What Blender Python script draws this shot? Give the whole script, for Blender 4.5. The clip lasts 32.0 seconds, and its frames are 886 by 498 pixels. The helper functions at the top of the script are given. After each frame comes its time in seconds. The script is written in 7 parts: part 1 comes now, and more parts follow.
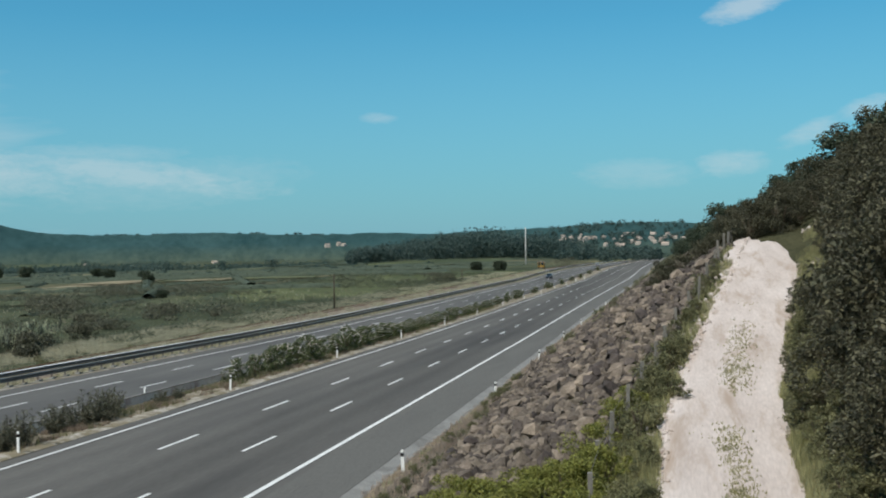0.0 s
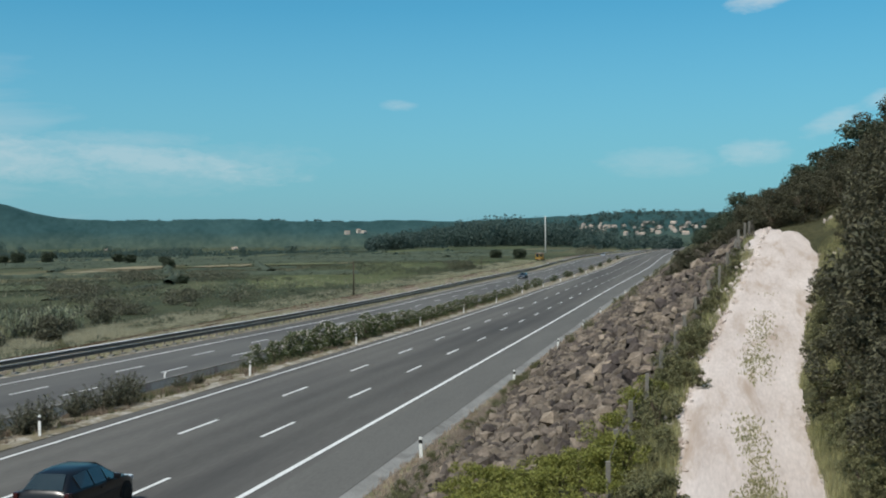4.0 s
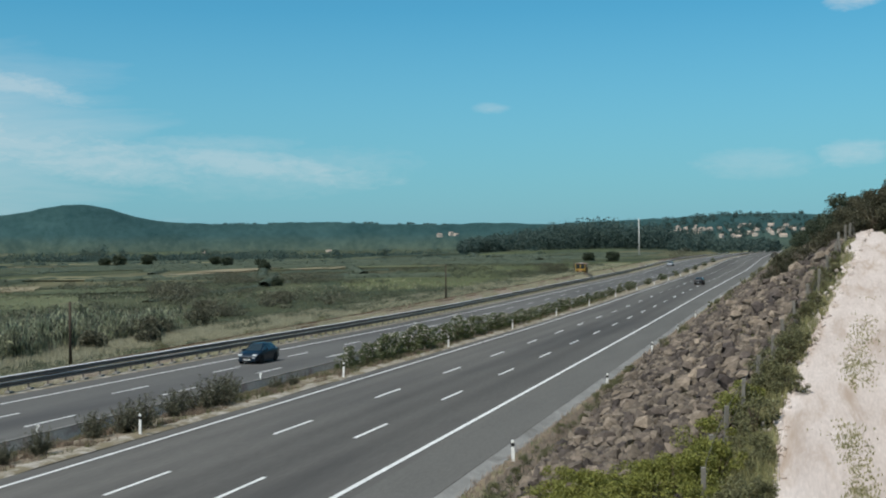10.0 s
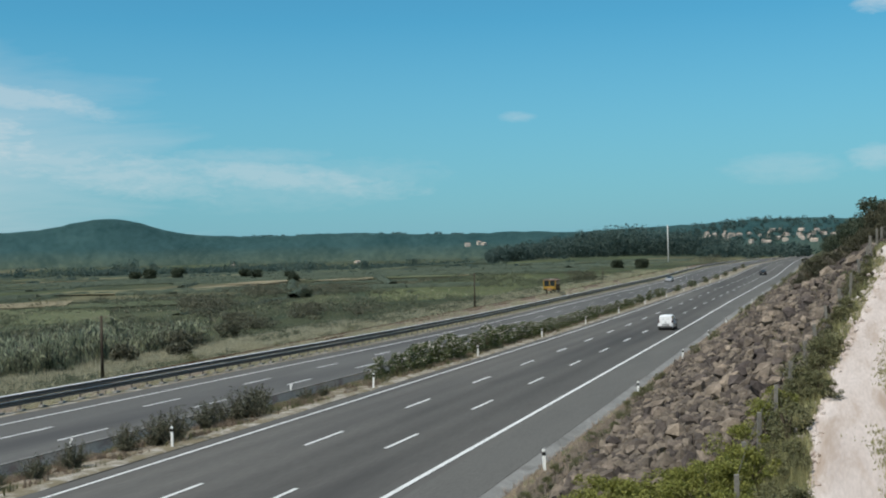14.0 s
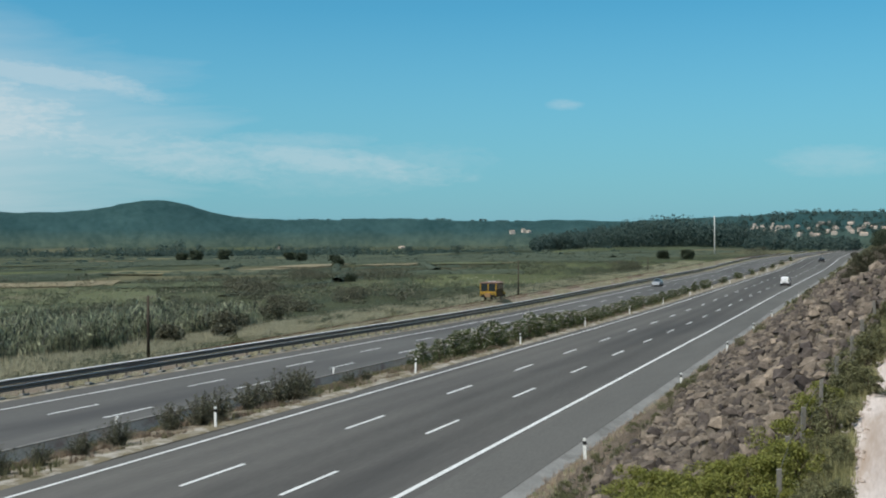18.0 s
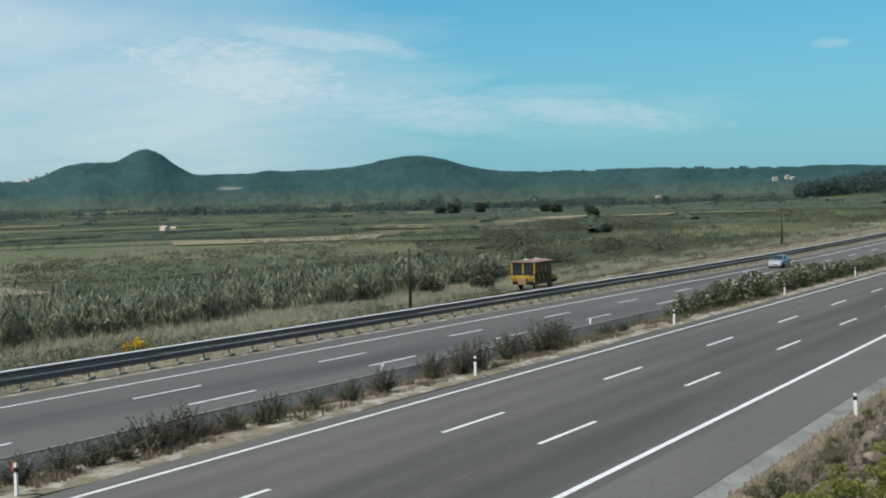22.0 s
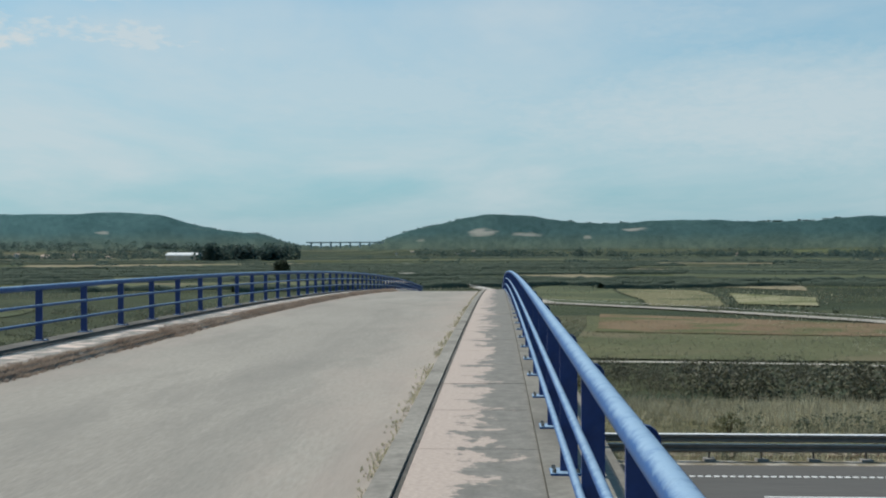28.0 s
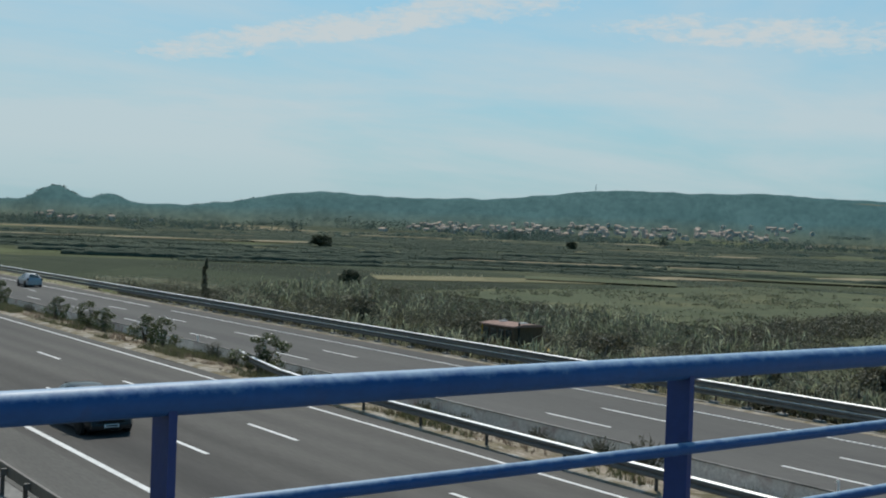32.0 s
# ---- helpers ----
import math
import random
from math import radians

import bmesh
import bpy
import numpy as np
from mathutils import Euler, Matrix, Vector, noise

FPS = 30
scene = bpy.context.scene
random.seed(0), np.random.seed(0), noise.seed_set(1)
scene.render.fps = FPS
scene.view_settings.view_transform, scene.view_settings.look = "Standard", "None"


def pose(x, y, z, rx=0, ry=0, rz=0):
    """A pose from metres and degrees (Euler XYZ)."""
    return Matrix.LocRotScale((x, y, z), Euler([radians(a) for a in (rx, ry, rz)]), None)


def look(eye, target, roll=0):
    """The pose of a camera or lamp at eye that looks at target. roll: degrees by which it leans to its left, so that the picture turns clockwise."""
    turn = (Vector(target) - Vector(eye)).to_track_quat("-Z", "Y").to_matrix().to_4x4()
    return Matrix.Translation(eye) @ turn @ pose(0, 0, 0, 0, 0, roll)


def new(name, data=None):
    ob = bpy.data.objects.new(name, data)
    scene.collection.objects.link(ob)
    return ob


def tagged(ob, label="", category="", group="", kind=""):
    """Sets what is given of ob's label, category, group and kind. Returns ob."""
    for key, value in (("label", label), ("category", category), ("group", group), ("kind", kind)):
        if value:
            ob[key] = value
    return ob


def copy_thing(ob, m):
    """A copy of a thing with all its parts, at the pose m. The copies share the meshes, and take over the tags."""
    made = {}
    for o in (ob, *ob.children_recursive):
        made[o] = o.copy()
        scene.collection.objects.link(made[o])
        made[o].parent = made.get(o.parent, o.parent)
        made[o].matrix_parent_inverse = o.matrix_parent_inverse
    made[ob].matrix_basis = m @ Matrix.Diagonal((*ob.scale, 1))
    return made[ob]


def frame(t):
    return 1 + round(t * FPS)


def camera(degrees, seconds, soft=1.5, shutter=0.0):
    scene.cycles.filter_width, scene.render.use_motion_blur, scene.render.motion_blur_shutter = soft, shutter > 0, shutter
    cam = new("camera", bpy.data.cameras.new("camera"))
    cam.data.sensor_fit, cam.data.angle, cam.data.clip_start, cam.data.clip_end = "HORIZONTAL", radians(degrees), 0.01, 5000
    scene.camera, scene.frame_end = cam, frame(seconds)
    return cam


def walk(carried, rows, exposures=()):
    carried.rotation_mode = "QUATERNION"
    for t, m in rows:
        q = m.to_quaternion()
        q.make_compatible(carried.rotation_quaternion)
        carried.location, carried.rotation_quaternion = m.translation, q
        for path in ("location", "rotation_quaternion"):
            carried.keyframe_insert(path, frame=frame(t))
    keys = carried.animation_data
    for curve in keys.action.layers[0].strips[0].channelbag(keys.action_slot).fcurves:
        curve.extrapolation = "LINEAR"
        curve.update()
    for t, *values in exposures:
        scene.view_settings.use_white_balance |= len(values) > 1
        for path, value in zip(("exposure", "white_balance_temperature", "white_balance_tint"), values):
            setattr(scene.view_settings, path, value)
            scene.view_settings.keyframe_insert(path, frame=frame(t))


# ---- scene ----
cam = camera(41.7, 32.0, soft=2.0)
PATH = [
    (0.0, pose(0.00, 0.00, 7.59, 90.39, 0.90, 11.64)),
    (0.5, pose(0.00, 0.00, 7.59, 90.44, 0.16, 11.82)),
    (1.0, pose(0.00, 0.00, 7.59, 90.31, 0.15, 11.72)),
    (1.5, pose(0.00, 0.00, 7.59, 90.37, 0.30, 11.85)),
    (2.0, pose(0.00, 0.00, 7.59, 90.23, 0.22, 11.94)),
    (2.5, pose(0.00, 0.00, 7.59, 89.70, -0.01, 12.04)),
    (3.0, pose(0.00, 0.00, 7.59, 89.76, 0.15, 12.46)),
    (3.5, pose(0.00, 0.00, 7.59, 89.75, 0.44, 12.53)),
    (5.5, pose(0.00, 0.00, 7.59, 90.05, 0.62, 12.78)),
    (6.0, pose(0.00, 0.00, 7.59, 90.06, 0.57, 12.95)),
    (6.5, pose(0.00, 0.00, 7.59, 89.93, 0.42, 12.99)),
    (7.0, pose(0.00, 0.00, 7.59, 90.04, 0.55, 13.24)),
    (7.5, pose(0.00, 0.00, 7.59, 90.12, 0.67, 13.73)),
    (8.0, pose(0.00, 0.00, 7.59, 90.27, 0.57, 14.61)),
    (8.5, pose(0.00, 0.00, 7.59, 90.14, 0.57, 14.91)),
    (9.0, pose(0.00, 0.00, 7.59, 90.48, 0.33, 15.22)),
    (9.5, pose(0.00, 0.00, 7.59, 90.24, 0.36, 16.00)),
    (10.0, pose(0.00, 0.00, 7.59, 89.97, 0.52, 17.14)),
    (10.5, pose(0.00, 0.00, 7.59, 89.55, 0.53, 17.19)),
    (11.0, pose(0.00, 0.00, 7.59, 89.76, 0.21, 16.92)),
    (11.5, pose(0.00, 0.00, 7.59, 89.96, 0.59, 16.94)),
    (12.0, pose(0.00, 0.00, 7.59, 90.26, 0.69, 17.31)),
    (12.5, pose(0.00, 0.00, 7.59, 90.22, 0.55, 17.74)),
    (13.0, pose(0.00, 0.00, 7.59, 90.16, 0.64, 17.82)),
    (13.5, pose(0.00, 0.00, 7.59, 90.45, 1.04, 18.27)),
    (15.5, pose(0.00, 0.00, 7.59, 89.72, 1.10, 19.53)),
    (16.0, pose(0.00, 0.00, 7.59, 89.29, 0.92, 20.99)),
    (16.5, pose(0.00, 0.00, 7.59, 89.16, 0.75, 21.46)),
    (17.0, pose(0.00, 0.00, 7.59, 88.92, 0.41, 20.54)),
    (17.5, pose(0.00, 0.00, 7.59, 89.24, 0.07, 21.20)),
    (18.0, pose(0.00, 0.00, 7.59, 89.83, 0.18, 20.71)),
    (18.5, pose(0.00, 0.00, 7.59, 89.45, -0.02, 23.29)),
    (19.0, pose(0.00, 0.00, 7.59, 89.50, 0.10, 23.50)),
    (19.5, pose(0.00, 0.00, 7.59, 89.57, -0.38, 25.70)),
    (20.0, pose(0.00, 0.00, 7.59, 89.84, 0.29, 26.12)),
    (20.5, pose(0.00, 0.00, 7.59, 89.47, 0.44, 26.26)),
    (21.0, pose(0.00, 0.00, 7.59, 89.23, 0.61, 27.26)),
    (21.5, pose(0.00, 0.00, 7.59, 88.12, 0.90, 29.97)),
    (22.0, pose(0.00, 0.00, 7.59, 87.59, 1.29, 33.22)),
    (22.5, pose(0.00, 0.00, 7.59, 87.75, 1.65, 35.62)),
    (23.0, pose(0.00, 0.00, 7.59, 87.04, 1.46, 37.56)),
    (23.5, pose(0.00, 0.00, 7.59, 87.28, 0.89, 39.02)),
    (24.0, pose(0.00, 0.00, 7.59, 87.08, 1.09, 42.31)),
    (24.5, pose(0.00, 0.00, 7.59, 87.74, 1.14, 46.64)),
    (26.5, pose(0.00, 0.00, 7.59, 88.23, 1.18, 67.34)),
    (27.0, pose(0.00, -0.03, 7.59, 88.58, 1.64, 72.78)),
    (27.5, pose(0.00, -0.08, 7.59, 88.71, 0.73, 81.23)),
    (28.0, pose(-0.04, -0.11, 7.59, 89.96, 0.23, 92.70)),
    (28.5, pose(-0.12, -0.18, 7.58, 89.33, -2.15, 107.21)),
    (28.7, pose(-0.13, -0.29, 7.61, 88.34, -3.26, 116.41)),
    (29.0, pose(-0.22, -0.56, 7.59, 90.70, -2.30, 131.14)),
    (29.2, pose(-0.32, -0.82, 7.61, 89.29, 2.22, 134.79)),
    (29.5, pose(-0.43, -1.14, 7.63, 87.45, 5.73, 142.55)),
    (30.0, pose(-0.62, -1.72, 7.49, 89.25, 0.60, 147.40)),
    (30.5, pose(-0.83, -2.45, 7.48, 88.30, 0.54, 143.72)),
    (31.0, pose(-0.92, -3.07, 7.48, 87.16, -0.92, 144.00)),
    (31.5, pose(-0.92, -3.85, 7.53, 88.05, 0.96, 143.18)),
    (32.0, pose(-0.92, -4.47, 7.48, 89.02, -2.05, 143.76)),
]
walk(cam, PATH, exposures=((0.0, 0.05), (13.0, 0.07), (20.0, 0.10), (23.0, 0.22), (25.5, 0.26), (27.0, 0.16), (28.0, 0.0), (29.5, -0.06), (31.0, -0.12), (32.0, -0.10)))

# ---- light ----
SUN_AZ, SUN_EL = 150.0, 56.0
sun_data = bpy.data.lights.new("sun", "SUN")
sun_data.energy, sun_data.angle, sun_data.color = 3.9, radians(0.6), (1.0, 0.955, 0.88)
sun = new("sun", sun_data)
sun_way = Vector((-math.sin(radians(SUN_AZ)) * math.cos(radians(SUN_EL)), math.cos(radians(SUN_AZ)) * math.cos(radians(SUN_EL)), math.sin(radians(SUN_EL))))
sun.matrix_world = look(sun_way * 300, (0, 0, 0))


def link(nt, a, b):
    nt.links.new(a, b)


def node(nt, kind, **values):
    n = nt.nodes.new(kind)
    for k, v in values.items():
        n.inputs[k].default_value = v
    return n


def math_node(nt, op, a, b=None, clamp=False):
    n = nt.nodes.new("ShaderNodeMath")
    n.operation, n.use_clamp = op, clamp
    for i, v in enumerate((a, b)):
        if v is None:
            continue
        if isinstance(v, (int, float)):
            n.inputs[i].default_value = v
        else:
            link(nt, v, n.inputs[i])
    return n.outputs[0]


def mix_color(nt, fac, a, b, blend="MIX"):
    n = nt.nodes.new("ShaderNodeMix")
    n.data_type, n.blend_type = "RGBA", blend
    for sock, v in ((n.inputs[0], fac), (n.inputs[6], a), (n.inputs[7], b)):
        if isinstance(v, (int, float)):
            sock.default_value = v
        elif isinstance(v, tuple):
            sock.default_value = (*v[:3], 1)
        else:
            link(nt, v, sock)
    return n.outputs[2]


def ramp(nt, fac, lo, hi, a=(0, 0, 0), b=(1, 1, 1)):
    n = nt.nodes.new("ShaderNodeValToRGB")
    n.color_ramp.elements[0].position, n.color_ramp.elements[1].position = lo, hi
    n.color_ramp.elements[0].color, n.color_ramp.elements[1].color = (*a, 1), (*b, 1)
    link(nt, fac, n.inputs[0])
    return n.outputs[0]


def noise_tex(nt, vec, scale, detail=4.0, rough=0.55, distortion=0.0):
    n = node(nt, "ShaderNodeTexNoise", Scale=scale, Detail=detail, Roughness=rough, Distortion=distortion)
    link(nt, vec, n.inputs["Vector"])
    return n.outputs["Fac"]


CLOUDS = ((14.75, 6.85, 1.1, 0.32, 0, 0.28), (-3.5, 11.8, 2.4, 0.8, 18, 0.55), (-2.4, 4.25, 2.0, 0.8, 0, 0.34), (-6.0, 5.6, 1.8, 0.6, 22, 0.38), (-8.5, 6.6, 1.6, 0.6, 15, 0.34), (2.0, 3.9, 3.4, 0.8, 0, 0.2),
          (29.0, 5.0, 5.0, 0.7, 2, 0.22), (25.0, 3.7, 7.5, 1.3, 4, 0.17), (43.5, 6.3, 8.5, 2.3, -9, 0.74), (36.0, 4.6, 10.0, 1.5, -6, 0.46), (27.0, 4.2, 9.0, 0.9, -6, 0.42), (40.0, 8.0, 7.0, 0.8, -7, 0.52), (57.0, 8.3, 7.0, 1.5, 4, 0.8),
          (76.0, 6.4, 27.0, 5.0, 0, 0.8), (96.0, 7.5, 24.0, 4.6, -2, 0.7), (108.0, 12.3, 13.0, 1.3, 2, 0.7), (86.0, 11.0, 22.0, 3.5, 0, 0.6), (127.0, 9.6, 13.0, 1.3, -3, 1.0), (117.0, 9.6, 11.0, 1.3, 3, 1.0), (108.5, 10.1, 9.0, 1.3, -4, 0.9), (120.0, 7.0, 16.0, 2.2, 0, 0.55), (151.0, 9.2, 13.0, 1.1, 10, 1.0), (142.0, 10.9, 7.0, 1.3, 6, 0.95), (146.0, 4.6, 24.0, 3.2, 0, 0.6))


def build_world():
    w = bpy.data.worlds.new("sky")
    scene.world = w
    w.use_nodes = True
    nt = w.node_tree
    nt.nodes.clear()
    sky = nt.nodes.new("ShaderNodeTexSky")
    sky.sky_type, sky.sun_disc = "NISHITA", False
    sky.sun_elevation, sky.sun_rotation = radians(SUN_EL), radians(-SUN_AZ)
    sky.air_density, sky.dust_density, sky.ozone_density = 1.0, 0.6, 1.5
    coord = nt.nodes.new("ShaderNodeTexCoord").outputs["Generated"]
    sep = nt.nodes.new("ShaderNodeSeparateXYZ")
    link(nt, coord, sep.inputs[0])
    up = math_node(nt, "MAXIMUM", sep.outputs[2], 0.02)
    flat = nt.nodes.new("ShaderNodeCombineXYZ")
    reach = math_node(nt, "ADD", up, 0.13)
    link(nt, math_node(nt, "DIVIDE", sep.outputs[0], reach), flat.inputs[0])
    link(nt, math_node(nt, "DIVIDE", sep.outputs[1], reach), flat.inputs[1])
    turned = nt.nodes.new("ShaderNodeMapping")
    turned.inputs["Rotation"].default_value = (0, 0, radians(-35))
    turned.inputs["Scale"].default_value = (0.8, 1.15, 1)
    link(nt, flat.outputs[0], turned.inputs[0])
    big = noise_tex(nt, turned.outputs[0], 0.62, 7, 0.58, 0.5)
    fine = noise_tex(nt, turned.outputs[0], 2.4, 8, 0.62, 0.2)
    cloud = math_node(nt, "ADD", math_node(nt, "MULTIPLY", big, 0.75), math_node(nt, "MULTIPLY", fine, 0.18))
    # a bank of cirrus stands in the west, higher the further round
    west = math_node(nt, "MULTIPLY", sep.outputs[0], -1.0)
    ceiling = math_node(nt, "SUBTRACT", math_node(nt, "ADD", math_node(nt, "MULTIPLY", west, 0.28), -0.005), sep.outputs[2])
    bank = math_node(nt, "MINIMUM", math_node(nt, "MULTIPLY", ceiling, 3.4), math_node(nt, "MULTIPLY", math_node(nt, "SUBTRACT", west, 0.55), 1.7))
    bank = math_node(nt, "MAXIMUM", math_node(nt, "MINIMUM", bank, 0.24), -0.22)
    back = math_node(nt, "MINIMUM", math_node(nt, "MAXIMUM", math_node(nt, "MULTIPLY", math_node(nt, "ADD", sep.outputs[1], 0.05), -0.55), -0.22), 0.25)
    bank = math_node(nt, "MAXIMUM", bank, back)
    # separate clouds: bearing, height, half width, half height, slant in degrees, and how white they are
    streaky = nt.nodes.new("ShaderNodeMapping")
    streaky.inputs["Scale"].default_value = (1, 1, 3.2)
    link(nt, coord, streaky.inputs[0])
    ragged = noise_tex(nt, streaky.outputs[0], 26.0, 7, 0.66, 0.7)
    wisp = noise_tex(nt, streaky.outputs[0], 7.0, 8, 0.62, 0.9)
    shred = noise_tex(nt, streaky.outputs[0], 75.0, 6, 0.62, 0.5)
    tear = math_node(nt, "ADD", math_node(nt, "MULTIPLY", ragged, 0.7), math_node(nt, "ADD", math_node(nt, "MULTIPLY", wisp, 0.8), math_node(nt, "MULTIPLY", shred, 0.7)))
    tear = math_node(nt, "MULTIPLY", math_node(nt, "SUBTRACT", tear, 1.1), 1.5)
    puffs = None
    for az, el, wide, tall, slant, white in CLOUDS:
        a, e, w = radians(az), radians(el), radians(slant)
        d = Vector((-math.sin(a) * math.cos(e), math.cos(a) * math.cos(e), math.sin(e)))
        r = Vector((math.cos(a), math.sin(a), 0))
        u = r.cross(d)
        p, q = r * math.cos(w) + u * math.sin(w), u * math.cos(w) - r * math.sin(w)

        def along(axis, size):
            n = nt.nodes.new("ShaderNodeVectorMath")
            n.operation = "DOT_PRODUCT"
            link(nt, coord, n.inputs[0])
            n.inputs[1].default_value = axis
            return math_node(nt, "MULTIPLY", n.outputs["Value"], 1 / size)

        across, over = along(p, math.sin(radians(wide))), along(q, math.sin(radians(tall)))
        ahead = math_node(nt, "GREATER_THAN", along(d, 1.0), 0.5)
        near = math_node(nt, "SUBTRACT", 1.0, math_node(nt, "ADD", math_node(nt, "MULTIPLY", across, across), math_node(nt, "MULTIPLY", over, over)))
        one = math_node(nt, "MULTIPLY", math_node(nt, "MULTIPLY", ramp(nt, math_node(nt, "ADD", math_node(nt, "MAXIMUM", near, -0.6), tear if wide < 15 else math_node(nt, "MULTIPLY", tear, 0.3)), 0.05, 1.5 if wide < 15 else 1.1), ahead), white)
        puffs = one if puffs is None else math_node(nt, "MAXIMUM", puffs, one)
    south = math_node(nt, "MULTIPLY", math_node(nt, "MAXIMUM", math_node(nt, "MULTIPLY", sep.outputs[1], -1.0), 0.0), math_node(nt, "MAXIMUM", math_node(nt, "SUBTRACT", 0.30, sep.outputs[2]), 0.0))
    cloud = math_node(nt, "ADD", cloud, math_node(nt, "ADD", bank, math_node(nt, "MULTIPLY", south, 0.4)))
    veil = ramp(nt, cloud, 0.40, 0.86)
    veil = math_node(nt, "MAXIMUM", math_node(nt, "MULTIPLY", veil, 0.82), puffs)
    veil = math_node(nt, "MULTIPLY", veil, math_node(nt, "MINIMUM", math_node(nt, "ADD", math_node(nt, "MULTIPLY", sep.outputs[2], 6.0), 0.62), 1.0))
    tint = mix_color(nt, 1.0, sky.outputs[0], (0.0335, 0.096, 0.107), "MULTIPLY")
    low = ramp(nt, sep.outputs[2], 0.0, 0.2, (0.8, 0.8, 0.8), (0, 0, 0))
    tint = mix_color(nt, low, tint, (0.205, 0.385, 0.515))
    both = mix_color(nt, veil, tint, (0.585, 0.66, 0.69))
    bg = nt.nodes.new("ShaderNodeBackground")
    link(nt, both, bg.inputs[0])
    bg.inputs[1].default_value = 1.0
    out = nt.nodes.new("ShaderNodeOutputWorld")
    link(nt, bg.outputs[0], out.inputs[0])


build_world()


# ---- materials ----
def mat(name, c1, c2, scale=1.0, rough=0.85, bump=0.3, metal=0.0, fine=18.0, stain=None, stain_scale=0.15, stain_at=(0.5, 0.7), vary=0.0, island=0.0, spec=0.08, grain=0.35, dist=0.02, stretch=(1, 1, 1), two_sided=0.0):
    m = bpy.data.materials.new(name)
    m.use_nodes = True
    nt = m.node_tree
    b = nt.nodes["Principled BSDF"]
    place = nt.nodes.new("ShaderNodeTexCoord").outputs["Object"]
    mp = nt.nodes.new("ShaderNodeMapping")
    mp.inputs["Scale"].default_value = stretch
    link(nt, place, mp.inputs[0])
    v = mp.outputs[0]
    n1 = noise_tex(nt, v, scale, 5, 0.6)
    n2 = noise_tex(nt, v, scale * fine, 4, 0.6)
    col = mix_color(nt, ramp(nt, n1, 0.32, 0.68), c1, c2)
    dark = ramp(nt, n2, 0.25, 0.75, (1 - grain,) * 3, (1 + grain,) * 3)
    col = mix_color(nt, 1.0, col, dark, "MULTIPLY")
    if stain:
        n3 = noise_tex(nt, v, stain_scale, 6, 0.62, 0.4)
        col = mix_color(nt, ramp(nt, n3, *stain_at), col, stain)
    if vary or island:
        src = nt.nodes.new("ShaderNodeObjectInfo").outputs["Random"] if vary else nt.nodes.new("ShaderNodeNewGeometry").outputs["Random Per Island"]
        k = vary or island
        col = mix_color(nt, 1.0, col, ramp(nt, src, 0, 1, (1 - k, 1 - k, 1 - k * 0.9), (1 + k, 1 + k * 0.9, 1 + k * 0.7)), "MULTIPLY")
    link(nt, col, b.inputs["Base Color"])
    b.inputs["Roughness"].default_value = rough
    b.inputs["Metallic"].default_value = metal
    b.inputs["Specular IOR Level"].default_value = spec
    if bump:
        bp = node(nt, "ShaderNodeBump", Strength=bump, Distance=dist)
        link(nt, n2, bp.inputs["Height"])
        link(nt, bp.outputs[0], b.inputs["Normal"])
    if two_sided:
        b.inputs["Subsurface Weight"].default_value = 0.0
        tr = nt.nodes.new("ShaderNodeBsdfTranslucent")
        link(nt, col, tr.inputs[0])
        ms = nt.nodes.new("ShaderNodeMixShader")
        ms.inputs[0].default_value = two_sided
        link(nt, b.outputs[0], ms.inputs[1])
        link(nt, tr.outputs[0], ms.inputs[2])
        link(nt, ms.outputs[0], nt.nodes["Material Output"].inputs[0])
    return m


M = {}
M["asphalt"] = mat("asphalt", (0.100, 0.097, 0.092), (0.122, 0.118, 0.111), 0.25, 0.9, 0.25, fine=60, stain=(0.078, 0.076, 0.074), stain_scale=0.16, stretch=(1, 0.08, 1), grain=0.15)
M["asphalt_pale"] = mat("asphalt_pale", (0.110, 0.106, 0.098), (0.132, 0.127, 0.117), 0.4, 0.92, 0.25, fine=40, stretch=(1, 0.15, 1), grain=0.15)
M["paint"] = mat("road_paint", (0.72, 0.72, 0.70), (0.58, 0.58, 0.56), 1.5, 0.7, 0.1, grain=0.12, stain=(0.42, 0.42, 0.41), stain_scale=3.0, stain_at=(0.62, 0.8))
M["concrete"] = mat("concrete", (0.165, 0.155, 0.135), (0.24, 0.228, 0.20), 0.8, 0.9, 0.3, stain=(0.11, 0.105, 0.095), stain_scale=0.7, grain=0.2)
M["gutter"] = mat("gutter_concrete", (0.185, 0.182, 0.17), (0.245, 0.24, 0.226), 0.5, 0.9, 0.25, stain=(0.13, 0.125, 0.115), stain_scale=0.6, grain=0.2)
# raised tone: light for the median wall's shaded face is put into the colour
M["lifted_kerb"] = mat("lifted_kerb", (0.52, 0.505, 0.475), (0.62, 0.605, 0.57), 0.5, 0.9, 0.3, grain=0.25, stain=(0.36, 0.27, 0.25), stain_scale=0.9)
# darkened tone: shade on the guard rails' facing side is put into it
M["steel"] = mat("galvanised_steel", (0.155, 0.146, 0.132), (0.21, 0.198, 0.18), 1.2, 0.7, 0.05, metal=0.1, grain=0.1, stain=(0.14, 0.13, 0.115), stain_scale=1.2, spec=0.15)
M["soil"] = mat("dry_soil", (0.20, 0.15, 0.10), (0.30, 0.25, 0.17), 0.5, 0.95, 0.6, stain=(0.12, 0.12, 0.055), stain_scale=0.5, stain_at=(0.45, 0.6), grain=0.4, dist=0.05)
M["gravel"] = mat("median_gravel", (0.20, 0.16, 0.115), (0.36, 0.31, 0.25), 1.1, 0.95, 0.9, fine=14, stain=(0.12, 0.105, 0.06), stain_scale=0.8, stain_at=(0.45, 0.6), grain=0.5, dist=0.05)
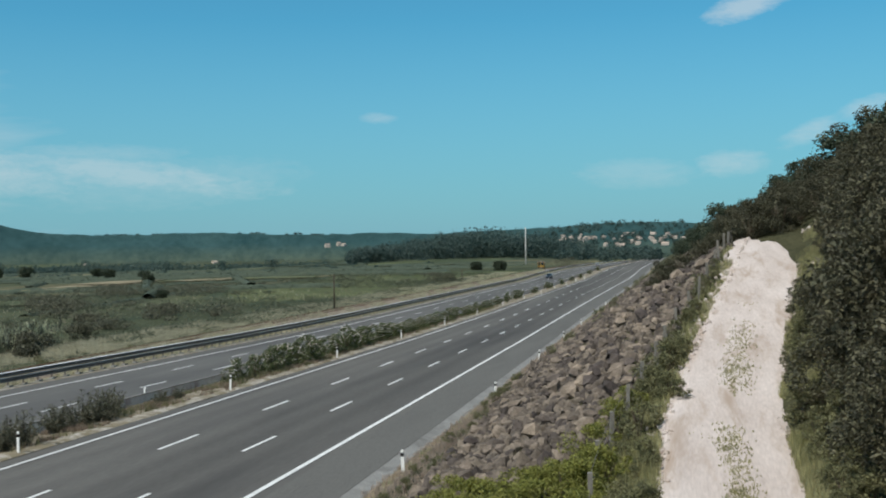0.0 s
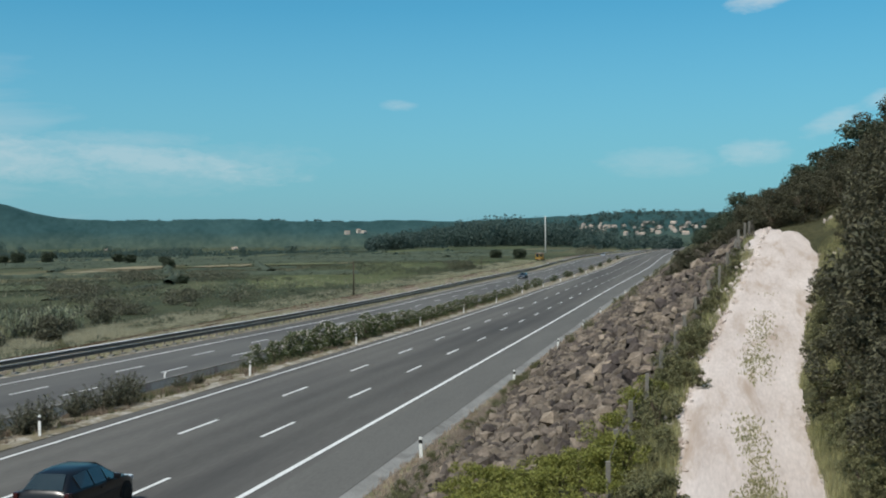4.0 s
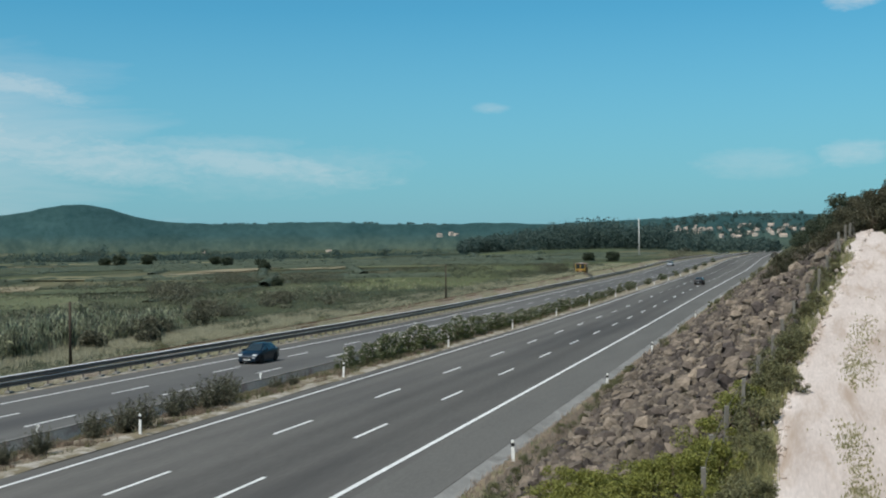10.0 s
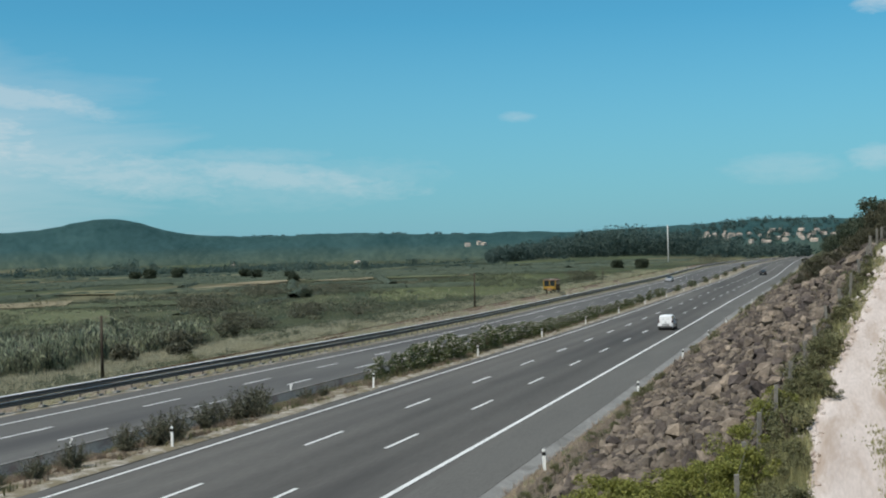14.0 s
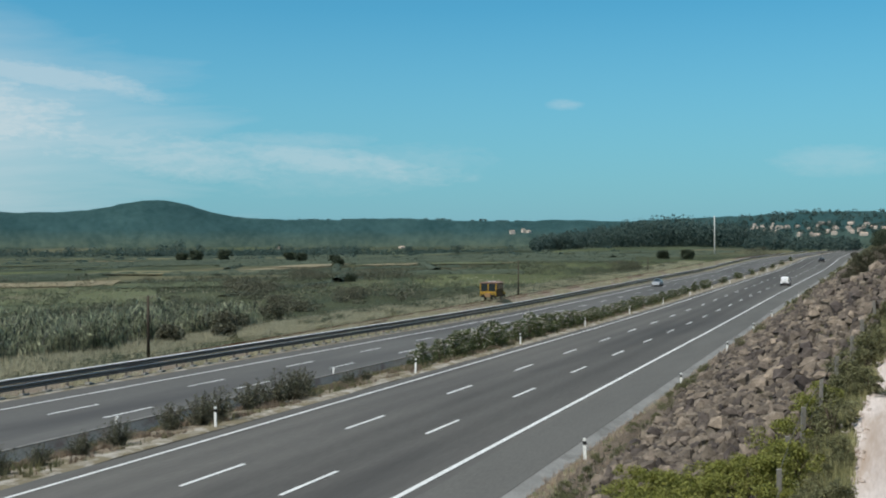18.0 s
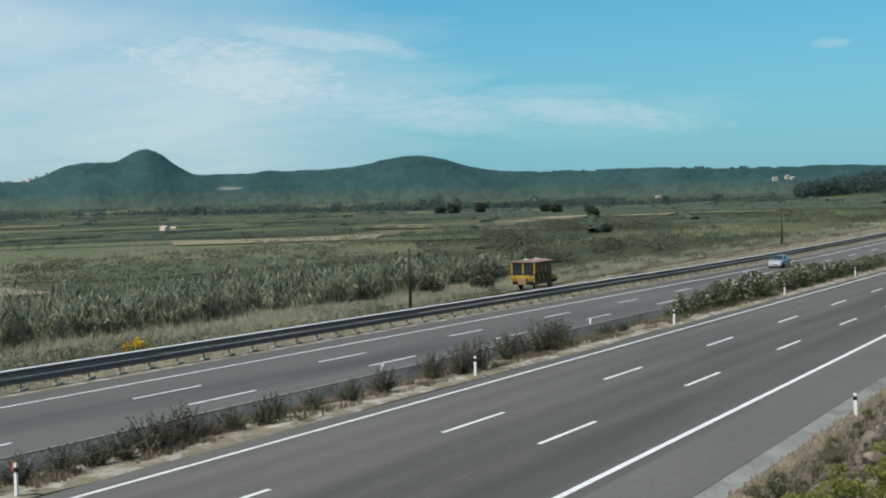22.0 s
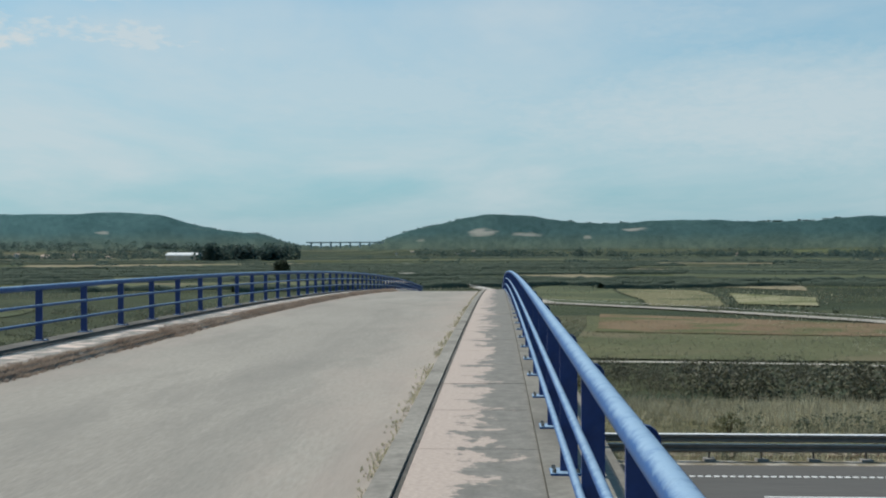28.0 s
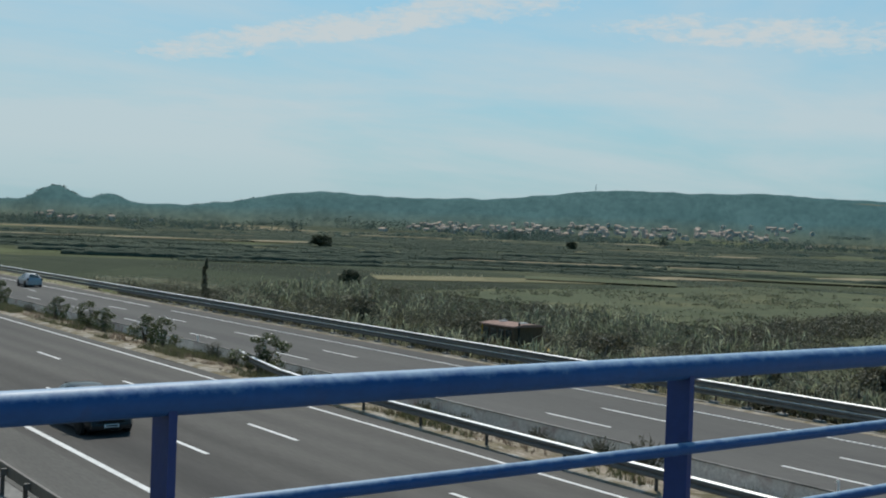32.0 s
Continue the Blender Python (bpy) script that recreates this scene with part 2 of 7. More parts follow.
M["channel"] = mat("broken_pale_concrete", (0.44, 0.42, 0.385), (0.62, 0.60, 0.56), 0.8, 0.92, 0.4, grain=0.2, stain=(0.15, 0.13, 0.09), stain_scale=0.55, stain_at=(0.47, 0.56), dist=0.04)
M["footing"] = mat("pale_rail_footing", (0.24, 0.21, 0.165), (0.44, 0.41, 0.36), 1.3, 0.95, 0.6, fine=15, stain=(0.20, 0.17, 0.115), stain_scale=0.9, stain_at=(0.42, 0.55), grain=0.4, dist=0.05)
M["wall_concrete"] = mat("weathered_wall_concrete", (0.20, 0.195, 0.18), (0.28, 0.27, 0.25), 0.5, 0.9, 0.3, stain=(0.13, 0.125, 0.115), stain_scale=0.8, grain=0.2, stretch=(1, 0.4, 1))
M["verge"] = mat("dry_grass_verge", (0.29, 0.265, 0.165), (0.20, 0.195, 0.11), 0.12, 0.95, 0.6, fine=25, stain=(0.08, 0.10, 0.035), stain_scale=0.09, stain_at=(0.45, 0.65), grain=0.4, dist=0.08)
M["chalk"] = mat("chalk_track", (0.455, 0.388, 0.35), (0.56, 0.492, 0.453), 1.3, 0.95, 0.5, fine=12, stain=(0.36, 0.285, 0.23), stain_scale=1.5, stain_at=(0.50, 0.70), grain=0.14, dist=0.03, stretch=(1, 0.10, 1))
M["hillside"] = mat("scrub_hillside", (0.04, 0.043, 0.022), (0.075, 0.07, 0.036), 0.2, 0.95, 0.8, stain=(0.16, 0.13, 0.08), stain_scale=0.12, stain_at=(0.6, 0.72), grain=0.5, dist=0.3)
M["ballast"] = mat("rail_ballast", (0.24, 0.19, 0.145), (0.34, 0.285, 0.225), 0.8, 0.95, 0.8, fine=25, grain=0.4, dist=0.06)
M["rust"] = mat("rusty_rail", (0.14, 0.07, 0.04), (0.20, 0.11, 0.06), 3.0, 0.7, 0.2, metal=0.3)


def lane_material():
    """Asphalt of the near carriageway: a newer, darker course on two lanes, faint wheel tracks."""
    m = M["asphalt"].copy()
    m.name = "asphalt_lanes"
    nt = m.node_tree
    b = nt.nodes["Principled BSDF"]
    col = b.inputs["Base Color"].links[0].from_socket
    v = nt.nodes.new("ShaderNodeTexCoord").outputs["Object"]
    sep = nt.nodes.new("ShaderNodeSeparateXYZ")
    link(nt, v, sep.inputs[0])
    across = math_node(nt, "ADD", sep.outputs[0], math_node(nt, "MULTIPLY", sep.outputs[1], 0.0191))
    wob = math_node(nt, "MULTIPLY", noise_tex(nt, v, 0.12, 4, 0.6), 1.6)
    place = math_node(nt, "ADD", across, wob)
    a = math_node(nt, "MULTIPLY", math_node(nt, "ADD", place, 19.9), 0.6, True)
    c = math_node(nt, "MULTIPLY", math_node(nt, "SUBTRACT", -12.9, place), 0.9, True)
    band = math_node(nt, "MULTIPLY", a, c)
    wheel = math_node(nt, "MULTIPLY", math_node(nt, "ADD", math_node(nt, "SINE", math_node(nt, "MULTIPLY", across, 3.5)), 1.0), 0.07)
    fac = math_node(nt, "ADD", math_node(nt, "MULTIPLY", band, 0.24), wheel)
    dimmer = mix_color(nt, fac, (1.08, 1.06, 1.03), (0.2, 0.2, 0.21))
    link(nt, mix_color(nt, 1.0, col, dimmer, "MULTIPLY"), b.inputs["Base Color"])
    return m


M["asphalt_lanes"] = lane_material()


def slab_material(name="sidewalk_slab", lean=-1.15, start=0.84, tone=1.0, dust_color=(0.41, 0.335, 0.285), soft=0.10):
    """Grey lichen-covered concrete with pale pink dust blown against the kerb side."""
    m = bpy.data.materials.new(name)
    m.use_nodes = True
    nt = m.node_tree
    b = nt.nodes["Principled BSDF"]
    v = nt.nodes.new("ShaderNodeTexCoord").outputs["Object"]
    info = nt.nodes.new("ShaderNodeObjectInfo").outputs["Random"]
    shift = nt.nodes.new("ShaderNodeVectorMath")
    comb = nt.nodes.new("ShaderNodeCombineXYZ")
    link(nt, math_node(nt, "MULTIPLY", info, 90.0), comb.inputs[0])
    link(nt, v, shift.inputs[0])
    link(nt, comb.outputs[0], shift.inputs[1])
    p = shift.outputs[0]
    sep = nt.nodes.new("ShaderNodeSeparateXYZ")
    link(nt, v, sep.inputs[0])
    big = noise_tex(nt, p, 1.6, 6, 0.65, 0.3)
    fine = noise_tex(nt, p, 26.0, 4, 0.6)
    mid = noise_tex(nt, p, 6.0, 5, 0.6)
    grey = mix_color(nt, ramp(nt, mid, 0.3, 0.7), (0.135 * tone, 0.128 * tone, 0.112 * tone), (0.215 * tone, 0.203 * tone, 0.178 * tone))
    # the dust lies on the side of local y = 0
    edge = math_node(nt, "ADD", math_node(nt, "MULTIPLY", sep.outputs[1], lean), math_node(nt, "ADD", math_node(nt, "MULTIPLY", big, 2.3), math_node(nt, "MULTIPLY", mid, 0.4)))
    dust = ramp(nt, math_node(nt, "MULTIPLY", edge, 0.4), 0.4 * start, 0.4 * (start + soft))
    col = mix_color(nt, dust, grey, dust_color)
    col = mix_color(nt, 1.0, col, ramp(nt, fine, 0.25, 0.75, (0.82, 0.82, 0.82), (1.16, 1.16, 1.16)), "MULTIPLY")
    link(nt, col, b.inputs["Base Color"])
    b.inputs["Roughness"].default_value = 0.93
    bp = node(nt, "ShaderNodeBump", Strength=0.35, Distance=0.01)
    link(nt, fine, bp.inputs["Height"])
    link(nt, bp.outputs[0], b.inputs["Normal"])
    return m


def deck_material():
    """Pale worn asphalt of the bridge: streaks along the lanes, pink dust towards the kerbs."""
    m = mat("deck_asphalt", (0.262, 0.243, 0.212), (0.318, 0.294, 0.254), 0.5, 0.93, 0.3, fine=45, stain=(0.215, 0.203, 0.18), stain_scale=0.9, stain_at=(0.5, 0.75), grain=0.14, stretch=(0.22, 1, 1))
    nt = m.node_tree
    b = nt.nodes["Principled BSDF"]
    col = b.inputs["Base Color"].links[0].from_socket
    v = nt.nodes.new("ShaderNodeTexCoord").outputs["Object"]
    sep = nt.nodes.new("ShaderNodeSeparateXYZ")
    link(nt, v, sep.inputs[0])
    long = nt.nodes.new("ShaderNodeMapping")
    long.inputs["Scale"].default_value = (0.35, 1, 1)
    link(nt, v, long.inputs[0])
    big = noise_tex(nt, long.outputs[0], 1.1, 7, 0.68, 0.4)
    # metres from the middle of the lane, counted towards either kerb
    off = math_node(nt, "ABSOLUTE", math_node(nt, "ADD", sep.outputs[1], 3.6))
    dust = ramp(nt, math_node(nt, "ADD", math_node(nt, "MULTIPLY", off, 0.14), math_node(nt, "MULTIPLY", big, 0.55)), 0.46, 0.72, (0, 0, 0), (0.6, 0.6, 0.6))
    link(nt, mix_color(nt, dust, col, (0.385, 0.318, 0.272)), b.inputs["Base Color"])
    return m


M["deck"] = deck_material()
M["slab"] = slab_material()
M["slab_far"] = slab_material("dusty_sidewalk_slab", -0.25, 1.20, 1.2, (0.58, 0.47, 0.40), 0.26)
def blue_paint(name, bleach_light):
    """Blue gloss paint, bleached in mottled patches; sky light on upward faces is painted in too."""
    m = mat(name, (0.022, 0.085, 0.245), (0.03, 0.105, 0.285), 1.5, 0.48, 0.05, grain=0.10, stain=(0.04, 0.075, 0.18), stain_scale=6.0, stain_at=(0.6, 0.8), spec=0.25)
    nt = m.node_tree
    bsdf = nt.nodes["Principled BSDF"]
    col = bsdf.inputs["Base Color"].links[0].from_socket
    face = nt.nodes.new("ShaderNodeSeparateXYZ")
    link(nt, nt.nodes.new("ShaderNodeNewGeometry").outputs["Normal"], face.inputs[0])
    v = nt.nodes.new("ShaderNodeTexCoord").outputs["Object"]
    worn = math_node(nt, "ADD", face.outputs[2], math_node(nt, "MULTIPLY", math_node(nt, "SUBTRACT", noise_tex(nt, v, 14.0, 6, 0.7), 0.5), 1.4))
    fac = math_node(nt, "MULTIPLY", ramp(nt, worn, 0.4, 0.98), bleach_light)
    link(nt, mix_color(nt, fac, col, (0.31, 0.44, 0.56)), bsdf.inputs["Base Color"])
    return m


M["blue"] = blue_paint("bleached_lit_blue_paint", 0.8)
# darker blue: the posts' shaded faces are put into the colour
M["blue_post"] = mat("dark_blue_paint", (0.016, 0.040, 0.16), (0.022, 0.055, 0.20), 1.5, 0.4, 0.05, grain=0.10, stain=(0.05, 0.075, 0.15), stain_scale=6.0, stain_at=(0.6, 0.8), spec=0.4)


# ---- mesh helpers ----
def finish(bm, name, material, smooth=False):
    me = bpy.data.meshes.new(name)
    bm.normal_update()
    if smooth:
        for f in bm.faces:
            f.smooth = True
    bm.to_mesh(me)
    bm.free()
    me.materials.append(material)
    return me


def part(name, bm, material, parent=None, label="", smooth=False):
    ob = new(name, finish(bm, name, material, smooth))
    if parent:
        ob.parent = parent
    if label:
        ob["label"] = label
    return ob


def shared(name, me, parent, m=None):
    ob = new(name, me)
    ob.parent = parent
    if m is not None:
        ob.matrix_basis = m
    return ob


def empty(name, m=None, **tags):
    ob = new(name)
    ob.empty_display_size = 0.2
    if m is not None:
        ob.matrix_basis = m
    return tagged(ob, **tags)


def box(bm, x0, x1, y0, y1, z0, z1, bevel=0.0):
    vs = [bm.verts.new((x, y, z)) for x in (x0, x1) for y in (y0, y1) for z in (z0, z1)]
    fs = [bm.faces.new([vs[i] for i in q]) for q in ((0, 1, 3, 2), (4, 6, 7, 5), (0, 4, 5, 1), (2, 3, 7, 6), (0, 2, 6, 4), (1, 5, 7, 3))]
    if bevel:
        es = {e for f in fs for e in f.edges}
        bmesh.ops.bevel(bm, geom=list(es), offset=bevel, segments=2, affect="EDGES", profile=0.6)
    return bm


def boxed(*a, **k):
    return box(bmesh.new(), *a, **k)


def tube(bm, pts, radius, sides=8, cap=True, radii=None):
    """A tube along points."""
    rings = []
    pts = [Vector(p) for p in pts]
    for i, p in enumerate(pts):
        way = (pts[min(i + 1, len(pts) - 1)] - pts[max(i - 1, 0)]).normalized()
        side = way.cross(Vector((0, 0, 1)))
        if side.length < 1e-3:
            side = Vector((1, 0, 0))
        side.normalize()
        upv = side.cross(way)
        r = radii[i] if radii else radius
        rings.append([bm.verts.new(p + side * (r * math.cos(a)) + upv * (r * math.sin(a))) for a in [2 * math.pi * k / sides for k in range(sides)]])
    for a, b in zip(rings, rings[1:]):
        for k in range(sides):
            bm.faces.new((a[k], a[(k + 1) % sides], b[(k + 1) % sides], b[k]))
    if cap:
        bm.faces.new(rings[0][::-1])
        bm.faces.new(rings[-1])
    return bm


def loft(bm, sections, closed=False):
    rows = [[bm.verts.new(p) for p in s] for s in sections]
    n = len(rows[0])
    for a, b in zip(rows, rows[1:]):
        for k in range(n if closed else n - 1):
            bm.faces.new((a[k], b[k], b[(k + 1) % n], a[(k + 1) % n]))
    return bm


def sheet(name, verts, faces, material, smooth=True):
    me = bpy.data.meshes.new(name)
    me.from_pydata(verts, [], faces)
    me.materials.append(material)
    if smooth:
        me.polygons.foreach_set("use_smooth", [True] * len(me.polygons))
    return new(name, me)


def grid_faces(nr, nc):
    return [(i * nc + j, i * nc + j + 1, (i + 1) * nc + j + 1, (i + 1) * nc + j) for i in range(nr - 1) for j in range(nc - 1)]


def rnd(a, b):
    return random.uniform(a, b)


# ---- the lie of the land ----
def beyond(y):
    """Metres past the bridge; behind it the motorway runs straight and level."""
    return y if y > 12 else (y + 12) ** 2 / 48 if y > -12 else 0.0


def road_x(x, y):
    """The line that lies at x under the bridge, y metres along the motorway."""
    far = max(0.0, y - 600)
    ahead = beyond(y)
    return x - 0.0188 * ahead - 1.48e-6 * ahead * ahead + 4.3e-5 * far * far + easing(y, 120, 200, 330, 420, 0.0295) + 0.012 * min(max(y - 375, 0.0), 260.0)


def easing(y, a, b, c, d, slope):
    """A bend that begins at a, runs straight at the given slope from b to c, and is level again from d on."""
    out = 0.0
    if y > a:
        out += slope * (min(y, b) - a) ** 2 / (2 * (b - a))
    if y > b:
        out += slope * (min(y, c) - b)
    if y > c:
        e = min(y, d) - c
        out += slope * (e - e * e / (2 * (d - c)))
    return out


def rise(y):
    """The motorway climbs again beyond the dip."""
    return easing(y, 110, 190, 366, 500, 0.0175)


def road_z(x, y):
    yy = min(beyond(y), 330)
    lower = 0.54 - 0.1 * min(max(-y / 25, 0.0), 1.0) if x < -31.5 else 0.0
    return 0.0019 * (x + 20) - 0.006 * yy - 4.36e-6 * yy * yy + rise(y) - lower


HILLS = ((34.6, 2.6, 1.0), (47.4, 1.4, 1.35), (50.3, 1.8, 0.95), (43.0, 6.0, 0.55), (55.0, 9.0, 0.4), (73.0, 5.5, 0.55), (65.0, 7.0, 0.42),
         (90.0, 3.6, 0.95), (82.0, 5.0, 0.55), (107.0, 3.3, 0.68), (112.0, 5.0, 0.75), (121.0, 6.5, 0.95), (130.0, 6.5, 1.25), (136.5, 4.0, 0.75),
         (143.5, 5.5, 0.75), (150.5, 3.6, 0.75), (159.8, 0.8, 0.42), (162.2, 1.0, 0.72), (170.0, 4.0, 0.3), (20.0, 9.0, 0.55), (33.0, 9.0, 0.5), (57.5, 6.0, 0.2), (40, 4.0, 0.15))


def skyline(az):
    e = 0.66
    for a, w, h in HILLS:
        e += h * math.exp(-((az - a) / w) ** 2)
    if az > 93:
        gap = math.exp(-((az - 98.1) / 2.7) ** 4)
        e = e * (1 - gap) + 0.10 * gap
    if az < 16:
        e += 0.85 * math.exp(-((az - 1) / 9.5) ** 2)
    return e + 0.07 * noise.noise(Vector((az * 0.9, 3.1, 0))) + 0.035 * noise.noise(Vector((az * 3.1, 7.7, 0)))


def rail_z(y):
    """The railway rises gently while the motorway falls away."""
    up = min(max(y, 0.0), 420.0)
    return -1.40 + 0.0045 * up + 3e-6 * up * up + 0.28 * rise(y)


VERGE_X = (-64, -60, -57, -54, -48.5, -46.6, -45.5, -45.3)
VERGE_H = (-1.9, -1.2, -0.85, -0.75, -0.75, -0.4, -0.06, -0.06)


def verge_z(x, y):
    """Ground between the guard rail and the fields, with the low bank that carries the railway."""
    bank = rail_z(y) - 0.05 - 0.5 * max(0.0, abs(x + 50.0) - 1.35)
    return max(road_z(x, y) + float(np.interp(x, VERGE_X, VERGE_H)), bank if x < -46.3 else -99.0)


def field_z(x, y):
    return -1.5 - 0.004 * min(max(y, 0), 330) - 0.001 * min(max(-x - 60, 0), 600) + 0.25 * noise.noise(Vector((x * 0.012, y * 0.012, 0))) + 0.9 * rise(y) * min(max((x + 480) / 330, 0.0), 1.0) + 6.0 * math.exp(-((x + 190) / 150) ** 2 - ((y - 1010) / 190) ** 2)


def land_z(x, y):
    r = math.hypot(x, y)
    z = field_z(x, y)
    if r > 900:
        az = math.degrees(math.atan2(-x, y))
        if az < -90:
            az += 360
        start = 1500 if az < 100 else 1250
        crest = 2700
        t = (r - start) / (crest - start)
        if t > 0:
            top = 7.6 + crest * math.tan(radians(skyline(az)))
            k = t * t * (3 - 2 * t) if t < 1 else max(0.0, 1 - 0.5 * (t - 1))
            rough = 1 + 0.10 * noise.noise(Vector((x * 0.004, y * 0.004, 2.0)))
            z = z * (1 - min(k, 1)) + (top * k) * (rough if t < 0.95 else 1)
    return z


def hill_spot(az, el):
    """The place on the far hillside that stands el degrees above the eye."""
    r = 1300.0
    while r < 2680:
        x, y = -r * math.sin(radians(az)), r * math.cos(radians(az))
        if math.degrees(math.atan2(land_z(x, y) - 7.6, r)) >= el:
            break
        r += 5
    return x, y


# bare quarry faces on the hills: bearing, height over the eye, half widths across and up the slope
SCARS = ((90.8, 0.78, 36.0, 110.0), (88.6, 0.66, 40.0, 50.0), (83.3, 0.88, 34.0, 80.0), (43.6, 0.80, 36.0, 60.0), (93.8, 0.4, 10.0, 60.0), (85.6, 0.5, 10.0, 60.0), (109.0, 0.8, 14.0, 50.0))


def ground_material():
    m = bpy.data.materials.new("farmland")
    m.use_nodes = True
    nt = m.node_tree
    b = nt.nodes["Principled BSDF"]
    v = nt.nodes.new("ShaderNodeTexCoord").outputs["Object"]
    rot = nt.nodes.new("ShaderNodeMapping")
    rot.inputs["Rotation"].default_value = (0, 0, radians(24))
    rot.inputs["Scale"].default_value = (1.0, 0.42, 1)
    link(nt, v, rot.inputs[0])
    cell = node(nt, "ShaderNodeTexVoronoi", Scale=0.011)
    link(nt, rot.outputs[0], cell.inputs["Vector"])
    pick = nt.nodes.new("ShaderNodeSeparateColor")
    link(nt, cell.outputs["Color"], pick.inputs[0])
    field = nt.nodes.new("ShaderNodeValToRGB")
    r = field.color_ramp
    r.interpolation = "CONSTANT"
    r.elements[0].position, r.elements[0].color = 0.0, (0.066, 0.076, 0.046, 1)
    r.elements[1].position, r.elements[1].color = 0.30, (0.042, 0.054, 0.034, 1)
    for pos, col in ((0.48, (0.086, 0.100, 0.052)), (0.64, (0.110, 0.108, 0.068)), (0.78, (0.050, 0.062, 0.038)), (0.93, (0.19, 0.165, 0.108))):
        e = r.elements.new(pos)
        e.color = (*col, 1)
    link(nt, pick.outputs[0], field.inputs[0])
    row = noise_tex(nt, v, 0.05, 6, 0.65)
    fine = noise_tex(nt, v, 0.9, 5, 0.7)
    col = mix_color(nt, 1.0, field.outputs[0], ramp(nt, row, 0.3, 0.7, (0.72, 0.75, 0.7), (1.3, 1.25, 1.2)), "MULTIPLY")
    col = mix_color(nt, 1.0, col, ramp(nt, fine, 0.25, 0.75, (0.65, 0.65, 0.65), (1.35, 1.35, 1.3)), "MULTIPLY")
    # dark hedge lines along the field borders
    border = node(nt, "ShaderNodeTexVoronoi", Scale=0.011)
    border.feature = "DISTANCE_TO_EDGE"
    link(nt, rot.outputs[0], border.inputs["Vector"])
    fine_cell = node(nt, "ShaderNodeTexVoronoi", Scale=0.034)
    link(nt, rot.outputs[0], fine_cell.inputs["Vector"])
    tone = nt.nodes.new("ShaderNodeSeparateColor")
    link(nt, fine_cell.outputs["Color"], tone.inputs[0])
    col = mix_color(nt, 1.0, col, ramp(nt, tone.outputs[1], 0.0, 1.0, (0.72, 0.74, 0.74), (1.28, 1.24, 1.2)), "MULTIPLY")
    hedge = ramp(nt, math_node(nt, "ADD", border.outputs["Distance"], math_node(nt, "MULTIPLY", fine, 0.03)), 0.028, 0.05, (0.8, 0.8, 0.8), (0, 0, 0))
    col = mix_color(nt, hedge, col, (0.042, 0.056, 0.034))
    # woods and scrub cover the rising ground
    sep = nt.nodes.new("ShaderNodeSeparateXYZ")
    link(nt, v, sep.inputs[0])
    high = ramp(nt, math_node(nt, "ADD", math_node(nt, "MULTIPLY", sep.outputs[2], 0.05), math_node(nt, "MULTIPLY", row, 0.5)), 0.42, 0.62)
    # crowns on the hillsides, mapped by bearing and height round the camera to fit its view
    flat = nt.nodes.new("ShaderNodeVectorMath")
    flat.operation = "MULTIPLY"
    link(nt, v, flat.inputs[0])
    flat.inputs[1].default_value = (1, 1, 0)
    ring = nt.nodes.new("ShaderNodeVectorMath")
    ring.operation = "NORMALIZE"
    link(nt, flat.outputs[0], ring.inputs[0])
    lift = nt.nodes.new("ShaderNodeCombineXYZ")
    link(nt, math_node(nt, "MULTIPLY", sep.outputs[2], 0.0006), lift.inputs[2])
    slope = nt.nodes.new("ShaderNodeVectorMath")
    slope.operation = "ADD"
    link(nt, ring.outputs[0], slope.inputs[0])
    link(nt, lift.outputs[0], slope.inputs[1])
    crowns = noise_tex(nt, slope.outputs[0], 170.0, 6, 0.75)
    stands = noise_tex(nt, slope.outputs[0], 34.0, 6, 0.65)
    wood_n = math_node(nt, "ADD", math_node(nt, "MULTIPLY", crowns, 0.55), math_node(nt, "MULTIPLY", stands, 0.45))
    # distance haze is put into the teal of the woods
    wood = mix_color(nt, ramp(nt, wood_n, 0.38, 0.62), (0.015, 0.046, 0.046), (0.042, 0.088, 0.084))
    # haze over the hills south of the bridge, painted as a paler, bluer wood colour
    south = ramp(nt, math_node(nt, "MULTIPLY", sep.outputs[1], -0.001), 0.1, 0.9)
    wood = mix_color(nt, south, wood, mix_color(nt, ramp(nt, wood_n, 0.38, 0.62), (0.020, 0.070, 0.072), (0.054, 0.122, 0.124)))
    bare = ramp(nt, noise_tex(nt, v, 0.0045, 5, 0.6), 0.70, 0.74)
    wood = mix_color(nt, bare, wood, (0.11, 0.115, 0.08))
    scatter = noise_tex(nt, v, 0.03, 5, 0.65)
    for az, el, wide, deep in SCARS:
        cx, cy = hill_spot(az, el)
        ca, sa = math.cos(radians(az)), math.sin(radians(az))
        dx, dy = math_node(nt, "SUBTRACT", sep.outputs[0], cx), math_node(nt, "SUBTRACT", sep.outputs[1], cy)
        across = math_node(nt, "ADD", math_node(nt, "MULTIPLY", dx, ca / wide), math_node(nt, "MULTIPLY", dy, sa / wide))
        along = math_node(nt, "ADD", math_node(nt, "MULTIPLY", dx, -sa / deep), math_node(nt, "MULTIPLY", dy, ca / deep))
        far = math_node(nt, "ADD", math_node(nt, "MULTIPLY", across, across), math_node(nt, "MULTIPLY", along, along))
        fac = ramp(nt, math_node(nt, "MULTIPLY", math_node(nt, "ADD", far, math_node(nt, "MULTIPLY", scatter, 2.6)), 0.35), 0.50, 0.66, (0.85, 0.85, 0.85), (0, 0, 0))
        wood = mix_color(nt, fac, wood, (0.27, 0.26, 0.225))
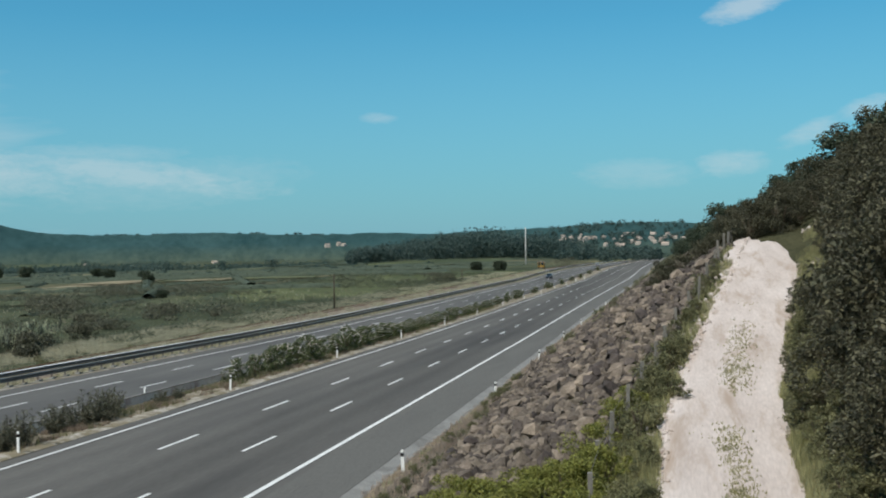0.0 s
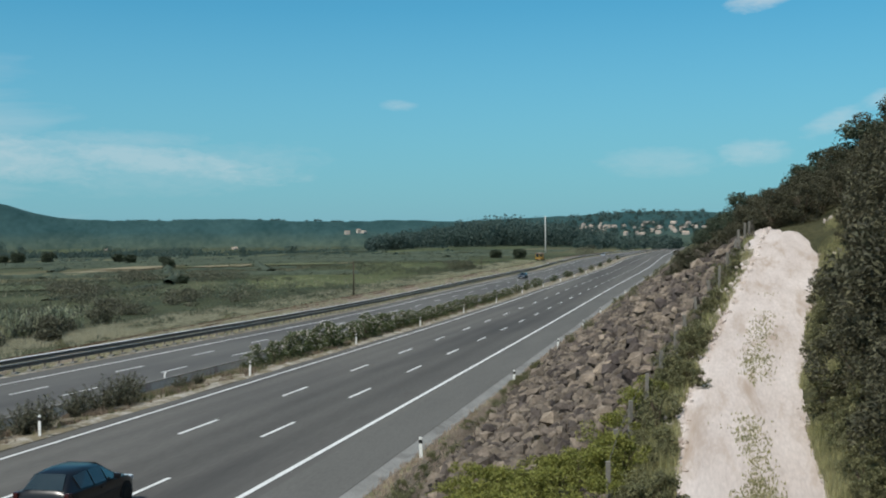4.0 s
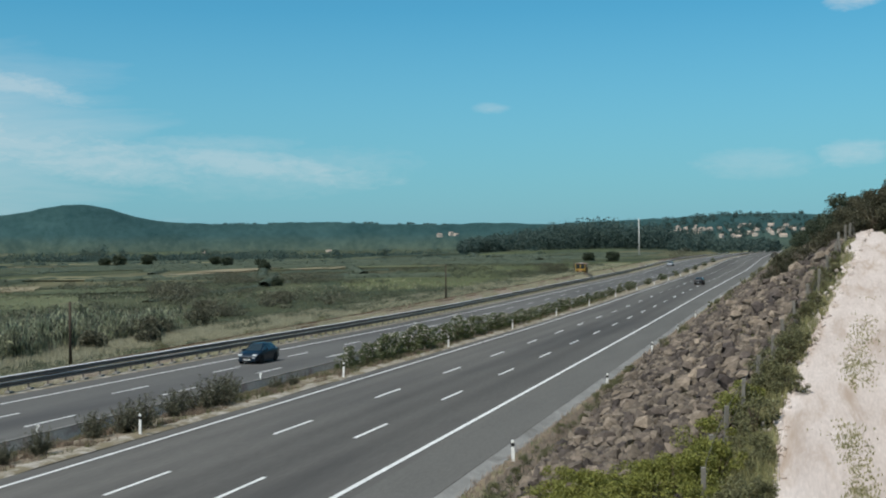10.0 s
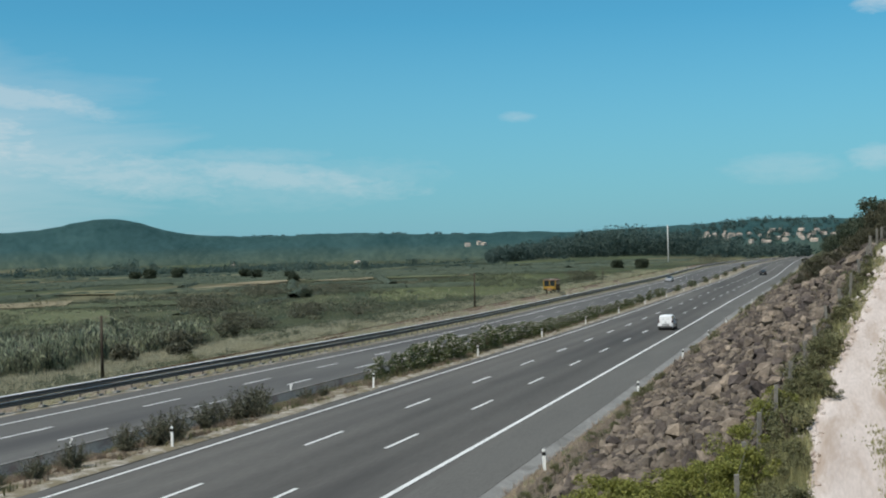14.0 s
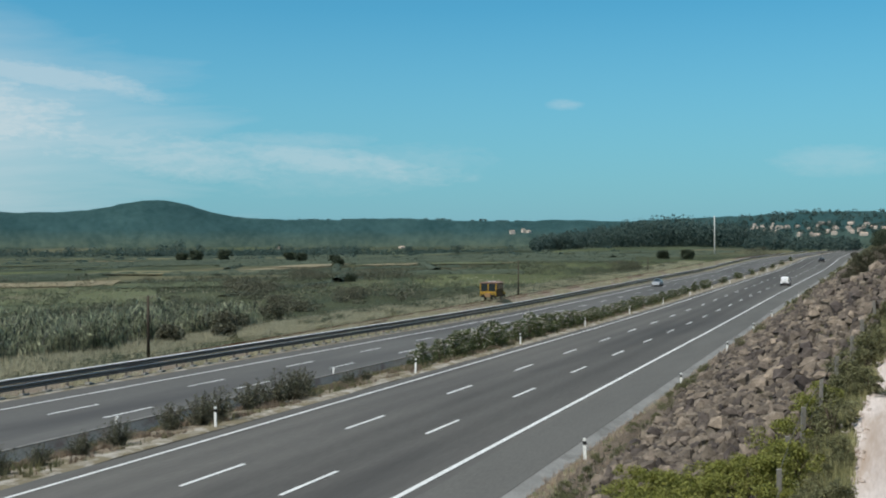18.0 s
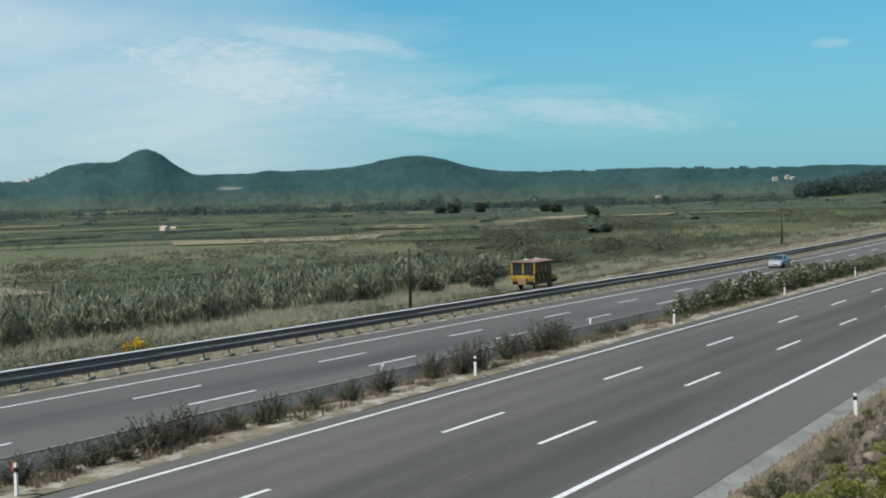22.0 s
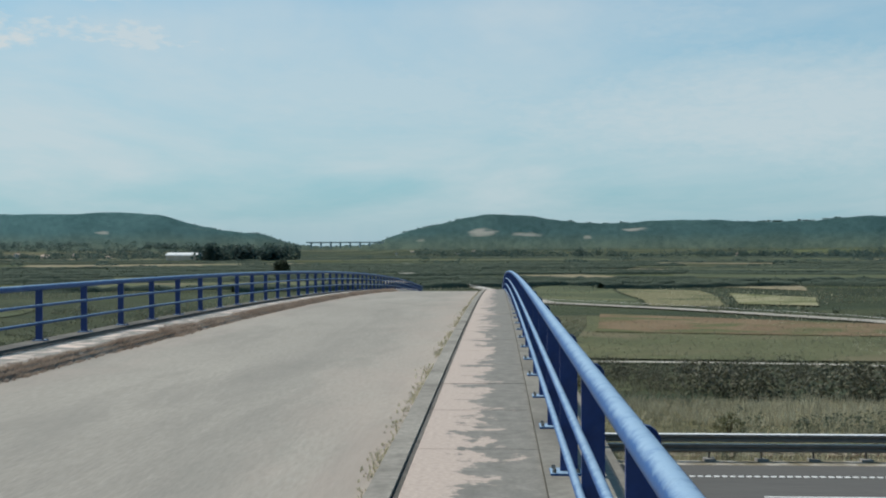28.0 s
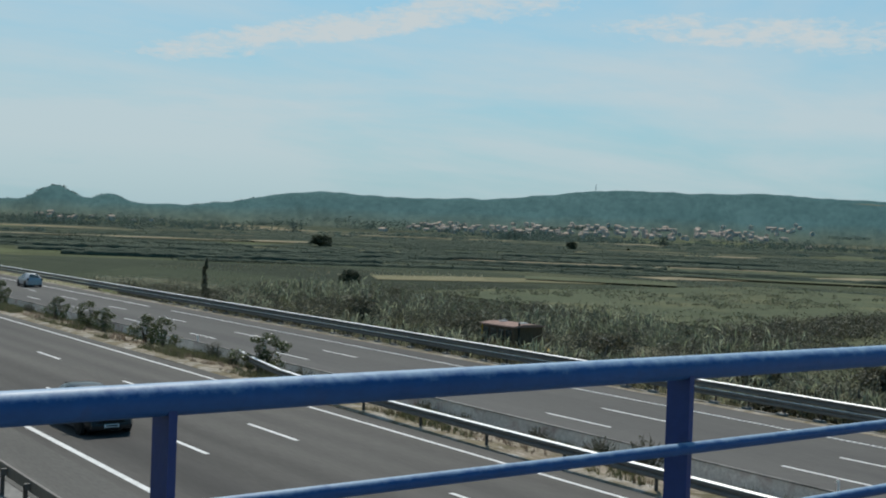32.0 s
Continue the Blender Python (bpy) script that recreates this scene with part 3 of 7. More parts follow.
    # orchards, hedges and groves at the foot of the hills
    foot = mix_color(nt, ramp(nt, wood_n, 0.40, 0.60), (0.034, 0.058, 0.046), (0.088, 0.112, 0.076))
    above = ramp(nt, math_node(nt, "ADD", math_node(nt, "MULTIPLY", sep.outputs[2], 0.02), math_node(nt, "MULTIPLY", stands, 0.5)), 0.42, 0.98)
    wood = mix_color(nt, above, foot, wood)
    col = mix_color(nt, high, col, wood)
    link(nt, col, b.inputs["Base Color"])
    b.inputs["Roughness"].default_value = 0.95
    b.inputs["Specular IOR Level"].default_value = 0.1
    bp = node(nt, "ShaderNodeBump", Strength=0.7, Distance=1.0)
    link(nt, fine, bp.inputs["Height"])
    crown = node(nt, "ShaderNodeBump", Strength=0.55, Distance=9.0)
    link(nt, math_node(nt, "MULTIPLY", noise_tex(nt, v, 0.045, 6, 0.7), high), crown.inputs["Height"])
    link(nt, bp.outputs[0], crown.inputs["Normal"])
    link(nt, crown.outputs[0], b.inputs["Normal"])
    return m


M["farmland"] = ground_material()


def build_ground():
    nr, na = 150, 620
    verts = []
    for i in range(nr):
        r = 0.05 if i == 0 else 6.0 * (4700 / 6.0) ** (i / (nr - 1))
        for j in range(na + 1):
            # fine steps over the wide open side, coarse ones behind
            u = j / na
            az = -20 + u / 0.9 * 200 if u < 0.9 else 180 + (u - 0.9) / 0.1 * 160
            x, y = -r * math.sin(radians(az)), r * math.cos(radians(az))
            z = land_z(x, y)
            left, right = road_x(-52, y), road_x(70, y)
            if left < x < right + 40 and -420 < y < 1750:
                z = min(z, road_z(-50, y)) - 2.2
            verts.append((x, y, z))
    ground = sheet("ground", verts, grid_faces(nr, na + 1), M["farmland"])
    tagged(ground, "flat green and tan farmland rising to wooded hills", "ground", kind="structure")


build_ground()

YS = [-420 + 20 * k for k in range(16)] + [-105 + 7 * k for k in range(15)] + [0 + 4 * k for k in range(30)] + [120 + 12 * k for k in range(20)] + [360 + 30 * k for k in range(47)]


MEDIAN = ((-33.0, -1.20), (-32.0, -1.12), (-30.8, -0.74), (-29.3, -0.30), (-27.6, -0.02), (-26.2, 0.04), (-25.9, -0.01))


def median_z(x, y):
    k = 0
    while k < len(MEDIAN) - 2 and x > MEDIAN[k + 1][0]:
        k += 1
    (a, p), (b, q) = MEDIAN[k], MEDIAN[k + 1]
    return road_z(-28, y) + 0.0019 * (x + 28) + p + (q - p) * min(max((x - a) / (b - a), 0.0), 1.0)


def strip(name, profile, material, ys=YS, smooth=True, wave=0.0):
    """A strip along the motorway; profile gives (x, height over the road plane) pairs, from left to right."""
    verts = []
    for y in ys:
        for x, h in profile:
            w = wave * noise.noise(Vector((x * 0.3, y * 0.3, 0))) if wave else 0
            verts.append((road_x(x, y), y, road_z(x, y) + h + w))
    return sheet(name, verts, grid_faces(len(ys), len(profile)), material, smooth)


MEDIAN_X = (-33.0, -32.4, -31.6, -30.8, -30.0, -29.2, -28.4, -27.6, -26.8, -26.2, -25.9)
# both carriageways, the median, the verges
near_road = tagged(strip("road", ((-25.9, 0.0), (-20, 0.0), (-13.0, 0.0), (-10.35, -0.02)), M["asphalt_lanes"]), "grey asphalt carriageway with three lanes and a hard shoulder", "road", kind="structure")
far_road = tagged(strip("road", ((-44.2, 0.0), (-39, 0.0), (-33.05, 0.0)), M["asphalt"]), "grey asphalt carriageway of two lanes", "road", kind="structure")
shoulder = tagged(strip("road_shoulder", ((-12.9, 0.006), (-10.42, 0.006)), M["asphalt_pale"]), "paler worn asphalt hard shoulder", "road", kind="structure")
gutter = tagged(strip("gutter", ((-10.42, -0.01), (-10.36, 0.02), (-10.05, -0.08), (-9.72, 0.03), (-9.6, 0.04)), M["gutter"]), "shallow concrete drainage gutter", "gutter", kind="structure")
median = tagged(sheet("median", [(road_x(x, y), y, median_z(x, y) + (0.10 * noise.noise(Vector((x * 0.6, y * 0.4, 0))) if x < -26 else 0)) for y in YS for x in MEDIAN_X], grid_faces(len(YS), len(MEDIAN_X)), M["gravel"]), "stony planted median strip with dry soil", "median", kind="structure")
VERGE_COLS = (-66, -64, -62, -60, -58, -56, -55, -54, -53, -52, -51.3, -50, -48.7, -48, -47.3, -46.6, -46.2, -45.8, -45.5, -45.3)
verge = tagged(sheet("verge", [(road_x(x, y), y, verge_z(x, y) + (0.15 * noise.noise(Vector((x * 0.3, y * 0.3, 0))) if x < -46 and abs(x + 50) > 2 else 0.0)) for y in YS for x in VERGE_COLS], grid_faces(len(YS), len(VERGE_COLS)), M["verge"]), "dry grass verge and low bank between road and fields", "verge", kind="structure")
edge = tagged(strip("median_edge", ((-26.75, 0.045), (-26.3, 0.075), (-25.95, 0.05), (-25.8, 0.004)), M["footing"], wave=0.09), "pale broken gravel along the edge of the median", "verge", kind="structure")
footing = tagged(strip("rail_footing", ((-45.6, -0.08), (-45.2, 0.0), (-44.7, 0.01), (-44.2, -0.01)), M["footing"], wave=0.05), "pale stony earth and concrete under the guard rail", "verge", kind="structure")
foot = tagged(strip("verge", ((-9.6, 0.03), (-9.2, 0.10), (-8.5, 0.36)), M["soil"], wave=0.06), "dry soil verge with brown grass below the rocks", "verge", kind="structure")


def kerb_wall():
    """The low wall that carries the edge of the far carriageway above the median ditch."""
    secs, tops = [], []
    for y in [v for v in YS if v < 800]:
        x, z = road_x(-33.0, y), road_z(-33.0, y)
        secs.append([(x - 0.06, y, z - 0.02), (x - 0.06, y, z + 0.05), (x + 0.14, y, z + 0.05), (x + 0.16, y, z + 0.04), (x + 0.16, y, z - 0.95)])
        tops.append([(x + 0.06, y, z + 0.05), (x + 0.06, y, z + 0.085), (x + 0.19, y, z + 0.085), (x + 0.20, y, z + 0.03)])
    wall = part("median_wall", loft(bmesh.new(), secs), M["lifted_kerb"])
    tagged(wall, "low weathered concrete wall along the median", "wall", kind="structure")
    part("coping", loft(bmesh.new(), tops), M["wall_concrete"], wall)
    ys = [-110 + 2.5 * k for k in range(44)]
    bed = [[(road_x(x, y), y, median_z(x, y) + 0.03 + h + 0.05 * noise.noise(Vector((x, y * 0.7, 4)))) for x, h in ((-32.3, -0.1), (-32.1, 0.05), (-31.35, 0.06), (-31.15, -0.1))] for y in ys]
    channel = part("drain_channel", loft(bmesh.new(), bed), M["channel"])
    tagged(channel, "broken pale concrete drain channel at the foot of the wall", "drain", kind="structure")


kerb_wall()


def markings():
    def line(name, x, w, y0, y1, label):
        ys = [y for y in YS if y0 <= y <= y1]
        ob = strip(name, ((x - w / 2, 0.009), (x + w / 2, 0.009)), M["paint"], ys)
        tagged(ob, label, "road marking", kind="structure")

    line("edge_line", -13.45, 0.22, -420, 1750, "solid white edge line")
    line("edge_line", -24.85, 0.17, -420, 1750, "solid white edge line by the median")
    line("edge_line", -41.95, 0.2, 120, 1750, "solid white edge line beyond the rumble ribs")
    line("edge_line", -41.95, 0.2, -420, -100, "solid white edge line beyond the rumble ribs")

    ribs = empty("rumble_line", label="ribs of thick white paint along the edge line", category="road marking", kind="structure")
    verts, faces = [], []
    y = -100.0
    while y < 121:
        k = len(verts)
        for z in (0.009, 0.017):
            verts += [(road_x(xx, yy), yy, road_z(-42, yy) + z) for xx, yy in ((-42.06, y), (-41.84, y), (-41.84, y + 0.19), (-42.06, y + 0.19))]
        faces += [(k + 4, k + 5, k + 6, k + 7), (k, k + 1, k + 5, k + 4), (k + 1, k + 2, k + 6, k + 5), (k + 2, k + 3, k + 7, k + 6), (k + 3, k, k + 4, k + 7)]
        y += 0.29
    rib = sheet("ribs", verts, faces, M["paint"], False)
    rib.parent = ribs
    tagged(rib, kind="stuff")

    def dashes(name, x, first, y0, y1, shift, size):
        holder = empty(name, label="broken white lane line painted on asphalt", category="road marking", kind="structure")
        verts, faces = [], []
        spots = [(first + 13.05 * n, 4.25) for n in range(-1, int((y1 - first) // 13.05))] + [(-55.0 + shift + 12.6 * n, size) for n in range(int((y0 + 55.0) // 12.6), 5)]
        for y, long in spots:
            quad = [(road_x(xx, yy), yy, road_z(x, yy) + 0.011) for xx, yy in ((x - 0.085, y), (x + 0.085, y), (x + 0.085, y + long), (x - 0.085, y + long))]
            if -110 < y < 330:
                me = bpy.data.meshes.new("dash")
                me.from_pydata(quad, [], [(0, 1, 2, 3)])
                me.materials.append(M["paint"])
                shared("dash", me, holder)
            else:
                k = len(verts)
                verts += quad
                faces.append((k, k + 1, k + 2, k + 3))
        rest = sheet("far_dashes", verts, faces, M["paint"], False)
        rest.parent = holder
        tagged(rest, kind="stuff")

    dashes("lane_line", -20.75, 32.25, -400, 1500, -0.9, 3.7)
    dashes("lane_line", -17.0, 32.1, -400, 1500, 0.0, 3.7)
    dashes("lane_line", -38.5, 8.6, -400, 1500, -0.5, 4.05)
    dashes("lane_line", -35.1, 8.6, -400, 1500, -0.5, 4.05)


markings()


# ---- the bridge ----
M["joint"] = mat("dark_joint", (0.030, 0.029, 0.027), (0.05, 0.048, 0.044), 2, 0.9, 0.2)

M["kerb"] = mat("worn_kerb_concrete", (0.22, 0.205, 0.18), (0.30, 0.28, 0.245), 1.0, 0.92, 0.35, stain=(0.15, 0.14, 0.122), stain_scale=1.5, grain=0.22)
M["beam"] = mat("dark_edge_concrete", (0.105, 0.098, 0.088), (0.16, 0.152, 0.137), 1.2, 0.92, 0.3, stain=(0.07, 0.068, 0.06), stain_scale=0.9, grain=0.25)
DECK = 6.14          # top of the footways
NEAR_Y, FAR_Y = 0.315, -7.36
BX0, BX1 = 16.0, -112.0


def deck_z(x):
    """The deck rises a little and then falls away beyond the motorway."""
    return -3.2e-4 * max(0.0, -x - 13) ** 2


def bridge_xs(step):
    n = int((BX0 - BX1) / step)
    return [BX0 - step * k for k in range(n + 1)]


def build_bridge():
    b = empty("bridge", label="concrete road bridge with blue steel railings over the motorway", category="bridge", kind="structure")
    xs = bridge_xs(2.0)

    def along(name, profile, material, label):
        bm = loft(bmesh.new(), [[(x, y, DECK + deck_z(x) + h) for y, h in profile] for x in xs], closed=True)
        bmesh.ops.holes_fill(bm, edges=[e for e in bm.edges if e.is_boundary])
        bmesh.ops.recalc_face_normals(bm, faces=bm.faces[:])
        return part(name, bm, material, b, label)

    along("deck_slab", ((0.75, -0.10), (0.75, -0.55), (-0.6, -0.75), (-1.5, -1.15), (-5.4, -1.15), (-6.3, -0.75), (-7.56, -0.55), (-7.56, -0.10)), M["concrete"], "grey concrete deck slab")
    along("roadway", ((-0.93, -0.16), (-0.93, -0.096), (-3.4, -0.09), (-5.95, -0.096), (-5.95, -0.16)), M["deck"], "pale dusty asphalt roadway")
    along("kerb", ((-0.74, -0.12), (-0.74, 0.015), (-0.90, 0.010), (-0.93, -0.12)), M["kerb"], "worn concrete kerb")
    along("kerb", ((-5.90, -0.12), (-6.04, -0.005), (-6.18, 0.012), (-6.18, -0.12)), M["kerb"], "worn concrete kerb")
    along("edge_beam", ((0.62, -0.4), (0.62, 0.02), (0.18, 0.02), (0.18, -0.12), (0.22, -0.4)), M["concrete"], "concrete edge beam under the railing")
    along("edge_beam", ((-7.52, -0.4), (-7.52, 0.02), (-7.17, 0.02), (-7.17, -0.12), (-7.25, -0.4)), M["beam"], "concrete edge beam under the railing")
    along("drain_channel", ((-7.165, -0.12), (-7.165, -0.03), (-6.93, -0.045), (-6.93, -0.12)), M["joint"], "dark open joint beside the railing")
    along("joint_lip", ((-7.075, -0.12), (-7.075, -0.006), (-7.045, -0.006), (-7.045, -0.12)), M["beam"], "thin concrete lip inside the joint")
    along("drain_channel", ((-0.735, -0.12), (-0.735, -0.006), (-0.70, -0.006), (-0.70, -0.12)), M["beam"], "dark open joint along the kerb")
    # footway slabs
    slab = finish(boxed(-2.01, 0.0, 0.0, 0.875, -0.1, 0.0, bevel=0.008), "slab", M["slab"])
    slab_far = finish(boxed(-2.01, 0.0, 0.0, 0.74, -0.1, 0.0, bevel=0.008), "slab", M["slab_far"])
    x = BX0 - 0.08
    while x > BX1 + 2:
        tilt = math.degrees(math.atan2(deck_z(x) - deck_z(x - 2.03), 2.03))
        s = shared("slab", slab, b, pose(x, -0.698, DECK + deck_z(x) + rnd(-0.002, 0.002), 0, -tilt))
        s = shared("slab", slab_far, b, pose(x, -6.925, DECK + deck_z(x) + rnd(-0.002, 0.002), 0, -tilt))
        x -= 2.03
    # railings
    edge = [(-0.035, 0.012), (-0.035, 0.80)] + [(0.02 - 0.055 * math.cos(a), 0.83 + 0.055 * math.sin(a)) for a in [math.pi * k / 8 for k in range(9)]] + [(0.075, 0.80), (0.075, 0.012)]
    posts = []
    for out in (1, -1):
        bm = loft(bmesh.new(), [[(x, out * u, z) for u, z in edge] for x in (-0.012, 0.012)], closed=True)
        bmesh.ops.holes_fill(bm, edges=[e for e in bm.edges if e.is_boundary])
        bmesh.ops.recalc_face_normals(bm, faces=bm.faces[:])
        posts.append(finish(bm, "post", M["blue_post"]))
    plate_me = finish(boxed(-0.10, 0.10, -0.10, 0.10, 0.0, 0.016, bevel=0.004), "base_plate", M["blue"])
    bolt_me = finish(tube(bmesh.new(), [(0, 0, 0), (0, 0, 0.03)], 0.014, 6), "bolt", M["steel"])
    for y in (NEAR_Y, FAR_Y):
        rail = empty("railing", label="blue painted steel tube railing with three rails", category="railing", kind="structure")
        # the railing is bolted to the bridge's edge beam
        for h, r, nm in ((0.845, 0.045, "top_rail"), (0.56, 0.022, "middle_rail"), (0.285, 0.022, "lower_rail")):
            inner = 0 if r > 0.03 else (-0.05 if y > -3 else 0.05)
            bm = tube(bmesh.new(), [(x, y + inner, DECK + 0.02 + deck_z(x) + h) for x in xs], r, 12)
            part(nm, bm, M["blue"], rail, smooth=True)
        first, gap, k = (-7.45, 1.9, -11) if y > -3 else (-2.16, 2.0, -8)
        while first - gap * k > BX1 + 1:
            x = first - gap * k
            z = DECK + 0.02 + deck_z(x)
            shared("post", posts[0] if y > -3 else posts[1], rail, pose(x, y, z))
            shared("base_plate", plate_me, rail, pose(x, y, z))
            if x > -30:
                for dx, dy in ((-0.075, -0.075), (0.075, 0.075), (-0.075, 0.075), (0.075, -0.075)):
                    shared("bolt", bolt_me, rail, pose(x + dx, y + dy, z + 0.01))
            k += 1
    along_x = boxed(13.2, 16.0, -7.6, 0.7, -1.0, DECK - 0.55)
    part("abutment", along_x, M["concrete"], b, "concrete abutment")
    # piers stand out of the view but carry the deck
    for px in (-29.0,):
        bm = bmesh.new()
        for py in (-1.8, -5.2):
            tube(bm, [(px, py, -1.0), (px, py, DECK - 1.1)], 0.45, 16)
        part("pier", bm, M["concrete"], b, "round concrete pier")


build_bridge()


# ---- guard rails ----
M["dark_steel"] = mat("dark_weathered_steel", (0.085, 0.078, 0.07), (0.13, 0.12, 0.108), 2.0, 0.7, 0.1, grain=0.2)


# near-white steel: sunlight on the beam's top is painted in
M["sunlit_steel"] = mat("sunlit_edge_steel", (0.78, 0.78, 0.76), (0.86, 0.855, 0.84), 1.5, 0.5, 0.0, metal=0.1, grain=0.08, spec=0.4)


def guard_rail(x, ys, h, posts, label, face, flare=False, edge=False):
    g = empty("guard_rail", label=label, category="guard rail", kind="structure")
    prof = ((0.0, -0.155), (0.07, -0.145), (0.09, -0.12), (0.09, -0.06), (0.075, -0.04), (0.02, -0.012), (0.02, 0.012), (0.075, 0.04), (0.09, 0.06), (0.09, 0.12), (0.07, 0.145), (0.0, 0.155), (-0.02, 0.15), (-0.02, -0.15))
    off = lambda y: -0.010 * max(0.0, -44 - y) ** 2 if flare else 0.0
    bm = loft(bmesh.new(), [[(road_x(x, y) + off(y) + face * dx, y, road_z(x, y) + h + dz) for dx, dz in prof] for y in ys], closed=True)
    part("beam", bm, M["steel"], g)
    me = finish(boxed(-0.05, 0.05, -0.03, 0.03, -0.3, h + 0.05), "post", M["dark_steel"])
    blk = finish(boxed(-0.09, 0.09, -0.05, 0.05, h - 0.08, h + 0.08), "spacer", M["steel"])
    if edge:
        # added lip, tilted towards the camera to show its painted highlight
        w = 0.8 if edge is True else edge
        lip = ((-0.03, 0.172), (0.0, 0.176), (0.105, 0.132), (0.105, 0.118), (-0.03, 0.155))
        part("top_edge", loft(bmesh.new(), [[(road_x(x, y) + off(y) + face * dx * w, y, road_z(x, y) + h + 0.155 + (dz - 0.155) * w + 0.01) for dx, dz in lip] for y in ys], closed=True), M["sunlit_steel"], g)
    foot = finish(boxed(-0.2, 0.2, -0.22, 0.22, -0.2, 0.09, bevel=0.02), "foot", M["wall_concrete"]) if face > 0 and h < 0.6 else None
    y = posts[0]
    while y < posts[1]:
        if foot:
            shared("foot", foot, g, pose(road_x(x, y) + off(y) - face * 0.05, y, road_z(x, y), rnd(-6, 6), rnd(-6, 6), rnd(-20, 20)))
        shared("post", me, g, pose(road_x(x, y) + off(y) - face * 0.14, y, road_z(x, y)))
        shared("spacer", blk, g, pose(road_x(x, y) + off(y) - face * 0.08, y, road_z(x, y)))
        y += posts[2]
    return g


guard_rail(-45.1, [y for y in YS if y < 900], 0.50, (-110, 330, 2.0), "double steel guard rail beside a dry grass verge", 1, edge=0.6)
guard_rail(-45.1, [y for y in YS if y < 900], 0.88, (-110, -109, 2.0), "upper rail of the steel guard rail", 1, edge=True)
guard_rail(-26.1, [-60, -57, -52, -46, -40, -30, -20, -10, 0, 8], 0.60, (-56, -6, 4.0), "single steel guard rail on the median", 1, flare=True, edge=True)
guard_rail(-10.0, [-420 + 10 * k for k in range(40)] + [-20, -10, 0], 0.62, (-110, -4, 2.0), "steel guard rail beside the slope", -1)


# ---- foliage helpers ----
def quads_mesh(name, centers, sizes, material, up_bias=0.3, aspect=0.55, seed=1, droop=0.0):
    """Many small bent leaves in one mesh; centers n x 3, sizes n."""
    rs = np.random.RandomState(seed)
    n = len(centers)
    nrm = rs.normal(size=(n, 3))
    nrm[:, 2] = np.abs(nrm[:, 2]) + up_bias
    nrm /= np.linalg.norm(nrm, axis=1)[:, None]
    a = rs.normal(size=(n, 3))
    a[:, 2] -= droop
    a -= nrm * (a * nrm).sum(1)[:, None]
    a /= np.linalg.norm(a, axis=1)[:, None] + 1e-9
    b = np.cross(nrm, a)
    s = np.asarray(sizes)[:, None]
    c = np.asarray(centers)
    v = np.empty((n, 4, 3))
    v[:, 0] = c - a * s
    v[:, 1] = c + b * s * aspect + nrm * s * 0.12
    v[:, 2] = c + a * s - nrm * s * 0.2
    v[:, 3] = c - b * s * aspect + nrm * s * 0.12
    me = bpy.data.meshes.new(name)
    idx = np.arange(n * 4).reshape(n, 4)
    me.vertices.add(n * 4)
    me.vertices.foreach_set("co", v.reshape(-1).astype(np.float32))
    me.loops.add(n * 4)
    me.loops.foreach_set("vertex_index", idx.reshape(-1).astype(np.int32))
    me.polygons.add(n)
    me.polygons.foreach_set("loop_start", (np.arange(n) * 4).astype(np.int32))
    me.update(calc_edges=True)
    me.materials.append(material)
    return me


def clumps(rs, n_clumps, per, spread, height, base=0.3, flat=0.7):
    """Leaf places in uneven clumps that make up a rounded crown, spread wide and height tall above base."""
    out = []
    for k in range(n_clumps):
        az, rr = rs.uniform(0, 2 * math.pi), rs.uniform(0, 1) ** 0.6
        hz_ = rs.uniform(0, 1)
        lim = math.sqrt(max(0.05, 1 - (2 * hz_ - 0.85) ** 2 * 0.8))
        c = np.array([math.cos(az) * rr * spread * lim, math.sin(az) * rr * spread * lim, base + hz_ * (height - base)])
        size = spread * rs.uniform(0.16, 0.34)
        d = rs.normal(size=(per, 3))
        d /= np.linalg.norm(d, axis=1)[:, None]
        d *= (rs.uniform(0.35, 1, size=per) ** 0.5)[:, None] * size
        d[:, 2] *= flat
        out.append(c + d)
    return np.concatenate(out)


def leaf_mat(name, c1, c2, k=0.35, rough=0.6, trans=0.25):
    return mat(name, c1, c2, 0.6, rough, 0.0, island=k, grain=0.2, two_sided=trans, spec=0.25)


M["leaf_dark"] = leaf_mat("dark_evergreen_leaf", (0.066, 0.068, 0.042), (0.118, 0.112, 0.070), 0.5)
M["leaf_scrub"] = leaf_mat("grey_green_scrub_leaf", (0.125, 0.132, 0.066), (0.20, 0.195, 0.105), 0.4)
M["leaf_olive"] = leaf_mat("olive_scrub_leaf", (0.135, 0.14, 0.070), (0.225, 0.222, 0.118), 0.45, trans=0.35)
M["leaf_dusty"] = leaf_mat("dusty_grey_leaf", (0.082, 0.086, 0.058), (0.135, 0.136, 0.095), 0.5)
M["leaf_bright"] = leaf_mat("bright_green_leaf", (0.18, 0.195, 0.045), (0.275, 0.28, 0.08), 0.4, trans=0.35)
M["leaf_oleander"] = leaf_mat("oleander_leaf", (0.075, 0.100, 0.042), (0.120, 0.140, 0.064), 0.4)
M["leaf_reed"] = leaf_mat("reed_leaf", (0.085, 0.11, 0.066), (0.36, 0.385, 0.28), 0.85, trans=0.4)
M["leaf_dry"] = leaf_mat("dry_grass_blade", (0.38, 0.355, 0.245), (0.52, 0.49, 0.36), 0.35, 0.9, 0.35)
M["leaf_meadow"] = leaf_mat("meadow_grass_blade", (0.165, 0.172, 0.118), (0.265, 0.262, 0.185), 0.4, 0.9, 0.35)
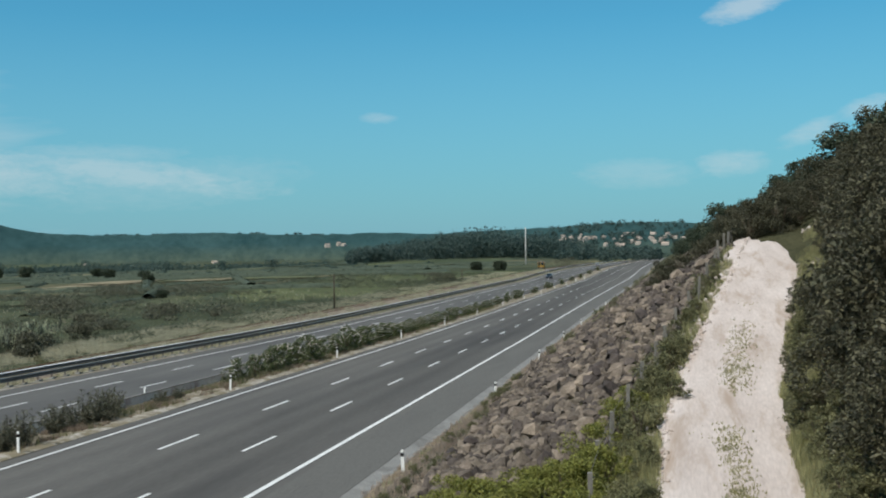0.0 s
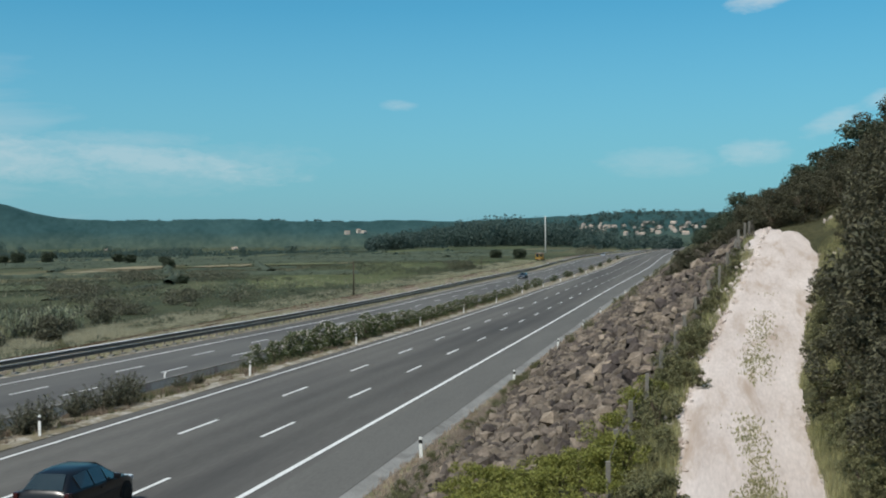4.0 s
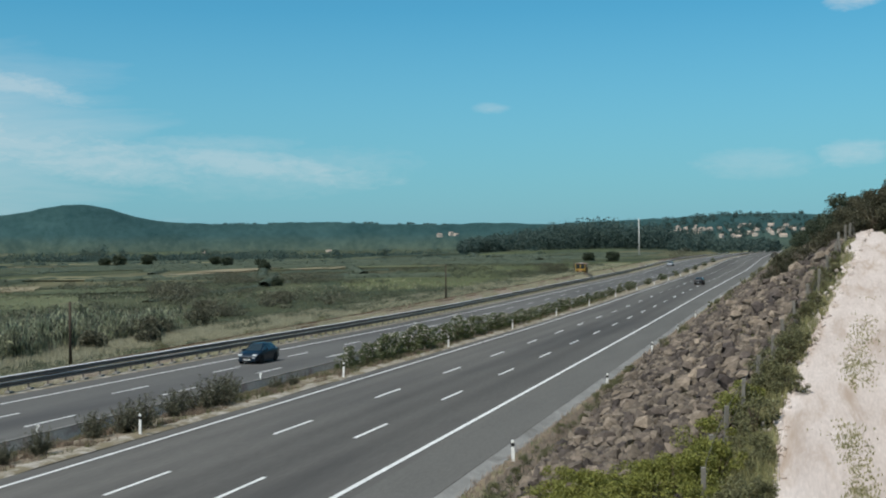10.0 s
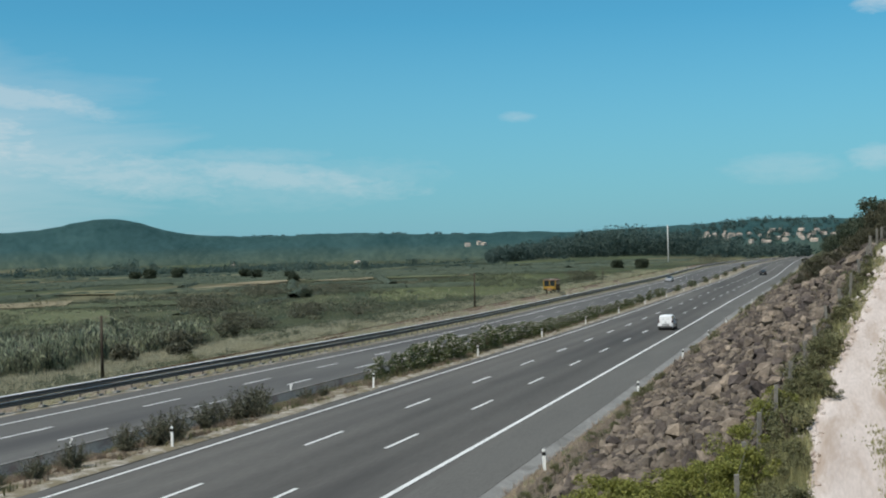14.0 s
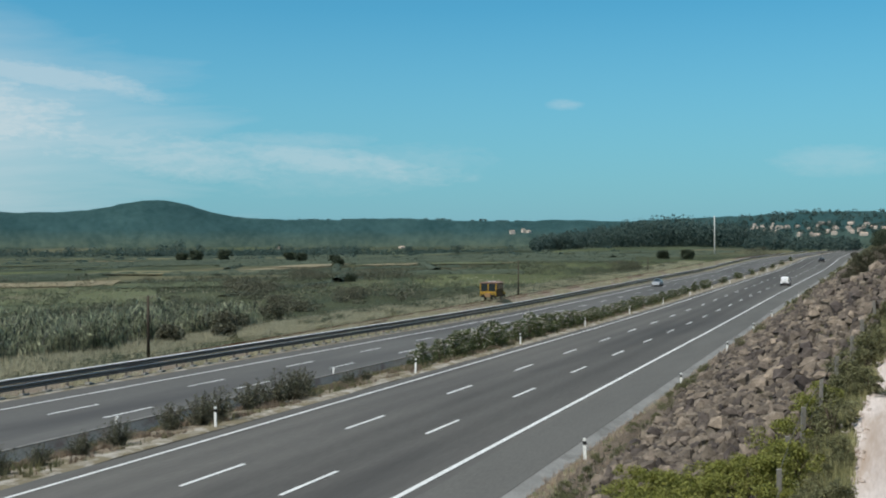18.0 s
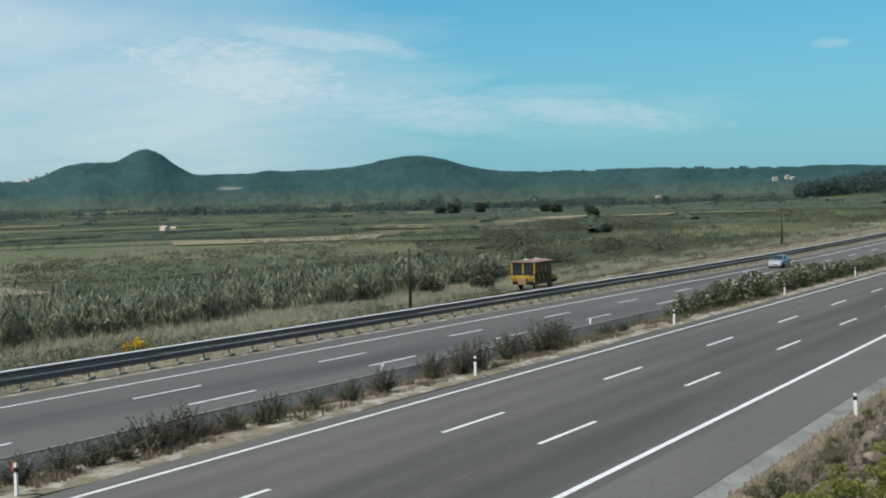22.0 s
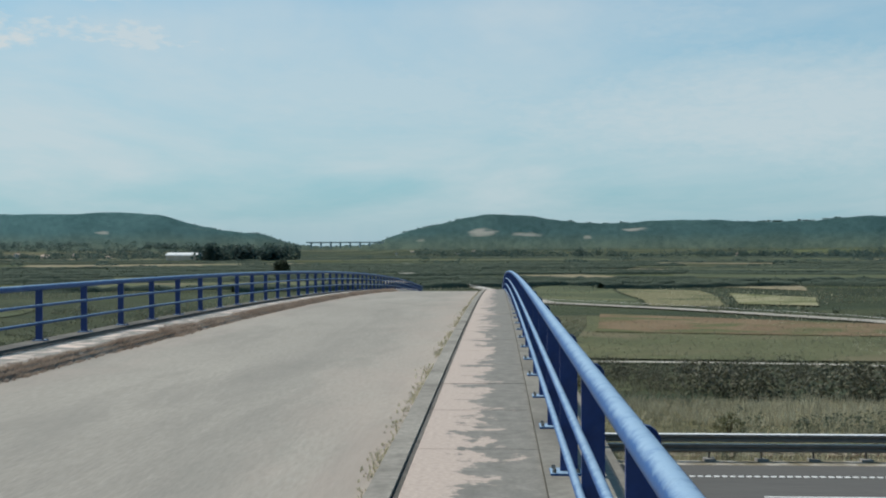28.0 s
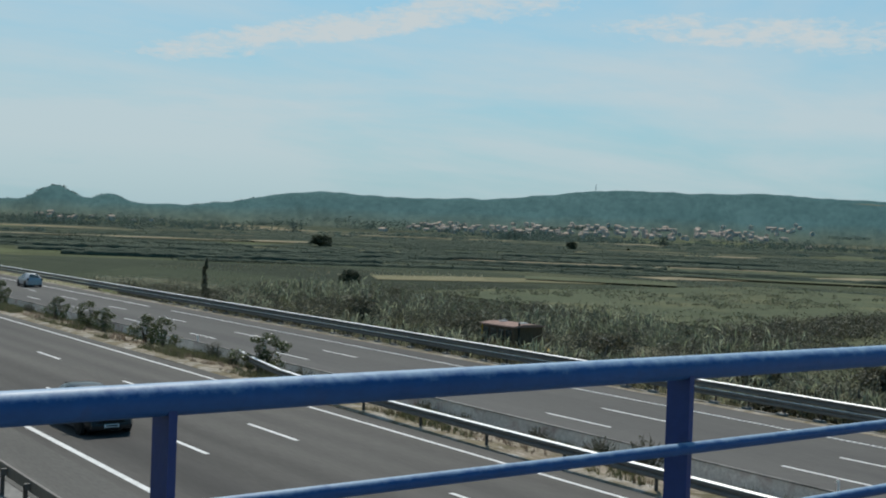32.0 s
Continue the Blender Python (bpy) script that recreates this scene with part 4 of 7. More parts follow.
M["leaf_track"] = leaf_mat("track_grass_blade", (0.26, 0.26, 0.12), (0.40, 0.38, 0.21), 0.35, 0.9, 0.4)
M["leaf_pink"] = leaf_mat("bleached_brown_weed", (0.34, 0.265, 0.21), (0.47, 0.385, 0.315), 0.3, 0.9, 0.4)
M["leaf_brown"] = leaf_mat("brown_dry_weed", (0.22, 0.17, 0.125), (0.34, 0.275, 0.21), 0.4, 0.9, 0.35)
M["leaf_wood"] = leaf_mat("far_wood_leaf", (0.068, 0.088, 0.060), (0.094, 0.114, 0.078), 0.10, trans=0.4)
# teal, even tone carries the distance haze over the far woods
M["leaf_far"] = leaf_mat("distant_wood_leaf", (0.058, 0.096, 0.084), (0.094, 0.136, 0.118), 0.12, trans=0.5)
M["leaf_field"] = leaf_mat("field_scrub_leaf", (0.088, 0.106, 0.070), (0.145, 0.158, 0.104), 0.4, trans=0.4)
M["leaf_oak"] = leaf_mat("evergreen_oak_leaf", (0.046, 0.066, 0.042), (0.084, 0.104, 0.066), 0.45)
M["hedge"] = mat("dense_hedge", (0.054, 0.071, 0.053), (0.082, 0.100, 0.072), 0.35, 0.95, 0.8, fine=14, grain=0.4, dist=0.3)
M["flower"] = mat("pale_flower", (0.62, 0.58, 0.52), (0.75, 0.72, 0.66), 3, 0.7, 0.0, island=0.15)
M["yellow_flower"] = mat("yellow_broom_flower", (0.70, 0.42, 0.02), (0.80, 0.52, 0.04), 3, 0.7, 0.0, island=0.2)
M["bark"] = mat("bark", (0.09, 0.07, 0.05), (0.15, 0.12, 0.09), 4, 0.95, 0.6, stretch=(1, 1, 0.25))
M["rock"] = mat("quarried_rock", (0.098, 0.082, 0.068), (0.225, 0.188, 0.156), 1.0, 0.95, 0.7, fine=9, vary=0.55, grain=0.3, dist=0.03)
M["rock_stuff"] = mat("quarried_rock_small", (0.076, 0.065, 0.055), (0.160, 0.136, 0.115), 1.2, 0.95, 0.7, fine=9, island=0.55, grain=0.3, dist=0.03)


def make_bush(name, seed, spread, height, leaves, leaf, material, label, category="bush", flower=None, flowers=0, stems=5, flat=0.75, group=""):
    rs = np.random.RandomState(seed)
    b = empty(name, label=label, category=category, group=group)
    bm = bmesh.new()
    for k in range(stems):
        a, r = rs.uniform(0, 6.28), spread * rs.uniform(0.15, 0.5)
        tube(bm, [(0.05 * math.cos(a), 0.05 * math.sin(a), -0.15), (r * 0.4 * math.cos(a), r * 0.4 * math.sin(a), height * 0.35), (r * math.cos(a), r * math.sin(a), height * 0.7)], 0.02, 5, radii=(0.035 * height ** 0.5, 0.025 * height ** 0.5, 0.008))
    part("stem", bm, M["bark"], b)
    n_cl = 26
    pts = clumps(rs, n_cl, max(6, leaves // n_cl), spread, height, 0.08 * height, flat)
    pts[:, 2] = np.maximum(pts[:, 2], 0.03)
    ob = new("foliage", quads_mesh("foliage", pts, rs.uniform(0.6, 1.3, len(pts)) * leaf, material, seed=seed, aspect=0.42))
    ob.parent = b
    if flower:
        top = pts[np.argsort(-(pts[:, 2] + rs.uniform(-0.3, 0.3, len(pts)) * height))][: len(pts) // 2]
        sel = top[rs.choice(len(top), flowers, replace=True)] + rs.normal(size=(flowers, 3)) * 0.05
        fo = new("blossom", quads_mesh("blossom", sel, rs.uniform(0.7, 1.3, flowers) * leaf * 0.75, flower, seed=seed + 1, aspect=0.8))
        fo.parent = b
    return b


def make_tree(name, seed, spread, height, trunk, leaves, leaf, material, label, group=""):
    rs = np.random.RandomState(seed)
    b = empty(name, label=label, category="tree", group=group)
    bm = bmesh.new()
    lean = rs.uniform(-0.3, 0.3, 2)
    tube(bm, [(0, 0, -0.3), (lean[0] * 0.4, lean[1] * 0.4, trunk * 0.5), (lean[0], lean[1], trunk), (lean[0] * 1.5, lean[1] * 1.5, height * 0.8)], 0.2, 7, radii=(0.24, 0.18, 0.14, 0.04))
    part("trunk", bm, M["bark"], b)
    for k in range(2):
        a = rs.uniform(0, 6.28)
        h0 = trunk * rs.uniform(0.7, 1.2)
        bm = tube(bmesh.new(), [(lean[0], lean[1], h0), (lean[0] + spread * 0.35 * math.cos(a), lean[1] + spread * 0.35 * math.sin(a), h0 + 0.2 * height), (lean[0] + spread * 0.7 * math.cos(a), lean[1] + spread * 0.7 * math.sin(a), h0 + 0.33 * height)], 0.06, 5, radii=(0.09, 0.06, 0.02))
        part("limb", bm, M["bark"], b)
    pts = clumps(rs, 60, max(6, leaves // 60), spread, height, trunk * 0.75, 0.75)
    ob = new("crown", quads_mesh("crown", pts, rs.uniform(0.6, 1.3, len(pts)) * leaf, material, seed=seed, aspect=0.5))
    ob.parent = b
    return b


def scatter_copies(bases, places):
    """Copies of ready things at (x, y, z, scale, turn); the first ones use the things themselves."""
    used = set()
    for k, (x, y, z, s, turn) in enumerate(places):
        base = bases[k % len(bases)]
        m = pose(x, y, z, 0, 0, turn)
        if base.name not in used:
            used.add(base.name)
            base.matrix_basis = m
            ob = base
        else:
            ob = copy_thing(base, m)
        ob.scale = (s, s, s * rnd(0.88, 1.12))


# ---- the cut slope, the rocks, the chalk track ----
def steps(v, table):
    for (a, p), (b, q) in zip(table, table[1:]):
        if v <= b:
            t = max(0.0, (v - a) / (b - a))
            return p + (q - p) * t
    return table[-1][1]


TRACK_X = ((10, 0.6), (26, 1.05), (33, 1.05), (44, 2.1), (55, 3.6), (62, 4.5), (68, 5.2), (75, 6.0), (110, 11.0))
TRACK_Z = ((10, 1.7), (26, 2.3), (33, 3.0), (44, 4.4), (55, 6.3), (62, 7.65), (67, 8.3), (70, 8.25), (75, 7.9), (110, 8.0))


def fence_x(y):
    return steps(y, TRACK_X) - 2.7 - 0.02 * max(0, 45 - y)


def side_z(x, y):
    """Height of the land on the rocky side of the motorway."""
    xb = road_x(-8.8, y)
    zb = road_z(-8.8, y) + 0.33
    d = x - xb
    far = zb + 0.62 * min(d, 14) + 0.5 * max(0.0, min(d - 14, 60))
    tx, tz = steps(y, TRACK_X), steps(y, TRACK_Z)
    fx = tx - 2.4
    if x < fx:
        near = zb + (tz - 0.35 - zb) * (max(0.0, d) / (fx - xb)) ** 0.9
    elif x < tx - 1.5:
        near = tz - 0.35 + 0.35 * (x - fx) / 0.9
    elif x < tx + 1.6:
        near = tz
    else:
        near = tz + 0.75 * min(x - tx - 1.6, 5) + 0.45 * max(0.0, x - tx - 6.6)
    if y < 10:
        near = min(near, 4.3 + 0.4 * max(0.0, y - 4))
    k = min(max((y - 60) / 22, 0.0), 1.0)
    k = k * k * (3 - 2 * k)
    return near * (1 - k) + far * k


def build_side():
    ys = [-120 + 8 * k for k in range(14)] + [-8 + 4 * k for k in range(3)] + [4 + 1.5 * k for k in range(60)] + [95 + 5 * k for k in range(30)] + [250 + 15 * k for k in range(55)]
    us = [0, 0.6, 1.2, 2, 3, 4, 5, 6, 7, 8, 9, 10, 11, 12, 13, 14, 15, 17, 19, 22, 26, 31, 38, 46, 56, 70]
    verts = []
    for y in ys:
        for u in us:
            x = road_x(-8.8, y) + u
            w = 0.18 * noise.noise(Vector((x * 0.6, y * 0.6, 0))) + 0.10 * noise.noise(Vector((x * 1.7, y * 1.7, 4)))
            tx = steps(y, TRACK_X)
            if abs(x - tx) < 2.0 and y < 75:
                w = -0.12
            verts.append((x, y, side_z(x, y) + (w if u > 0.3 else -0.1)))
    ob = sheet("slope", verts, grid_faces(len(ys), len(us)), M["hillside"])
    tagged(ob, "scrubby earth slope rising beside the motorway", "slope", kind="structure")
    # the chalk track: two ruts and a grassy crown
    ts = [12 + 0.5 * k for k in range(118)]
    cols = [-1.75, -1.5, -1.2, -0.9, -0.6, -0.3, 0.0, 0.3, 0.6, 0.9, 1.2, 1.5, 1.75]
    verts = []
    for y in ts:
        tx, tz = steps(y, TRACK_X), steps(y, TRACK_Z)
        edge = 1 + 0.012 * max(0, y - 45) + 0.14 * noise.noise(Vector((1.0, y * 0.5, 0))) + 0.08 * noise.noise(Vector((4.0, y * 1.9, 0)))
        for c in cols:
            rut = -0.07 * math.exp(-((abs(c) - 0.8) / 0.3) ** 2)
            z = tz + 0.03 + rut + 0.014 * noise.noise(Vector((c * 1.5, y * 0.7, 9)))
            if abs(c) > 1.6:
                z -= 0.16
            verts.append((tx + c * edge, y, z))
    tagged(sheet("track", verts, grid_faces(len(ts), len(cols)), M["chalk"]), "pale chalk farm track with two worn ruts", "track", kind="structure")


build_side()


def rock_mesh(seed, material):
    rs = np.random.RandomState(seed)
    bm = bmesh.new()
    bmesh.ops.create_icosphere(bm, subdivisions=1, radius=0.5)
    sq = rs.uniform(0.7, 1.25, 3)
    sq[2] *= 0.72
    for v in bm.verts:
        v.co = Vector((v.co.x * sq[0], v.co.y * sq[1], v.co.z * sq[2])) * rs.uniform(0.75, 1.2)
    for k in range(3):
        n = Vector(rs.normal(size=3)).normalized()
        for v in bm.verts:
            d = v.co.dot(n) - 0.25
            if d > 0:
                v.co -= n * d
    return finish(bm, "rock", material)


def build_rocks():
    hold = empty("rock_slope", label="slope of loose angular brown and grey boulders below a fence", category="rocks", kind="structure")
    meshes = [rock_mesh(40 + k, M["rock"]) for k in range(9)]
    rs = np.random.RandomState(5)
    n = 0
    while n < 300:
        y = rs.uniform(27, 66)
        u = rs.uniform(0, 1)
        x0, x1 = road_x(-6.7, y), fence_x(y) - 0.2
        x = x0 + (x1 - x0) * u
        s = (0.46 + 0.46 * rs.uniform(0, 1) ** 1.6) * (0.9 + 0.25 * u)
        shared("rock", meshes[n % 9], hold, pose(x, y, side_z(x, y) + s * 0.26, rs.uniform(-40, 40), rs.uniform(-40, 40), rs.uniform(0, 360)) @ Matrix.Scale(s, 4))
        n += 1
    # the smaller stones between and the rocks further off
    src = [rock_mesh(60 + k, M["rock_stuff"]) for k in range(6)]
    co = [np.array([v.co[:] for v in m.vertices]) for m in src]
    fc = [[tuple(p.vertices) for p in m.polygons] for m in src]
    verts, faces = [], []
    for k in range(6300):
        y = rs.uniform(24, 66) if k < 3200 else rs.uniform(60, 190)
        u = rs.uniform(0, 1)
        x0, x1 = road_x(-7.0, y), (fence_x(y) - 0.1 if y < 66 else road_x(-8.8, y) + 13.0)
        x = x0 + (x1 - x0) * u
        s = (0.25 + 0.45 * rs.uniform(0, 1) ** 1.3) * (1.0 if y < 66 else 1.6)
        r = np.array(Euler(rs.uniform(-3, 3, 3)).to_matrix())
        p = (co[k % 6] * s) @ r.T + np.array([x, y, side_z(x, y) + 0.08])
        b = len(verts)
        verts += [tuple(q) for q in p]
        faces += [tuple(b + i for i in f) for f in fc[k % 6]]
    small = sheet("small_rocks", verts, faces, M["rock_stuff"], False)
    small.parent = hold
    tagged(small, kind="stuff")
    for m in src:
        bpy.data.meshes.remove(m)


build_rocks()


def build_rubble():
    """Chalk lumps along both edges of the track, thickest on the upper part."""
    rs = np.random.RandomState(15)
    src = rock_mesh(77, M["chalk"])
    co = np.array([v.co[:] for v in src.vertices])
    fc = [tuple(p.vertices) for p in src.polygons]
    bpy.data.meshes.remove(src)
    verts, faces = [], []
    for k in range(620):
        y = 24 + 45 * rs.uniform(0, 1) ** 0.8
        tx = steps(y, TRACK_X)
        if rs.uniform() < 0.75:
            x = tx - 1.45 - abs(rs.normal()) * (0.3 if y < 43 else 0.5)
        else:
            x = tx + 1.4 + abs(rs.normal()) * 0.3
        s = rs.uniform(0.06, 0.2) * (1.0 if y < 43 else 1.4)
        r = np.array(Euler(rs.uniform(-3, 3, 3)).to_matrix())
        p = (co * s) @ r.T + np.array([x, y, max(side_z(x, y), 0) + 0.02])
        b = len(verts)
        verts += [tuple(q) for q in p]
        faces += [tuple(b + i for i in f) for f in fc]
    tagged(sheet("chalk_rubble", verts, faces, M["chalk"], False), "pale chalk lumps crumbling along the track's edges", "rubble", kind="stuff")


build_rubble()


def build_fence():
    f = empty("fence", label="wire fence on thin grey concrete posts above the rocks", category="fence")
    me = finish(boxed(-0.055, 0.055, -0.055, 0.055, -0.4, 1.05, bevel=0.01), "post", M["concrete"])
    y = 25.5
    tops = []
    while y < 74:
        x = fence_x(y) + rnd(-0.08, 0.08)
        z = side_z(x, y)
        shared("post", me, f, pose(x, y, z, rnd(-4, 4), rnd(-5, 5), rnd(0, 20)))
        tops.append((x, y, z))
        y += 3.1 + rnd(-0.25, 0.25)
    for h in (0.15, 0.4, 0.65, 0.95):
        bm = tube(bmesh.new(), [(x, y, z + h + rnd(-0.03, 0.03)) for x, y, z in tops], 0.006, 4)
        part("wire", bm, M["steel"], f)


build_fence()


def plant_side():
    rs = np.random.RandomState(11)
    # dense dark shrubs on the bank beside the track
    banks = [make_bush("bank_shrub", 100 + k, 1.9, 2.9, 4600, 0.073, M["leaf_dark"], "dense dark evergreen shrub on the bank beside the chalk track", group="bank shrubs") for k in range(3)]
    spots = []
    for y in np.arange(15, 72, 1.5):
        tx = steps(y, TRACK_X)
        for k, off in enumerate((3.2, 5.2, 7.7, 10.8)):
            x = tx + off + (1.0 if y > 42 and k == 0 else 0.0) + rs.uniform(-0.4, 0.6)
            s = rs.uniform(0.6, 0.85) if k == 0 else rs.uniform(0.85, 1.35)
            spots.append((x, y + rs.uniform(-0.6, 0.6), side_z(x, y) - 0.15, s, rs.uniform(0, 360)))
    for k in range(60):
        y = rs.uniform(64, 100)
        x = road_x(-8.8, y) + rs.uniform(12.5, 34)
        if abs(x - steps(y, TRACK_X)) < 3.0 and y < 70:
            continue
        spots.append((x, y, side_z(x, y) - 0.2, rs.uniform(0.5, 0.95), rs.uniform(0, 360)))
    for k in range(44):
        y, x = rs.uniform(71.5, 79), rs.uniform(1.5, 13)
        spots.append((x, y, side_z(x, y) - 0.4, rs.uniform(0.42, 0.8), rs.uniform(0, 360)))
    for k in range(46):
        y = rs.uniform(71.5, 82)
        x = rs.uniform(-1.5, 15)
        spots.append((x, y, side_z(x, y) - 0.3, rs.uniform(0.42, 0.72), rs.uniform(0, 360)))
    for k in range(46):
        y = rs.uniform(54, 73)
        x = steps(y, TRACK_X) + rs.uniform(3.3, 8.0)
        spots.append((x, y, side_z(x, y) - 0.15, rs.uniform(0.5, 0.8), rs.uniform(0, 360)))
    for y in np.arange(55, 70, 1.2):
        x = steps(y, TRACK_X) + 2.75 + rs.uniform(0, 0.5)
        spots.append((x, y, side_z(x, y) - 0.1, rs.uniform(0.25, 0.4), rs.uniform(0, 360)))
    scatter_copies(banks, spots)
    # trees on the hill
    trees = [make_tree("hill_tree", 130 + k, 2.7, 4.4, 1.0, 2200, 0.17, M["leaf_oak"], "dark evergreen oak on the hillside", group="hill trees") for k in range(3)]
    spots = []
    for k in range(190):
        y = 66 + 420 * rs.uniform(0, 1) ** 1.5
        d = rs.uniform(13.5 if y < 200 else 9, 62)
        x = road_x(-8.8, y) + d
        if y < 85 and d < 20:
            continue
        spots.append((x, y, side_z(x, y) - 0.2, rs.uniform(0.6, 1.05), rs.uniform(0, 360)))
    scatter_copies(trees, spots)
    # shrubs on the slope between fence and track, on the rocks and at the foot
    scrub = [make_bush("scrub_bush", 160 + k, 0.75, 1.1, 900, 0.055, M["leaf_scrub"], "grey-green wild scrub bush on dry ground", group="wild scrub") for k in range(2)]
    spots = []
    for y in np.arange(24, 60, 1.05):
        tx = steps(y, TRACK_X)
        x = tx - 2.2 - rs.uniform(0, 0.9)
        if y > 43 and rs.uniform() < 0.72:
            continue
        spots.append((x, y, side_z(x, y) - 0.05, rs.uniform(0.5, 1.1) * (0.85 if 31 < y < 42 else 0.65), rs.uniform(0, 360)))
    for k in range(30):
        y = rs.uniform(60, 260)
        x = road_x(-7.4, y) + rs.uniform(0, 4.5)
        spots.append((x, y, side_z(x, y) - 0.05, rs.uniform(0.4, 1.0), rs.uniform(0, 360)))
    for k in range(14):
        y = rs.uniform(25, 60)
        x = road_x(-7.6, y) + rs.uniform(-0.2, 0.8)
        spots.append((x, y, side_z(x, y) - 0.05, rs.uniform(0.25, 0.5), rs.uniform(0, 360)))
    for k in range(110):
        y, x = (rs.uniform(-110, 200), rs.uniform(-66, -53.5)) if k % 2 else (rs.uniform(-100, -28), rs.uniform(-70, -52.5))
        gx = road_x(x, y)
        spots.append((gx, y, verge_z(x, y) - 0.1, rs.uniform(0.5, 1.3), rs.uniform(0, 360)))
    scatter_copies(scrub, spots)
    bright = [make_bush("green_bush", 180 + k, 0.9, 1.15, 2600, 0.045, M["leaf_bright"], "bright yellow-green leafy bush below the fence", group="green bushes") for k in range(2)]
    spots = []
    for k in range(54):
        y = rs.uniform(20.5, 29.5)
        x = rs.uniform(-7.0, fence_x(y) + 0.6)
        spots.append((x, y, side_z(x, y) - 0.15, rs.uniform(0.35, 0.85), rs.uniform(0, 360)))
    for k in range(44):
        y = rs.uniform(20.5, 28.5)
        x = rs.uniform(-5.2, -1.7)
        spots.append((x, y, side_z(x, y) - 0.12, rs.uniform(0.55, 0.95), rs.uniform(0, 360)))
    for y, x in ((33.5, -1.9), (35.0, -1.8), (30.5, -2.4), (28.5, -2.3), (27.0, -2.2)):
        spots.append((x, y, side_z(x, y) - 0.1, rs.uniform(0.7, 1.0), rs.uniform(0, 360)))
    scatter_copies(bright, spots)
    # a thick strip of olive scrub along the fence, brown bushes where the rocks meet the gutter
    fence = [make_bush("fence_shrub", 190 + k, 0.8, 1.25, 2000, 0.052, M["leaf_olive"], "olive-green wild shrub along the wire fence", group="fence shrubs") for k in range(2)]
    spots = []
    for k in range(40):
        y = rs.uniform(21, 43)
        if 30 < y < 33:
            continue
        x = steps(y, TRACK_X) - 2.1 + rs.normal() * 0.25
        s = rs.uniform(0.35, 0.75) * (1.2 if 34 < y < 41 else 0.9)
        spots.append((x, y, side_z(x, y) - 0.08, s, rs.uniform(0, 360)))
    for k in range(10):
        y = rs.uniform(46, 62)
        x = steps(y, TRACK_X) - 2.4 + rs.normal() * 0.3
        spots.append((x, y, side_z(x, y) - 0.08, rs.uniform(0.4, 0.7), rs.uniform(0, 360)))
    for k in range(62):
        y = rs.uniform(20, 46)
        x = steps(y, TRACK_X) + 1.9 + abs(rs.normal()) * 0.6
        spots.append((x, y, side_z(x, y) - 0.05, rs.uniform(0.45, 0.85), rs.uniform(0, 360)))
    for k in range(30):
        y = rs.uniform(21, 60)
        x = road_x(-8.2, y) + rs.uniform(0, 1.2)
        spots.append((x, y, side_z(x, y) - 0.05, rs.uniform(0.2, 0.5), rs.uniform(0, 360)))
    scatter_copies(fence, spots)


plant_side()


def blades(name, places, heights, width, material, seed, per=7, lean=0.45, label="", category="grass", kind="stuff"):
    """Tufts of thin blades in one mesh."""
    rs = np.random.RandomState(seed)
    c = np.repeat(np.asarray(places), per, axis=0)
    h = np.repeat(np.asarray(heights), per) * rs.uniform(0.5, 1.1, len(c))
    n = len(c)
    a = rs.uniform(0, 2 * np.pi, n)
    tilt = rs.uniform(0.05, lean, n)
    base = c + np.stack([rs.normal(size=n) * 0.09, rs.normal(size=n) * 0.09, np.zeros(n)], 1) * np.minimum(1.5, h)[:, None] * 1.6
    top = base + np.stack([np.cos(a) * tilt * h, np.sin(a) * tilt * h, h], 1)
    side = np.stack([-np.sin(a), np.cos(a), np.zeros(n)], 1) * (width * rs.uniform(0.6, 1.4, n))[:, None]
    v = np.stack([base - side, base + side, top], 1)
    me = bpy.data.meshes.new(name)
    me.vertices.add(n * 3)
    me.vertices.foreach_set("co", v.reshape(-1).astype(np.float32))
    me.loops.add(n * 3)
    me.loops.foreach_set("vertex_index", np.arange(n * 3, dtype=np.int32))
    me.polygons.add(n)
    me.polygons.foreach_set("loop_start", (np.arange(n) * 3).astype(np.int32))
    me.update(calc_edges=True)
    me.materials.append(material)
    return tagged(new(name, me), label, category, kind=kind)


